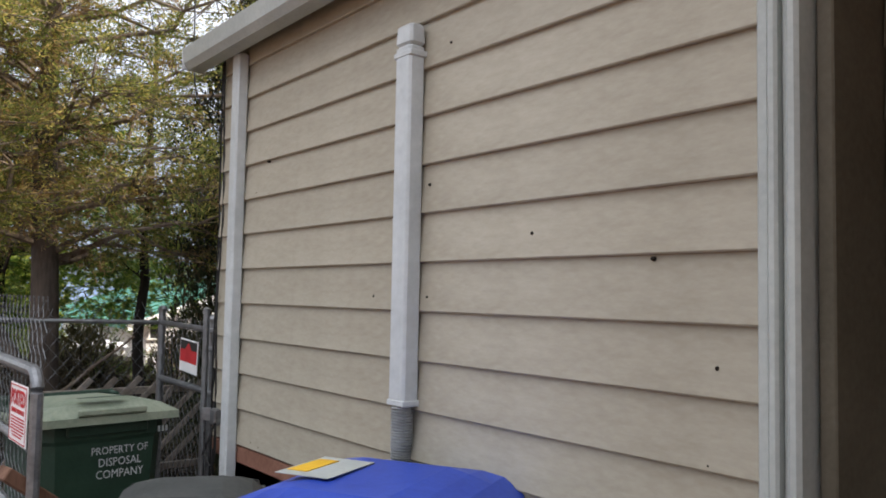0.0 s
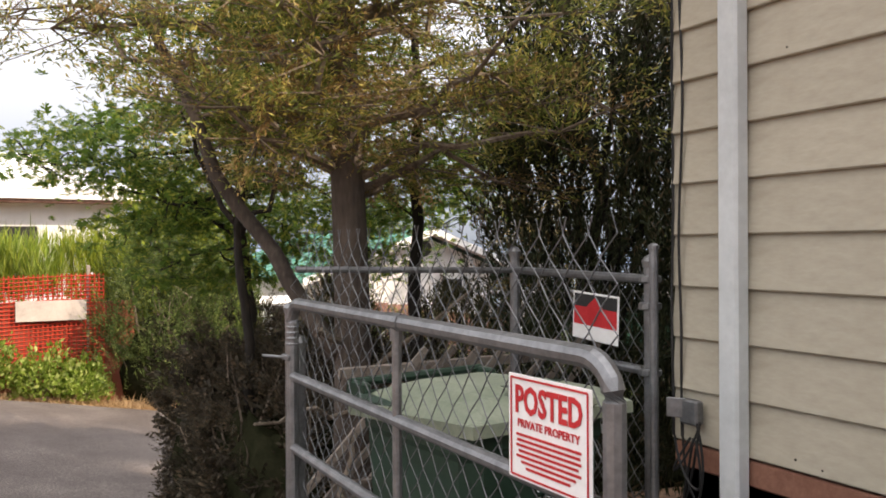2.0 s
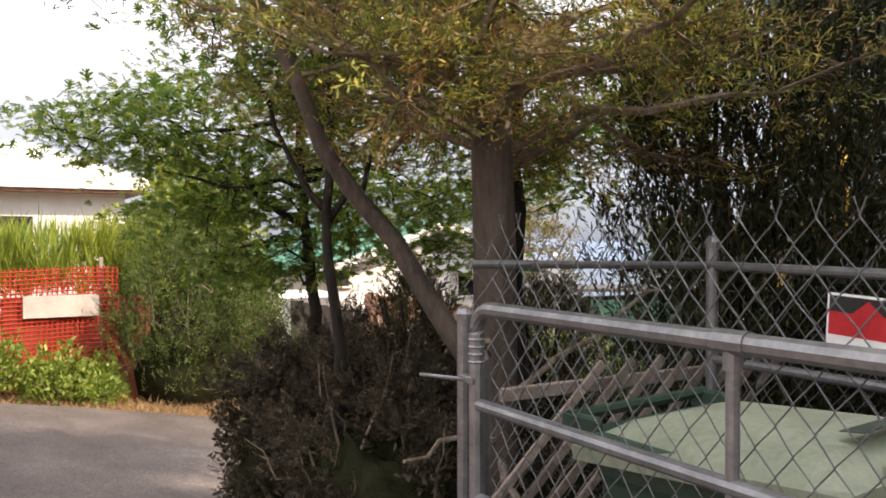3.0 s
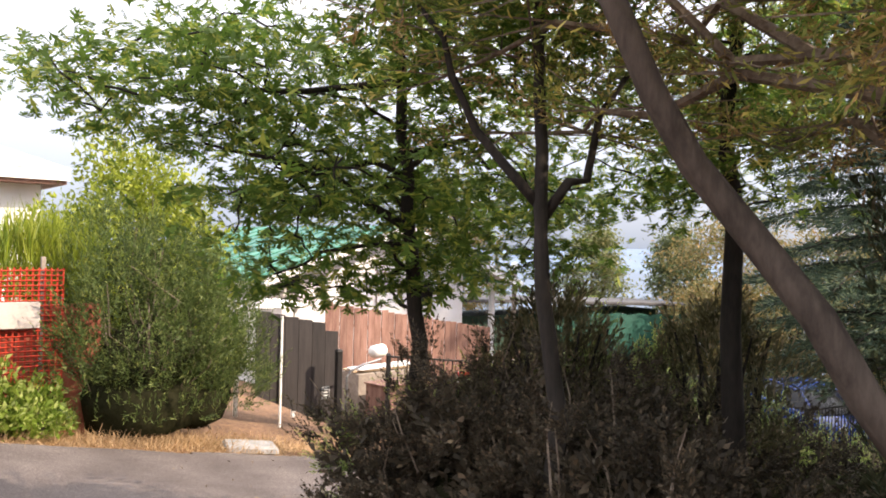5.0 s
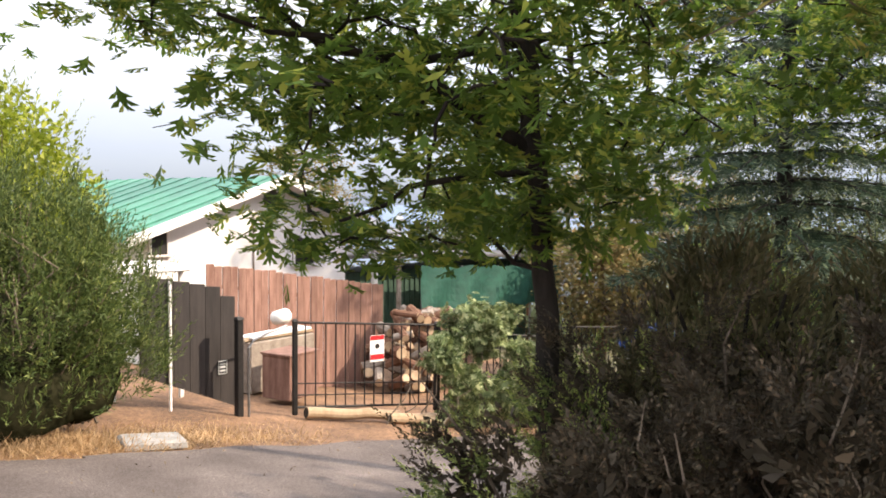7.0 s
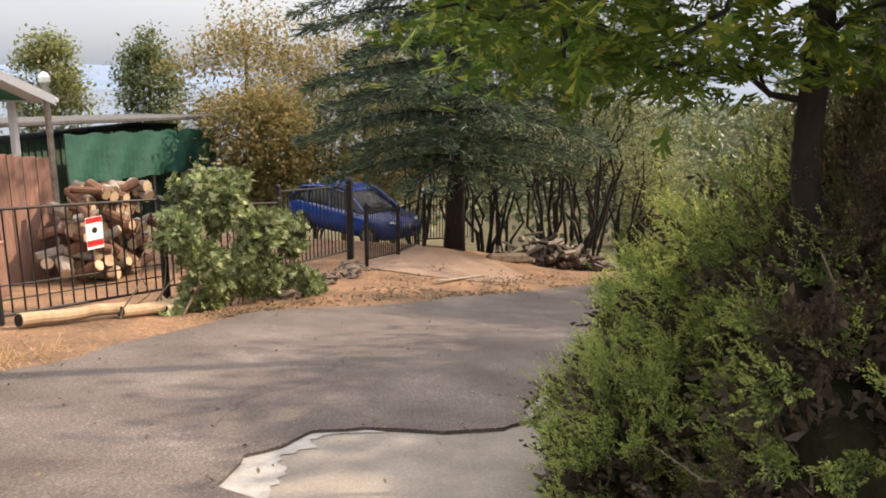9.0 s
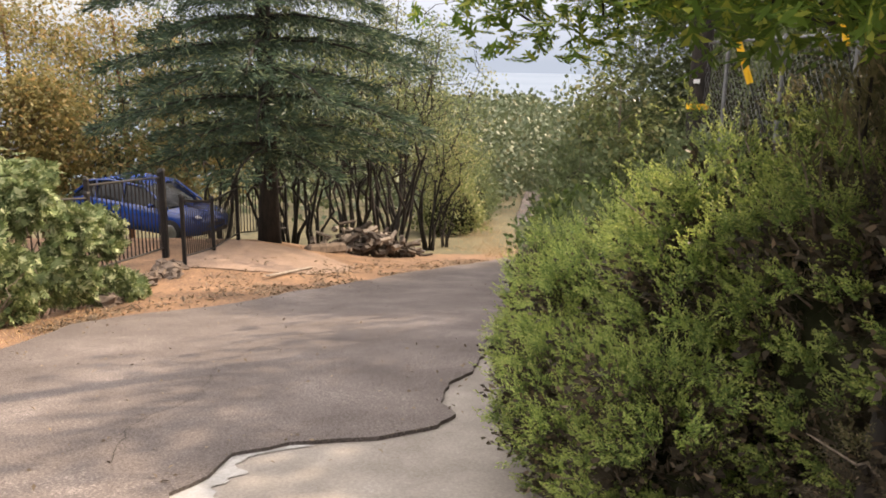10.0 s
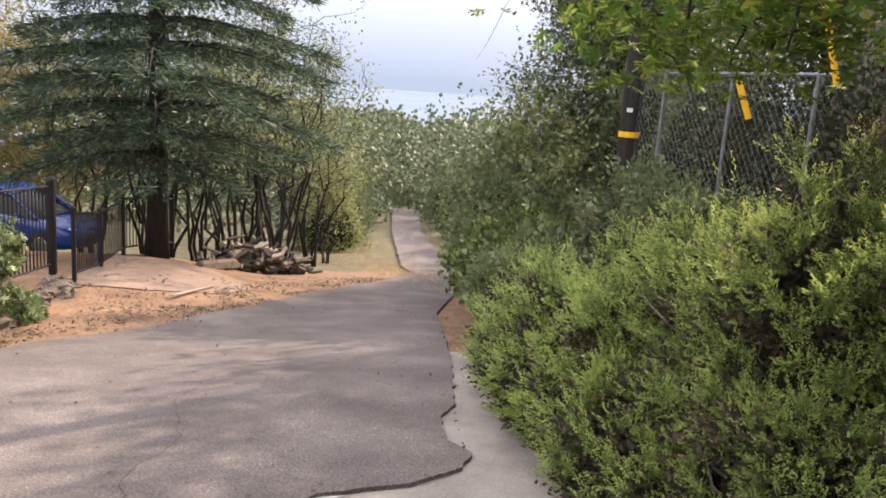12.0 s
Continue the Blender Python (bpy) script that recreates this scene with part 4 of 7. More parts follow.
part("border", rotate(join(box((0, 0.095, 0.003), (0.225, 0.004, 0.001)), box((0, -0.095, 0.003), (0.225, 0.004, 0.001)),
                           box((0.1125, 0, 0.003), (0.004, 0.19, 0.001)), box((-0.1125, 0, 0.003), (0.004, 0.19, 0.001))), SP), "red", posted)
text_mesh("POSTED", 0.074, "red", SP @ pose(0, 0.052, 0.003), posted, squeeze=0.74, bold=0.028)
text_mesh("PRIVATE PROPERTY", 0.022, "red", SP @ pose(0, 0.008, 0.003), posted, squeeze=0.95, bold=0.015)
for i in range(7):
    w = (0.19, 0.185, 0.19, 0.175, 0.19, 0.16, 0.13)[i]
    part("print_line", rotate(box((0, -0.014 - i * 0.0105, 0.003), (w, 0.005, 0.001)), SP), "red", posted)
nts = thing("warning_sign", (1.55, 4.12, 1.28), "small red, black and white warning sign tied to the chain-link", "sign")
SN = pose(1.545, 4.12, 1.285, 0, 0, 0) @ FACE @ pose(0, 0, 0, 0, 0, -3)
part("sheet", rotate(box((0, 0, 0), (0.25, 0.172, 0.003), 0, 1, 0.001), SN), "white", nts)
part("black_band", rotate(box((0, 0.056, 0.0025), (0.234, 0.046, 0.001)), SN), "black", nts)
part("red_field", rotate(join(box((0, 0.0, 0.0025), (0.234, 0.066, 0.001)), ([(-0.05, 0.030, 0.0036), (0.05, 0.030, 0.0036), (0, 0.072, 0.0036)], [(0, 1, 2)])), SN), "red", nts)
part("white_field", rotate(box((0, -0.058, 0.0025), (0.234, 0.046, 0.001)), SN), "white", nts)


# ---- bins ----
def bin_cart(name, at, rz, w, d, h, body_mat, lid_mat, label, lid_tilt=4.0, group="wheeled bins", hinge_drop=0.0):
    """A wheeled bin: tapered ribbed body, rim, domed lid, hinge bar and wheels; its front looks along local -y."""
    o = thing(name, at, label, "bin", group)
    m = pose(at[0], at[1], at[2], 0, 0, rz)
    hb = h - 0.10
    rings = [(0.80, 0.05), (0.84, 0.09), (0.97, hb - 0.12), (1.0, hb - 0.10), (1.0, hb - 0.03)]
    vs, fs = [], []
    for k, z in rings:
        x, y, c = w * 0.46 * k, d * 0.45 * k, 0.05
        vs += [(-x + c, -y, z), (x - c, -y, z), (x, -y + c, z), (x, y - c, z), (x - c, y, z), (-x + c, y, z), (-x, y - c, z), (-x, -y + c, z)]
    for i in range(len(rings) - 1):
        for k in range(8):
            fs.append((i * 8 + k, i * 8 + (k + 1) % 8, i * 8 + 8 + (k + 1) % 8, i * 8 + 8 + k))
    fs += [tuple(range(8))[::-1], tuple(range(len(vs) - 8, len(vs)))]
    part("body", rotate((vs, fs), m), body_mat, o)
    part("rim", rotate(join(box((0, 0, hb - 0.02), (w * 0.97, d * 0.95, 0.035), 0, 1, 0.012), box((0, -d * 0.46, hb - 0.06), (w * 0.6, 0.02, 0.05), 0, 1, 0.006)), m), body_mat, o)
    # lid: domed slab with a stepped front lip
    lm = m @ pose(0, d * 0.46, hb - hinge_drop, lid_tilt * -0.2, 0, 0)
    nu, nv = 11, 9
    lv, lf = [], []
    for i in range(nu):
        for j in range(nv):
            u, v = i / (nu - 1), j / (nv - 1)
            x, y = (u - 0.5) * w * 1.02, -v * d * 1.0
            e = min(u, 1 - u, v * 1.2, (1 - v) * 1.2)
            z = 0.02 + 0.062 * min(1, e / 0.20) ** 0.55 + (0.012 if 0.28 < u < 0.72 and 0.2 < v < 0.8 else 0) - 0.02 * v
            lv.append((x, y, z))
    for i in range(nu - 1):
        for j in range(nv - 1):
            lf.append((i * nv + j, (i + 1) * nv + j, (i + 1) * nv + j + 1, i * nv + j + 1))
    rim_ids = [i * nv for i in range(nu)] + [(nu - 1) * nv + j for j in range(1, nv)] + [i * nv + nv - 1 for i in range(nu - 2, -1, -1)] + [j for j in range(nv - 2, 0, -1)]
    b0 = len(lv)
    for i in rim_ids:
        lv.append((lv[i][0], lv[i][1], lv[i][2] - 0.034))
    for k in range(len(rim_ids)):
        k2 = (k + 1) % len(rim_ids)
        lf.append((rim_ids[k], b0 + k, b0 + k2, rim_ids[k2]))
    part("lid", rotate((lv, lf), lm), lid_mat, o, smooth=False)
    part("lid_lip", rotate(box((0, -d * 1.0, 0.02), (w * 0.5, 0.03, 0.03), 0, 1, 0.006), lm), lid_mat, o)
    part("hinge_bar", rotate(join(tube([(-w * 0.46, d * 0.52, hb + 0.02), (w * 0.46, d * 0.52, hb + 0.02)], 0.016, 8),
                                      box((-w * 0.44, d * 0.47, hb), (0.03, 0.12, 0.06), 0, 1, 0.006), box((w * 0.44, d * 0.47, hb), (0.03, 0.12, 0.06), 0, 1, 0.006)), m), body_mat, o)
    for s in (-1, 1):
        wh = rotate(lathe([(0.11, -0.025), (0.125, -0.015), (0.125, 0.015), (0.11, 0.025)], (0, 0, 0), 16), m @ pose(s * w * 0.44, d * 0.42, 0.125, 0, 90, 0))
        wheel = part("wheel", wh, "tyre", o)
        part("hub", rotate(lathe([(0.05, -0.03), (0.05, 0.03)], (0, 0, 0), 10), m @ pose(s * w * 0.44, d * 0.42, 0.125, 0, 90, 0)), "grey_plastic", wheel)
    return o, m, hb, lm


gb, gm, gh, glm = bin_cart("wheeled_bin", (1.02, 4.06, 0.0), 6, 0.60, 0.68, 1.165, "green_plastic", "green_lid", "dark green wheeled bin with a faded pale green lid", 27.0, "wheeled bins", 0.06)
FR = gm @ pose(0.06, -0.303, 0.875, 86.5, 0, 0)
text_mesh("PROPERTY OF", 0.048, "spout", FR @ pose(0, 0.03, 0.004), gb, squeeze=0.85)
text_mesh("DISPOSAL", 0.052, "spout", FR @ pose(0, -0.022, 0.004), gb, squeeze=0.85)
text_mesh("COMPANY", 0.052, "spout", FR @ pose(0, -0.074, 0.004), gb, squeeze=0.85)
for i in range(9):
    part("number_bar", rotate(box((0.07 + i * 0.0185, 0.105, 0.004), (0.011, 0.026, 0.001)), FR), "spout", gb)
part("lid_label", rotate(box((-0.02, -0.60, 0.083), (0.2, 0.05, 0.002)), glm), "green_plastic", gb, "dark label on the lid")
bb, bm_, bh, blm = bin_cart("wheeled_bin", (1.17, 1.74, 0.0), -62, 0.62, 0.74, 1.17, "black_plastic", "blue_plastic", "dark wheeled recycling bin with a bright blue lid", group="wheeled bins")
part("lid_sticker", rotate(box((-0.15, -0.36, 0.090), (0.16, 0.24, 0.0015)), blm), "trim", bb, "white paper label on the lid")
part("lid_sticker", rotate(box((-0.19, -0.36, 0.092), (0.06, 0.16, 0.0015)), blm), "yellow", bb, "yellow corner of the paper label")
part("lid_handle", rotate(join(box((0.0, -0.755, 0.035), (0.16, 0.05, 0.02), 0, 1, 0.006), box((-0.07, -0.745, 0.02), (0.02, 0.05, 0.04)), box((0.07, -0.745, 0.02), (0.02, 0.05, 0.04))), blm), "blue_plastic", bb)
bin_cart("wheeled_bin", (1.05, 2.72, 0.0), -24, 0.50, 0.54, 0.97, "black_plastic", "grey_plastic", "small dark grey wheeled bin between the other bins", group="wheeled bins")
# wood offcut wedged in the gate, and leaning pallet slats behind the fence
single("timber_offcut", rotate(box((0, 0, 0), (0.045, 0.09, 0.34), 0, 1, 0.004), pose(0.64, 3.02, 0.91, 0, -52, 10)), "bark_red", "short raw timber offcut stuck through the gate mesh", "timber")
lat = thing("wooden_lattice", (1.1, 5.0, 0), "weathered wooden lattice leaning behind the fence", "lattice")
for i in range(8):
    part("slat", rotate(box((0, 0, 0), (0.035, 0.012, 0.95), 0, 1, 0.003), pose(0.95 + i * 0.14, 4.95, 0.76, 8, 42, 0)), "weathered", lat)
for z in (0.55, 1.02):
    part("rail", rotate(box((0, 0, 0), (1.1, 0.02, 0.045), 0, 1, 0.003), pose(1.45, 4.97, z, 8, 0, 0)), "weathered", lat)


# ---- plants ----
def limb(a, b, sag=0.0, n=6, wob=0.06, rnd=None):
    """A wandering line from a to b."""
    g = rnd or rng
    a, b = np.array(a, float), np.array(b, float)
    L = np.linalg.norm(b - a)
    t = np.linspace(0, 1, n)[:, None]
    p = a + (b - a) * t
    w = g.normal(size=(n, 3)) * wob * L * np.sin(np.pi * t)
    p = p + w
    p[:, 2] += sag * L * np.sin(np.pi * t[:, 0])
    return p


def broadleaf(name, base, trunk, r0, blobs, n_clusters, per_cluster, leaf, leaf_material, bark, label, category="tree", spread=0.22, aspect=0.62, seed=1, group="", flat=0.3, twig_r=0.006, droop=-0.1, extra_limbs=(), lobes=False, layer=0.55):
    """A tree: tapered trunk, limbs to every cluster of leaves, and a crown with gaps. blobs: (centre, radii, share)."""
    g = np.random.default_rng(seed)
    o = thing(name, base, label, category, group)
    tp = [np.array(p, float) for p in trunk]
    dense = []
    for a, b in zip(tp[:-1], tp[1:]):
        dense += [a + (b - a) * t for t in np.linspace(0, 1, 6)[:-1]]
    dense.append(tp[-1])
    dense = np.array(dense)
    dense[1:-1] += g.normal(size=(len(dense) - 2, 3)) * r0 * 0.25
    rad = r0 * np.linspace(1.0, 0.30, len(dense))
    rad[0] *= 1.25
    part("trunk", tube(dense, rad, 9), bark, o, smooth=True)
    shares = np.array([b[2] for b in blobs], float)
    shares /= shares.sum()
    C = []
    for (c, r, s), k in zip(blobs, (shares * n_clusters).astype(int)):
        q = unit(g.normal(size=(max(k, 1), 3))) * (g.uniform(0.25, 1, size=(max(k, 1), 1)) ** 0.45)
        C.append(np.array(c) + q * np.array(r))
    C = np.concatenate(C)
    wood = []
    nodes = dense[len(dense) // 3:]
    nrad = rad[len(dense) // 3:]
    order = np.argsort(np.linalg.norm(C - dense[-1], axis=1))
    for c in C[order]:
        d = np.linalg.norm(nodes - c, axis=1) + 0.5 * np.maximum(0, nodes[:, 2] - c[2] + 0.1)
        j = int(np.argmin(d))
        lp = limb(nodes[j], c, 0.05, 5, 0.05, g)
        r1 = max(twig_r, min(nrad[j] * 0.55, 0.012 * np.linalg.norm(c - nodes[j]) + twig_r))
        rr = np.linspace(r1, twig_r * 0.6, 5)
        wood.append(tube(lp, rr, 5, cap=False))
        nodes = np.concatenate([nodes, lp[1:]])
        nrad = np.concatenate([nrad, rr[1:]])
    part("branchwork", join(*wood), bark, o, smooth=True)
    for pts, rr in extra_limbs:
        part("limb", tube(pts, rr, 7), bark, o, smooth=True)
    sp = spread * np.array([1, 1, layer])
    P = np.repeat(C, per_cluster, 0) + g.normal(size=(len(C) * per_cluster, 3)) * sp
    V = leaves(P, leaf, aspect, np.array([0, 0, droop]), 1.0, flat, g)
    if lobes:
        V = lobed(V)
    part("crown", quads_mesh("crown", V, leaf_material), None, o)
    return o


def tufts(P, D, size, blades, width, rnd, spread=0.45):
    """Feathery sprays: several narrow blades from each P, fanning about D."""
    n = len(P)
    d = np.repeat(unit(D), blades, 0)
    d = unit(d + rnd.normal(size=d.shape) * spread) * (size * rnd.uniform(0.5, 1.2, size=(n * blades, 1)))
    start = np.repeat(P, blades, 0) + d * rnd.uniform(0, 0.5, size=(n * blades, 1))
    return ribbon_leaves(start, d, width, rnd)


def plumes(P, D, length, leaflets, size, width, rnd, fan=0.55):
    """Feathery sprays: an axis from each P along D, set with short leaflets that thin out to the tip."""
    n = len(P)
    d = unit(D + rnd.normal(size=D.shape) * 0.30)
    L = length * rnd.uniform(0.55, 1.25, size=(n, 1))
    t = np.tile(np.linspace(0.05, 1, leaflets), n)[:, None]
    ax, LL = np.repeat(d, leaflets, 0), np.repeat(L, leaflets, 0)
    start = np.repeat(P, leaflets, 0) + ax * LL * t
    start[:, 2] += (0.10 * LL * t * t)[:, 0]
    w = unit(ax + rnd.normal(size=ax.shape) * fan) * (size * (1.25 - 0.6 * t) * rnd.uniform(0.7, 1.2, size=t.shape))
    return ribbon_leaves(start, w, width, rnd)


def fans(C, lean, size, rnd, plumes_each=8, leaflets=30, leaf=0.024, width=0.0095):
    """Flattened fans of pointed plumes: from each C several axes spread about lean, thickly set with scale leaves.
    Gives the leaves and which of them are the lighter tips.
    """
    n = len(C)
    side = unit(np.cross(lean, np.array([0, 0, 1.0]) + rnd.normal(size=(n, 3)) * 0.40))
    nrm = np.cross(side, lean)
    ang = np.linspace(-0.95, 0.95, plumes_each)[None, :, None] + rnd.normal(size=(n, plumes_each, 1)) * 0.13
    d = unit(lean[:, None] * np.cos(ang) + side[:, None] * np.sin(ang) + nrm[:, None] * rnd.normal(size=ang.shape) * 0.28)
    L = size[:, None] * (1 - 0.38 * np.abs(ang) / 0.95) * rnd.uniform(0.7, 1.25, size=ang.shape)
    t = np.broadcast_to(np.linspace(0.06, 1, leaflets)[None, None, :, None], (n, plumes_each, leaflets, 1))
    r = rnd.normal(size=(n, plumes_each, leaflets, 3))
    d4 = d[:, :, None]
    r = unit(r - d4 * (r * d4).sum(-1, keepdims=True))
    start = C[:, None, None] + d4 * L[:, :, None] * t + r * 0.013 * (1.1 - t)
    start[..., 2] += (0.16 * L[:, :, None] * t * t)[..., 0]
    w = unit(d4 * 0.85 + r * 0.80 * (1.1 - 0.7 * t)) * (leaf * (1.15 - 0.5 * t) * rnd.uniform(0.75, 1.2, size=t.shape))
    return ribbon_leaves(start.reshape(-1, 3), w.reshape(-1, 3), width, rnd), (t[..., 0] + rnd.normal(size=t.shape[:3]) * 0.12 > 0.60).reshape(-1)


def juniper(base, rx, ry, h, density, dull_share, seed, label, frond=0.15, boxy=2.4, fine=1.0):
    """A spreading juniper: a near-black hull for the inner shade, grey twigs and cushions of feathery fronds over a
    lumpy outline.
    """
    g = np.random.default_rng(seed)
    o = thing("juniper_shrub", base, label, "shrub", "junipers along the driveway")
    b, rad = np.array(base), np.array([rx, ry, h])

    def reach(v):
        k = (abs(v[0]) ** boxy + abs(v[1]) ** boxy + abs(v[2]) ** boxy) ** (-1 / boxy)
        return k * (1 + 0.24 * noise.noise((v[0] * 2.1 + seed, v[1] * 2.1, v[2] * 2.1)) + 0.27 * noise.noise((v[0] * 5 + seed, v[1] * 5, v[2] * 5)))

    area = 2.1 * math.pi * ((rx * ry) ** 1.6 / 3 + (rx * h) ** 1.6 / 3 + (ry * h) ** 1.6 / 3) ** (1 / 1.6)
    nm = int(area * density)
    u = unit(g.normal(size=(nm, 3)))
    u[:, 2] = np.abs(u[:, 2])
    k = np.array([reach(v) for v in u])[:, None]
    knot = np.array([noise.noise((v[0] * 8 - seed, v[1] * 8, v[2] * 8)) for v in u])[:, None]
    C = b + u * rad * k * (0.88 + 0.26 * knot + g.normal(size=(nm, 1)) * 0.025)
    N = unit(u / rad)
    # west, south and lower faces take the dull colours, as shade would fall
    old = np.array([noise.noise((p[0] * 1.5 + seed, p[1] * 1.5, p[2] * 1.5)) for p in C]) * 0.9 - N[:, 0] * 0.30 - N[:, 1] * 0.50 - N[:, 2] * 0.15 + (dull_share - 0.5) * 2.4 > 0
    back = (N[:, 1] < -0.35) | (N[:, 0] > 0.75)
    keep = ~back | (g.uniform(size=nm) < 0.45)
    C, N, old, nm = C[keep], N[keep], old[keep], int(keep.sum())
    lean = unit(N * np.array([1, 1, 0.6]) + np.array([0, 0, 0.34]) + g.normal(size=(nm, 3)) * 0.28)
    size = frond * 1.25 * g.uniform(0.65, 1.30, size=(nm, 1))
    # brown replaces olive towards the west, darkening the shaded side further
    dead = old & (0.55 * N[:, 0] + g.normal(size=nm) * 0.22 < (dull_share - 0.62) * 1.6)
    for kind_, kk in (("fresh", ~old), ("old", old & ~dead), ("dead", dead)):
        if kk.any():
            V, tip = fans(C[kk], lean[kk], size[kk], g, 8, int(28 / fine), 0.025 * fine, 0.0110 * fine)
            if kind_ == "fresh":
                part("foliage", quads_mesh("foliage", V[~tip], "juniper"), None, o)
                # lighter outer ends: new growth plus highlights in the colour
                part("highlit_growth", quads_mesh("highlit_growth", V[tip], "juniper_tip"), None, o, "lighter green new growth with highlights put into its colour")
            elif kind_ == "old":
                part("dull_shade_foliage", quads_mesh("dull_shade_foliage", V, "juniper_dull_shade"), None, o, "dull olive old sprays, darkened for the shaded sides")
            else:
                part("brown_shade_foliage", quads_mesh("brown_shade_foliage", V, "juniper_brown_shade"), None, o, "dry brown sprays, darkened for the shaded west side")
    # an inner layer of coarse brown sprays, dark as gap shade, that closes the gaps
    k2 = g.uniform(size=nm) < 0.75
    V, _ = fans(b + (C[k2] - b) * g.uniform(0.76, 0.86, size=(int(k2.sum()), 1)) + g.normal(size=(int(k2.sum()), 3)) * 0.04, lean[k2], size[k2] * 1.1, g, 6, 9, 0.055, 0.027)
    part("inner_foliage", quads_mesh("inner_foliage", V, "juniper_brown_shade"), None, o, "dry brown inner sprays, darkened as shade in the gaps")
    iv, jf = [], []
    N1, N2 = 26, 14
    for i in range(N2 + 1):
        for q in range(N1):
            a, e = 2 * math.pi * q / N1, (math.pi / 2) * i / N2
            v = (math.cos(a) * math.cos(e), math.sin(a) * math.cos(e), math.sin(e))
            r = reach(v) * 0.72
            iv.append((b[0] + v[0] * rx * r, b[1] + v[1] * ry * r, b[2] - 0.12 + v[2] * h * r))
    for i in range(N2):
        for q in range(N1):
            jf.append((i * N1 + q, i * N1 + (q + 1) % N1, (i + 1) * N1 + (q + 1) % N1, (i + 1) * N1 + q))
    part("inner_mass", (iv, jf), "shade_core", o, "near-black hull standing for the shade inside the shrub", smooth=True)
    tw = []
    for _ in range(int(10 + nm * (0.06 + 0.16 * dull_share))):
        i = g.integers(nm)
        tw.append(tube(limb(b + (C[i] - b) * 0.6 + g.normal(size=3) * 0.05, b + (C[i] - b) * g.uniform(1.0, 1.12) + g.normal(size=3) * 0.06, 0.05, 5, 0.07, g), np.linspace(0.008, 0.0018, 5), 4, cap=False))
    part("twig_mass", join(*tw), "twig", o, "grey bare twigs")
    return o


def bush(name, base, rx, ry, h, n, leaf, material, seed, label, aspect=0.5, group="", stems=14, inner=0.35, upright=0.2, flat=0.0, shade_core=0.0, shoots=0, undercut=1.0):
    """A leafy bush of many stems."""
    g = np.random.default_rng(seed)
    o = thing(name, base, label, "bush", group)
    b = np.array(base, float)
    u = unit(g.normal(size=(n, 3)))
    u[:, 2] = np.abs(u[:, 2])
    lump = np.array([1 + 0.34 * noise.noise((v[0] * 2.6 + seed, v[1] * 2.6, v[2] * 2.6)) + 0.24 * noise.noise((v[0] * 6 + seed, v[1] * 6, v[2] * 6)) for v in u])[:, None]
    P = b + np.array([0, 0, h * 0.12]) + u * np.array([rx, ry, h * 0.88]) * lump * (g.uniform(inner, 1.0, size=(n, 1)) ** 0.5)
    P[:, :2] = b[:2] + (P[:, :2] - b[:2]) * np.interp(u[:, 2:], [0.0, 0.40], [undercut, 1.0])
    P[:, 2] += h * 0.16 * (1 - undercut) * 2 * np.interp(u[:, 2], [0.0, 0.5], [1, 0])
    part("foliage", quads_mesh("foliage", leaves(P, leaf, aspect, np.array([0, 0, upright]) + u * 0.6, 0.7, flat, g), material), None, o)
    if shoots:
        k = g.integers(n, size=shoots)
        q = b + np.array([0, 0, h * 0.12]) + (u * np.array([rx, ry, h * 0.88]) * lump)[k] * 0.95
        part("shoot_mass", quads_mesh("shoot_mass", plumes(q, u[k] * 0.7 + np.array([0, 0, 0.7]), 0.30, 14, 0.07, 0.014, g, 0.45), material), None, o, "spiky leafy shoots")
    # hull coloured near black, as shade between the leaves
    if shade_core:
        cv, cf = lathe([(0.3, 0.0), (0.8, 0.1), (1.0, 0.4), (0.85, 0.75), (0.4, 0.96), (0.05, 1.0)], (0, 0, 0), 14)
        cv = [(b[0] + x * rx * shade_core * (1 + 0.3 * noise.noise((x * 2 + seed, y * 2, z * 2))), b[1] + y * ry * shade_core, b[2] + z * h * shade_core) for x, y, z in cv]
        part("inner_mass", (cv, cf), "shade_core", o, "near-black hull standing for the shade inside the bush", smooth=True)
    st = []
    for i in range(stems):
        q = P[g.integers(n)]
        st.append(tube(limb(b + g.normal(size=3) * np.array([0.08, 0.08, 0.0]), q, 0.1, 6, 0.06, g), np.linspace(0.016, 0.004, 6), 5, cap=False))
    part("stem_mass", join(*st), "twig", o)
    return o


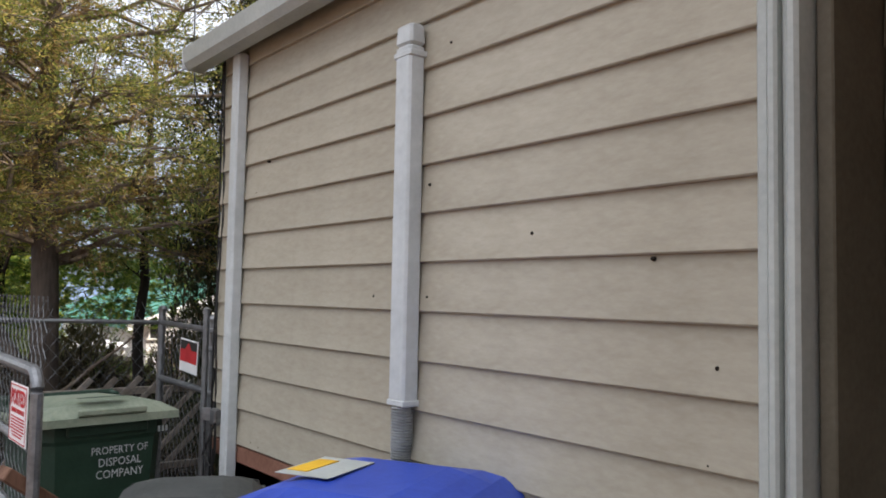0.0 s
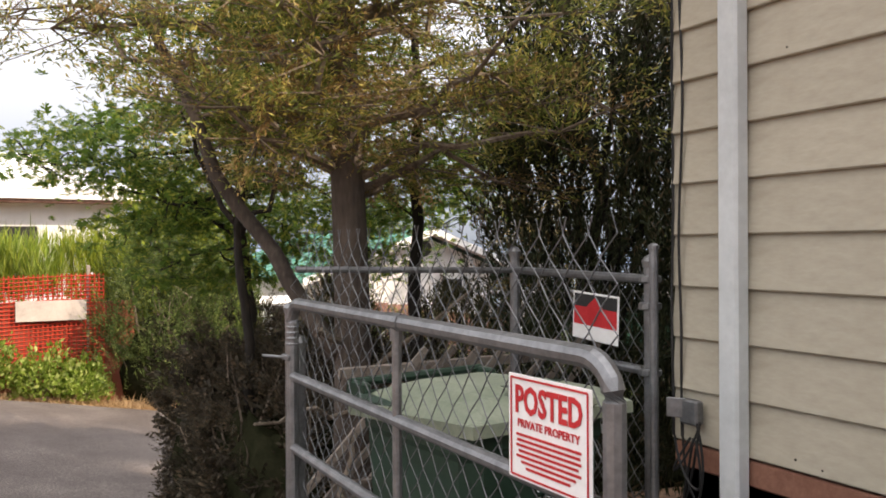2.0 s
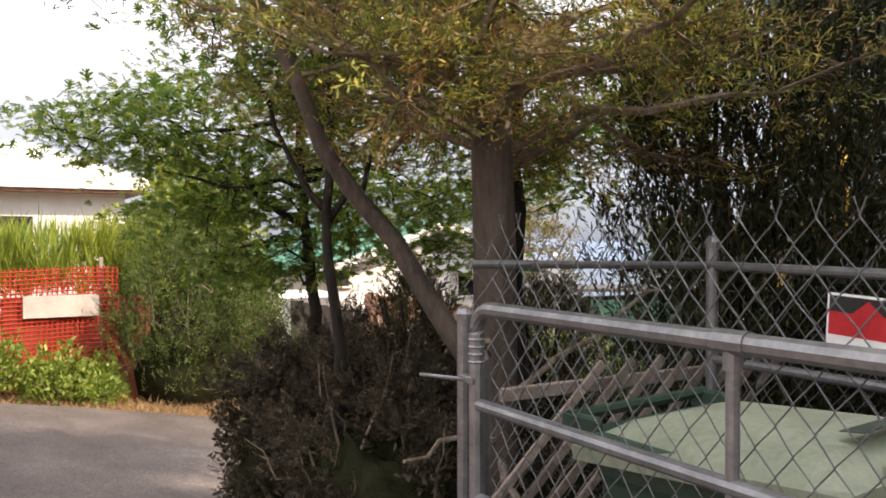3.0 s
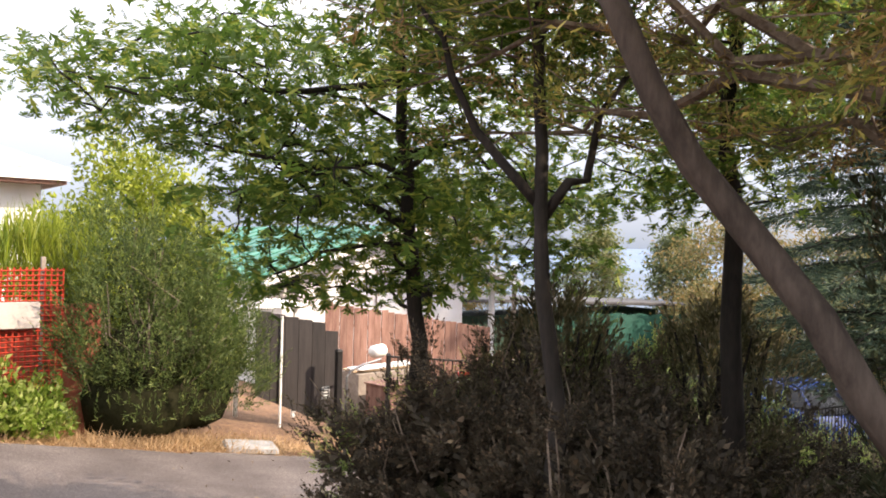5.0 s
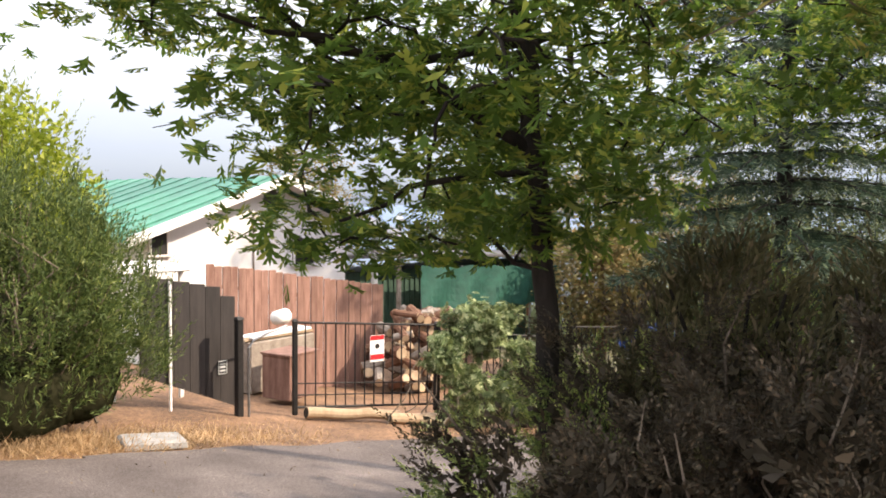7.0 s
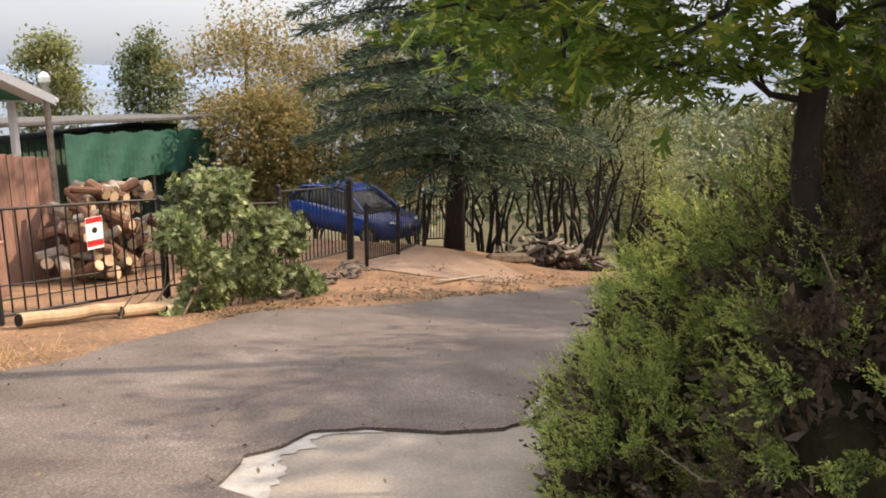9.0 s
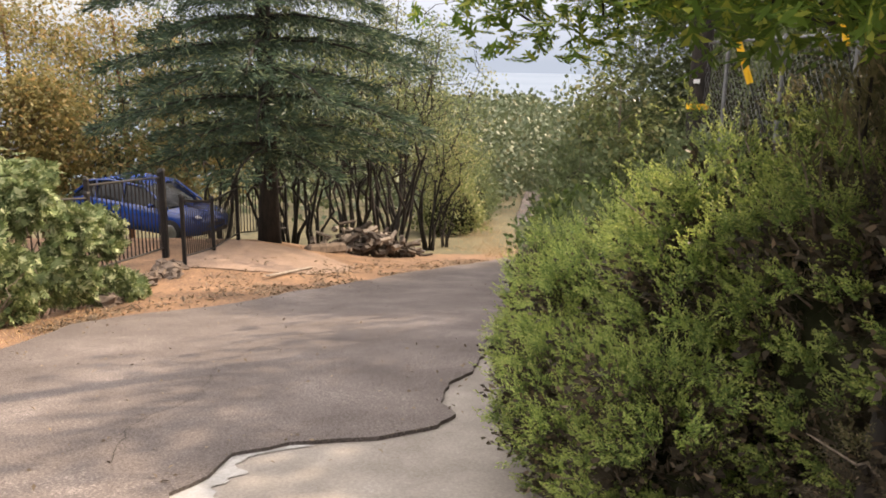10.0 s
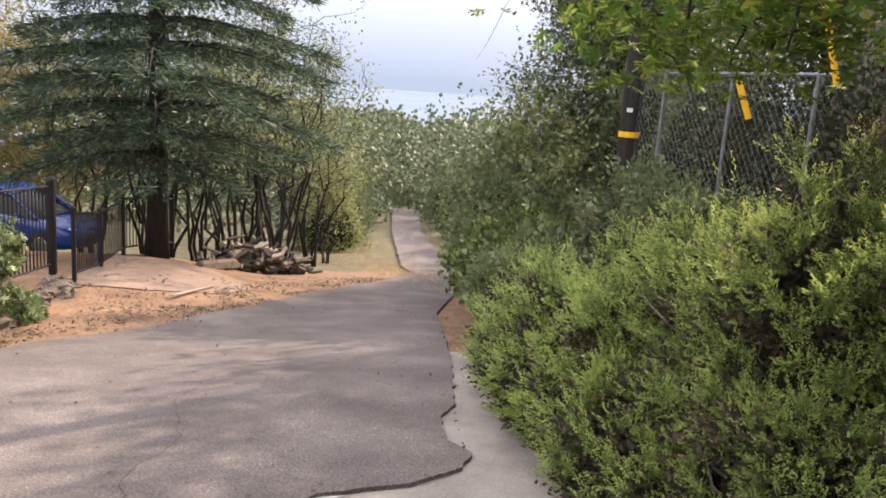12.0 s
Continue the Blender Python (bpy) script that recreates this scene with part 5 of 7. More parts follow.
# the browning pine by the bins
def pine(base, height, r0, seed):
    g = np.random.default_rng(seed)
    o = thing("pine_tree", base, "rough-barked conifer with browning needles above the junipers", "tree")
    b = np.array(base)
    tz = np.linspace(0, height, 16)
    tr = b + np.stack([0.03 * np.sin(tz * 1.7), 0.03 * np.cos(tz * 1.3), tz], 1)
    rad = r0 * np.interp(tz, [0, 0.4, 2, height], [1.5, 1.05, 0.9, 0.15])
    part("trunk", tube(tr, rad, 12), "bark", o, smooth=True)
    lean = limb((b[0] - 0.05, b[1] + 0.02, 1.05), (0.30, 6.05, 2.75), -0.04, 10, 0.012, g)
    part("leaning_limb", tube(lean, np.linspace(0.044, 0.024, 10), 9), "bark", o, smooth=True)
    for a, c, r in (((b[0] - 0.06, b[1] - 0.05, 1.12), (0.78, 4.86, 1.22), 0.02), ((b[0], b[1] - 0.05, 0.8), (0.55, 4.98, 0.85), 0.012), ((b[0], b[1] - 0.08, 0.72), (0.75, 4.6, 0.55), 0.016),
                    ((b[0] + 0.05, b[1] - 0.05, 0.95), (1.5, 4.9, 1.35), 0.014)):
        part("dead_branch", tube(limb(a, c, 0.0, 6, 0.05, g), np.linspace(r, r * 0.5, 6), 6), "twig", o)
    wood, Pg, Dg, Pb, Db = [], [], [], [], []
    n_b = 100
    for i in range(n_b):
        z = 1.85 + (height - 1.85) * (i / n_b) ** 1.1
        j = min(len(tr) - 1, int(z / height * 15))
        a = g.uniform(0, 2 * math.pi)
        L = np.interp(z, [1.7, 2.6, 4.0, height], [1.15, 1.75, 1.7, 0.35]) * g.uniform(0.7, 1.15) * (0.6 if math.cos(a - 3.9) > 0.4 else 1.0)
        L *= 1.35 if math.cos(a - 2.9) > 0.5 and z > 2.1 else 1.0
        end = tr[j] + np.array([math.cos(a) * L, math.sin(a) * L, L * g.uniform(0.02, 0.45)])
        start = np.array([tr[j][0], tr[j][1], b[2] + z])
        end[2] += b[2] + z - tr[j][2]
        if end[0] < -0.75:
            end[0] = -0.75 + 0.3 * (end[0] + 0.75)
        lp = limb(start, end, 0.05, 7, 0.05, g)
        wood.append(tube(lp, np.linspace(0.024 * (1 - 0.6 * i / n_b), 0.005, 7), 5, cap=False))
        brown = g.uniform() < 0.55
        for k in range(2, 7):
            for _ in range(5):
                q = lp[k] + g.normal(size=3) * np.array([0.23, 0.23, 0.09])
                wood.append(tube([lp[k], q], [0.005, 0.002], 3, cap=False))
                m = 13
                s = lp[k] + (q - lp[k]) * g.uniform(0.25, 1.15, size=(m, 1)) + g.normal(size=(m, 3)) * 0.024
                dd = (q - lp[k]) / (np.linalg.norm(q - lp[k]) + 1e-6) + np.array([0, 0, 0.25])
                inner_brown = g.uniform() < (0.42 if k < 4 else (0.26 if brown else 0.06))
                (Pb if inner_brown else Pg).append(s)
                (Db if inner_brown else Dg).append(np.tile(dd, (m, 1)))
    part("branchwork", join(*wood), "twig", o)
    part("needles", quads_mesh("needles", plumes(np.concatenate(Pg), np.concatenate(Dg), 0.13, 7, 0.037, 0.0100, g, 0.6), "pine_green"), None, o)
    part("brown_needles", quads_mesh("brown_needles", plumes(np.concatenate(Pb), np.concatenate(Db), 0.12, 7, 0.034, 0.0082, g, 0.6), "pine_brown"), None, o, "dry brown needles")
    return o


pine((1.07, 5.29, gz(1.07, 5.29) - 0.03), 5.2, 0.085, 5)

# slender oaks behind the junipers
broadleaf("oak_tree", (0.90, 6.33, 0.0), [(0.93, 6.28, -0.1), (0.90, 6.31, 1.0), (0.86, 6.37, 1.65), (0.95, 6.5, 2.6), (1.05, 6.6, 3.8)], 0.035,
          [((1.0, 6.9, 2.72), (0.65, 0.85, 0.55), 1), ((1.2, 6.9, 3.4), (1.2, 1.2, 0.6), 0.15)], 100, 38, 0.078, "oak_leaf", "bark_dark",
          "slender dark-trunked oak with lobed green leaves", spread=0.175, seed=11, group="oaks behind the junipers", lobes=True, flat=0.65, layer=0.24,
          extra_limbs=[(limb((0.86, 6.37, 1.66), (0.62, 6.75, 2.35)), np.linspace(0.019, 0.008, 6)), (limb((0.87, 6.37, 1.62), (1.25, 6.3, 2.2)), np.linspace(0.019, 0.008, 6))])
broadleaf("oak_tree", (1.27, 7.58, -0.2), [(1.28, 7.56, -0.4), (1.27, 7.57, 0.9), (1.22, 7.62, 1.7), (1.2, 7.75, 2.6), (1.15, 7.9, 3.4)], 0.048,
          [((0.30, 8.35, 2.22), (0.70, 0.80, 0.32), 1.0), ((0.75, 8.25, 2.20), (0.85, 0.85, 0.50), 1.2), ((1.5, 8.15, 2.2), (0.95, 0.75, 0.6), 1.2), ((1.0, 7.9, 3.2), (1.4, 1.3, 0.6), 0.12), ((2.3, 8.25, 1.66), (0.80, 0.45, 0.42), 1.6), ((0.75, 7.6, 1.75), (0.45, 0.6, 0.3), 0.5), ((1.15, 8.0, 1.55), (0.75, 0.65, 0.32), 0.9)],
          215, 38, 0.078, "oak_leaf", "bark_dark", "slender dark-trunked oak overhanging the driveway", spread=0.175, seed=12, group="oaks behind the junipers", lobes=True, flat=0.65, layer=0.24,
          extra_limbs=[(limb((1.23, 7.6, 1.6), (0.6, 8.3, 2.1)), np.linspace(0.024, 0.008, 6)), (limb((1.22, 7.65, 1.9), (1.9, 8.2, 2.2)), np.linspace(0.022, 0.008, 6)),
                       (limb((1.20, 7.70, 2.30), (0.30, 8.15, 2.14), 0.03), np.linspace(0.020, 0.006, 6)), (limb((1.22, 7.64, 1.85), (0.45, 8.2, 1.98), 0.04), np.linspace(0.018, 0.006, 6)),
                       (limb((1.25, 7.60, 1.55), (0.70, 7.95, 1.38), 0.05), np.linspace(0.014, 0.005, 6)), (limb((1.20, 7.72, 1.95), (2.35, 8.15, 1.92), 0.05), np.linspace(0.020, 0.006, 6))])
broadleaf("oak_tree", (2.02, 6.42, 0.0), [(2.02, 6.4, -0.1), (2.0, 6.42, 1.2), (2.05, 6.5, 2.4), (2.1, 6.6, 3.8)], 0.055,
          [((2.2, 6.6, 2.5), (0.9, 0.8, 0.5), 0.4), ((2.0, 7.05, 2.05), (0.9, 0.8, 0.6), 1.0)], 66, 38, 0.078, "oak_leaf", "bark_dark",
          "slender oak in the shade behind the others", spread=0.175, seed=13, group="oaks behind the junipers", lobes=True, flat=0.65, layer=0.24)
broadleaf("oak_tree", (3.6, 6.3, 0.0), [(3.6, 6.3, -0.2), (3.62, 6.35, 1.4), (3.5, 6.6, 2.6), (3.4, 6.9, 3.6)], 0.06,
          [((3.3, 6.9, 2.6), (0.8, 0.6, 0.4), 1), ((3.0, 7.3, 2.1), (0.8, 0.6, 0.35), 0.8)], 44, 38, 0.078, "oak_leaf", "bark_dark",
          "spreading oak above the junipers", spread=0.175, seed=14, group="oaks behind the junipers", lobes=True, flat=0.65, layer=0.24)

# tall dark evergreen behind the enclosure
def columnar(base, r, h, n, seed, label, material="cypress", tuft=0.13, name="cypress_tree"):
    g = np.random.default_rng(seed)
    o = thing(name, base, label, "tree")
    b = np.array(base)
    t = g.uniform(0.02, 1, n)
    a = g.uniform(0, 2 * math.pi, n)
    rr = r * np.interp(t, [0, 0.15, 0.7, 1], [0.8, 1, 0.9, 0.25]) * np.sqrt(g.uniform(0.15, 1, n)) * (1 + 0.25 * np.sin(a * 5 + t * 9))
    P = b + np.stack([np.cos(a) * rr, np.sin(a) * rr, t * h], 1)
    D = np.stack([np.cos(a) * 0.25, np.sin(a) * 0.25, np.ones(n)], 1)
    part("foliage", quads_mesh("foliage", plumes(P, D, tuft * 1.6, 8, 0.062, 0.015, g, 0.4), material), None, o)
    st = [tube(limb(b, b + np.array([math.cos(k) * r * 0.6, math.sin(k) * r * 0.6, h * 0.95]), 0, 7, 0.02, g), np.linspace(0.022, 0.005, 7), 5) for k in np.linspace(0, 6, 12)]
    part("stem_mass", join(*st), "bark_dark", o)
    return o


columnar((2.55, 5.35, 0.1), 0.62, 3.6, 7500, 21, "tall dark evergreen with hanging brown sprays behind the fence")
columnar((3.35, 5.2, 0.1), 0.6, 3.4, 2600, 22, "tall dark evergreen beside the house")

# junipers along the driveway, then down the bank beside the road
# shrubs under the oaks are darkened by a high share of dull sprays
shade, lit = "spreading juniper under the oaks, shade put into its colour", "bright green spreading juniper beside the road"
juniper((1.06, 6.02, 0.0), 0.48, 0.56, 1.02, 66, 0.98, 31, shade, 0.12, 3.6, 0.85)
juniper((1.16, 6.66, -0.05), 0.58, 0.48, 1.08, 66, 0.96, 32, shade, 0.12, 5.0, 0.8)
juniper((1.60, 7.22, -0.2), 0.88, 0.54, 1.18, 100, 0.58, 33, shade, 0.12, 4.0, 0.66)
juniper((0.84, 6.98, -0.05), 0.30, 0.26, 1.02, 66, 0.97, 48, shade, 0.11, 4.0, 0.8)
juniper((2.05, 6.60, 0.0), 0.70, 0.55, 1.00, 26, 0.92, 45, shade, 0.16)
juniper((2.50, 7.45, -0.35), 0.78, 0.60, 1.16, 92, 0.32, 34, lit, 0.14, 2.4, 0.8)
juniper((2.78, 7.96, -0.78), 0.64, 0.44, 0.66, 104, 0.12, 35, lit, 0.13, 2.4, 0.8)
juniper((2.02, 7.92, -0.58), 0.50, 0.34, 0.74, 100, 0.08, 49, lit, 0.13, 2.2, 0.72)
juniper((3.40, 7.28, -0.6), 0.88, 0.62, 1.14, 74, 0.26, 36, lit, 0.15)
juniper((3.72, 7.88, -0.92), 0.60, 0.40, 1.02, 90, 0.10, 46, lit, 0.14)
juniper((4.55, 7.76, -1.0), 0.70, 0.48, 1.00, 76, 0.16, 37, lit, 0.14)
juniper((4.50, 7.15, -0.7), 0.95, 0.60, 0.94, 44, 0.34, 47, lit, 0.15)
juniper((5.55, 7.60, -1.25), 0.78, 0.50, 1.00, 48, 0.28, 38, lit, 0.15)
juniper((6.70, 7.32, -1.5), 0.85, 0.50, 0.82, 36, 0.30, 39, lit, 0.16)
juniper((3.4, 6.5, 0.0), 0.9, 0.6, 0.66, 14, 0.8, 40, shade, 0.19)
juniper((4.9, 6.35, -0.3), 1.1, 0.6, 0.66, 14, 0.8, 41, shade, 0.19)
juniper((1.72, 5.50, 0.0), 0.60, 0.36, 0.92, 20, 0.95, 42, "juniper behind the chain-link fence, shade put into its colour", 0.17)
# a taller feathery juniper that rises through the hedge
columnar((1.80, 7.22, 0.1), 0.40, 1.12, 1000, 43, "tall feathery juniper rising through the hedge", "juniper_dull_shade", 0.10, "juniper_shrub")
columnar((2.55, 6.85, 0.1), 0.40, 1.10, 800, 44, "tall feathery juniper rising through the hedge", "juniper_dull_shade", 0.10, "juniper_shrub")

# shrubs and trees down the near side of the road
for i, (x, y, rx, h, mt) in enumerate(((7.9, 6.75, 1.0, 1.10, "shrub"), (9.2, 6.55, 1.05, 1.30, "bush"), (10.6, 6.15, 1.1, 1.75, "shrub"), (12.2, 5.85, 1.15, 2.5, "shrub"), (14.2, 5.1, 1.2, 2.6, "bush"), (16.4, 4.45, 1.3, 2.8, "shrub"), (19.0, 3.7, 1.4, 2.8, "shrub"),
                                        (22.5, 2.5, 1.5, 3.0, "shrub"), (26.5, 1.4, 1.7, 3.2, "pale_leaf"), (31.0, 0.5, 1.9, 3.4, "shrub"), (36.0, -0.3, 2.0, 3.6, "shrub"), (42.0, -1.2, 2.2, 4.0, "shrub"), (50.0, -2.4, 2.6, 4.4, "shrub"), (60.0, -4.5, 3.0, 4.8, "shrub"),
                                        (36.5, 7.0, 2.0, 3.0, "pale_leaf"), (42.0, 6.2, 2.2, 3.6, "shrub"), (50.0, 5.6, 2.6, 4.2, "shrub"), (60.0, 4.8, 3.0, 4.6, "shrub"), (72.0, 4.0, 3.2, 5.0, "shrub"), (74.0, -7.0, 3.2, 5.0, "shrub"))):
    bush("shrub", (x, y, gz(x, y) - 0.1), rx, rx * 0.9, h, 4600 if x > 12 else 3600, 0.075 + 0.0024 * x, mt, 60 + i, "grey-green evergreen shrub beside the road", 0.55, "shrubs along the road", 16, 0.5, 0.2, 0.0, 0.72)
broadleaf("evergreen_oak", (15.5, 2.6, gz(15.5, 2.6)), [(15.5, 2.6, gz(15.5, 2.6) - 0.2), (15.4, 2.7, -1.0), (15.2, 2.9, 1.0), (15.0, 3.0, 3.0)], 0.16,
          [((15.2, 3.2, 1.2), (2.0, 1.9, 1.6), 1), ((15.0, 3.2, 3.4), (1.9, 1.7, 1.3), 1), ((14.0, 3.6, 0.2), (1.2, 1.0, 0.9), 0.5)], 250, 150, 0.105, "shrub", "bark_dark", "dense grey-green evergreen oak above the road", spread=0.36, seed=71)
broadleaf("young_tree", (11.8, 5.6, gz(11.8, 5.6)), [(11.8, 5.6, gz(11.8, 5.6) - 0.2), (11.8, 5.6, -0.6), (11.7, 5.7, 0.9)], 0.035,
          [((11.8, 5.7, 0.3), (0.6, 0.6, 0.8), 1)], 45, 36, 0.10, "pale_leaf", "twig", "young pale-leaved tree beside the road", spread=0.2, seed=72)
for i, (x, y, h) in enumerate(((5.6, 6.15, 0.95), (6.7, 6.05, 1.10), (7.7, 5.9, 1.25))):
    bush("shrub", (x, y, gz(x, y) - 0.1), 0.75, 0.55, h, 3000, 0.075, "shrub", 150 + i, "dark evergreen shrub in front of the chain-link fence", 0.5, "shrubs along the road", 14, 0.5, 0.2, 0.0, 0.66)


for i, (x, y, h, r) in enumerate(((5.3, 4.75, 2.3, 0.85), (6.6, 4.5, 2.0, 0.85), (8.0, 4.3, 2.3, 0.95), (9.7, 4.0, 2.6, 1.1), (11.8, 3.9, 2.8, 1.2))):
    bush("shrub", (x, y, gz(x, y) - 0.1), r, 0.6, h, 3200, 0.08, "cypress" if i < 3 else "shrub", 170 + i, "dark brownish evergreen shrub behind the chain-link fence", 0.5, "shrubs behind the fence", 14, 0.5, 0.2, 0.0, 0.74)

# ---- across the road: bank, orange netting, bush ----
clay = thing("clay_wall", (-1.5, 13.4, 0), "low reddish clay-coloured garden wall behind the netting", "wall", kind="structure")
for i in range(8):
    x0 = -5.3 + i * 0.825
    zt = 0.98 - 0.02 * i
    part("wall_panel", box((x0 + 0.41, 13.42, (zt - 0.9) / 2), (0.815, 0.14, zt + 0.9), 0, 1, 0.012), "clay_wall", clay)
net = thing("safety_netting", (-1.2, 13.28, 0), "bright orange plastic safety netting with a white board", "netting")
nv_ = []
for x in np.arange(-4.6, 0.95, 0.055):
    nv_.append(box((x, 13.29 + 0.02 * math.sin(x * 5), 0.60 + 0.01 * math.sin(x * 3)), (0.016, 0.004, 1.22)))
for z in np.arange(0.02, 1.2, 0.05):
    nv_.append(tube([(x, 13.285 + 0.02 * math.sin(x * 5), z + 0.02 * math.sin(x * 2.1)) for x in np.arange(-4.6, 0.96, 0.22)], 0.008, 4))
part("net", join(*nv_), "orange", net)
part("board", box((0.28, 13.255, 0.75), (0.82, 0.02, 0.26), 0, 1, 0.004), "net_board", net, "faded white board")
for x in (-4.2, -2.6, -1.0, 0.72):
    part("stake", box((x, 13.32, 0.45), (0.045, 0.045, 1.75), 0, 1, 0.006), "weathered", net)
for i, (x, y, r, h) in enumerate(((-1.9, 12.95, 0.55, 0.75), (-1.1, 12.9, 0.5, 0.68), (-0.45, 12.88, 0.48, 0.78), (0.2, 12.85, 0.42, 0.66), (0.62, 12.95, 0.32, 0.52))):
    bush("weed_plant", (x, y, gz(x, y)), r, 0.35, h, 1500, 0.07, "weed", 80 + i, "sunlit light green weeds at the edge of the driveway", 0.5, "roadside weeds", 10, 0.2, 0.7)
for i, x in enumerate(np.arange(-3.6, 1.1, 0.62)):
    g_ = np.random.default_rng(200 + i)
    o_ = thing("feathery_plant", (x, 13.75, 0.2), "tall feathery light green plant above the wall", "plant", "plants behind the netting")
    P_ = np.stack([x + g_.normal(size=260) * 0.30, 13.75 + g_.normal(size=260) * 0.2, g_.uniform(0.75, 1.45, 260)], 1)
    part("foliage", quads_mesh("foliage", tufts(P_, np.tile([0, 0, 1.0], (260, 1)), 0.34, 7, 0.016, g_, 0.25), "yellow_bush" if i % 2 else "weed"), None, o_)
bush("bush", (1.72, 13.3, -0.62), 1.05, 0.75, 2.3, 15000, 0.055, "bush", 90, "rounded green bush on the dry bank, dark underneath", 0.28, "", 60, 0.5, 0.25, 0.0, 0.56, 1100, 0.55)
bush("bush", (2.35, 13.5, -0.6), 0.75, 0.6, 1.75, 7500, 0.055, "bush", 91, "smaller green bush with spiky shoots on the bank", 0.26, "", 40, 0.5, 0.25, 0.0, 0.52, 800, 0.55)
bush("yellow_tree", (2.15, 15.3, -0.6), 1.40, 1.0, 3.35, 19000, 0.085, "yellow_bush", 92, "sunlit yellow-green leafy tree behind the bush", 0.5, "", 30, 0.5, 0.1, 0.0, 0.62, 260)
bush("bush", (-1.6, 16.2, 0.0), 1.6, 1.0, 2.4, 5000, 0.10, "bush", 93, "leafy bush behind the garden wall", 0.5, "", 16)


def straw(name, cx, cy, rx, ry, n, h, seed, label):
    g = np.random.default_rng(seed)
    x, y = cx + g.normal(size=n) * rx, cy + g.normal(size=n) * ry
    P = np.stack([x, y, ground_z(x, y) - 0.01], 1)
    d = unit(g.normal(size=(n, 3)) * np.array([0.75, 0.75, 0.2]) + np.array([0, 0, 0.65])) * (h * g.uniform(0.4, 1.2, size=(n, 1)))
    ob = new(name, quads_mesh(name, ribbon_leaves(P, d, 0.008, g), "straw"))
    return tagged(ob, label, "grass", kind="stuff")


straw("dry_grass", 2.3, 12.98, 0.9, 0.20, 4200, 0.19, 301, "dry straw-coloured grass on the bank")
straw("dry_grass", 0.9, 12.72, 0.8, 0.12, 1500, 0.15, 302, "dry straw-coloured grass along the asphalt")
straw("dry_grass", 3.7, 13.3, 0.7, 0.35, 1500, 0.09, 303, "dry straw-coloured grass by the gate post")
straw("dry_grass", 8.2, 12.75, 1.6, 0.16, 900, 0.07, 304, "short dry grass on the shoulder")
straw("dry_grass", 20.0, 6.0, 5.0, 0.35, 1500, 0.25, 305, "dry grass beside the road")
straw("dry_grass", 33.0, 1.5, 9.0, 0.5, 2500, 0.5, 306, "tall dry grass beside the far road")
straw("dry_grass", 38.0, 5.6, 9.0, 0.7, 2500, 0.5, 307, "tall dry grass beside the far road")
single("stone_slab", rotate(box((0, 0, 0), (0.62, 0.26, 0.09), 0, 0.94, 0.02), pose(2.75, 12.83, gz(2.75, 12.83) + 0.06, 8, 8, -6)), "stone", "flat pale grey stone slab in the dry grass", "stone")

# ---- the neighbour's gate ----
pan = thing("fence_panel", (4.4, 14.65, -1.0), "dark brown solid fence panel with a small notice", "fence panel")
for i in range(6):
    x0, x1 = 3.60 + i * 0.209, 3.60 + (i + 1) * 0.209 - 0.006
    zt = lambda x: 0.54 - 0.21 * (x - 3.9) - (0.09 if x > 4.66 else 0)
    zb = lambda x: -0.70 - 0.45 * (x - 3.95)
    part("board", ([(x0, 14.63, zb(x0)), (x1, 14.63, zb(x1)), (x1, 14.63, zt(x0 + 0.1)), (x0, 14.63, zt(x0 + 0.1) + 0.02), (x0, 14.66, zb(x0)), (x1, 14.66, zb(x1)), (x1, 14.66, zt(x0 + 0.1)), (x0, 14.66, zt(x0 + 0.1) + 0.02)],
                   [(0, 1, 2, 3), (7, 6, 5, 4), (0, 4, 5, 1), (1, 5, 6, 2), (2, 6, 7, 3), (3, 7, 4, 0)]), "panel", pan)
part("pole", tube([(3.95, 14.60, -1.0), (3.95, 14.60, 0.52)], 0.018, 8), "white", pan, "thin white pole")
part("notice", box((4.66, 14.62, -0.59), (0.13, 0.008, 0.17), 0, 1, 0.002), "black", pan, "small black notice with pale print")
for zz in (0.045, 0.005, -0.04):
    part("print_bar", box((4.66, 14.613, -0.59 + zz), (0.07, 0.004, 0.02)), "spout", pan)
part("notice_rim", join(box((4.66, 14.613, -0.512), (0.12, 0.004, 0.006)), box((4.66, 14.613, -0.668), (0.12, 0.004, 0.006)), box((4.603, 14.613, -0.59), (0.006, 0.004, 0.16)), box((4.717, 14.613, -0.59), (0.006, 0.004, 0.16))), "spout", pan)
single("white_canopy", join(box((4.0, 15.6, 0.62), (1.15, 0.9, 0.10), 0, 0.85, 0.02), box((3.6, 15.3, -0.2), (0.05, 0.05, 1.7)), box((4.5, 15.3, -0.2), (0.05, 0.05, 1.7))), "white_wall", "pale canvas canopy behind the fence panel", "canopy")


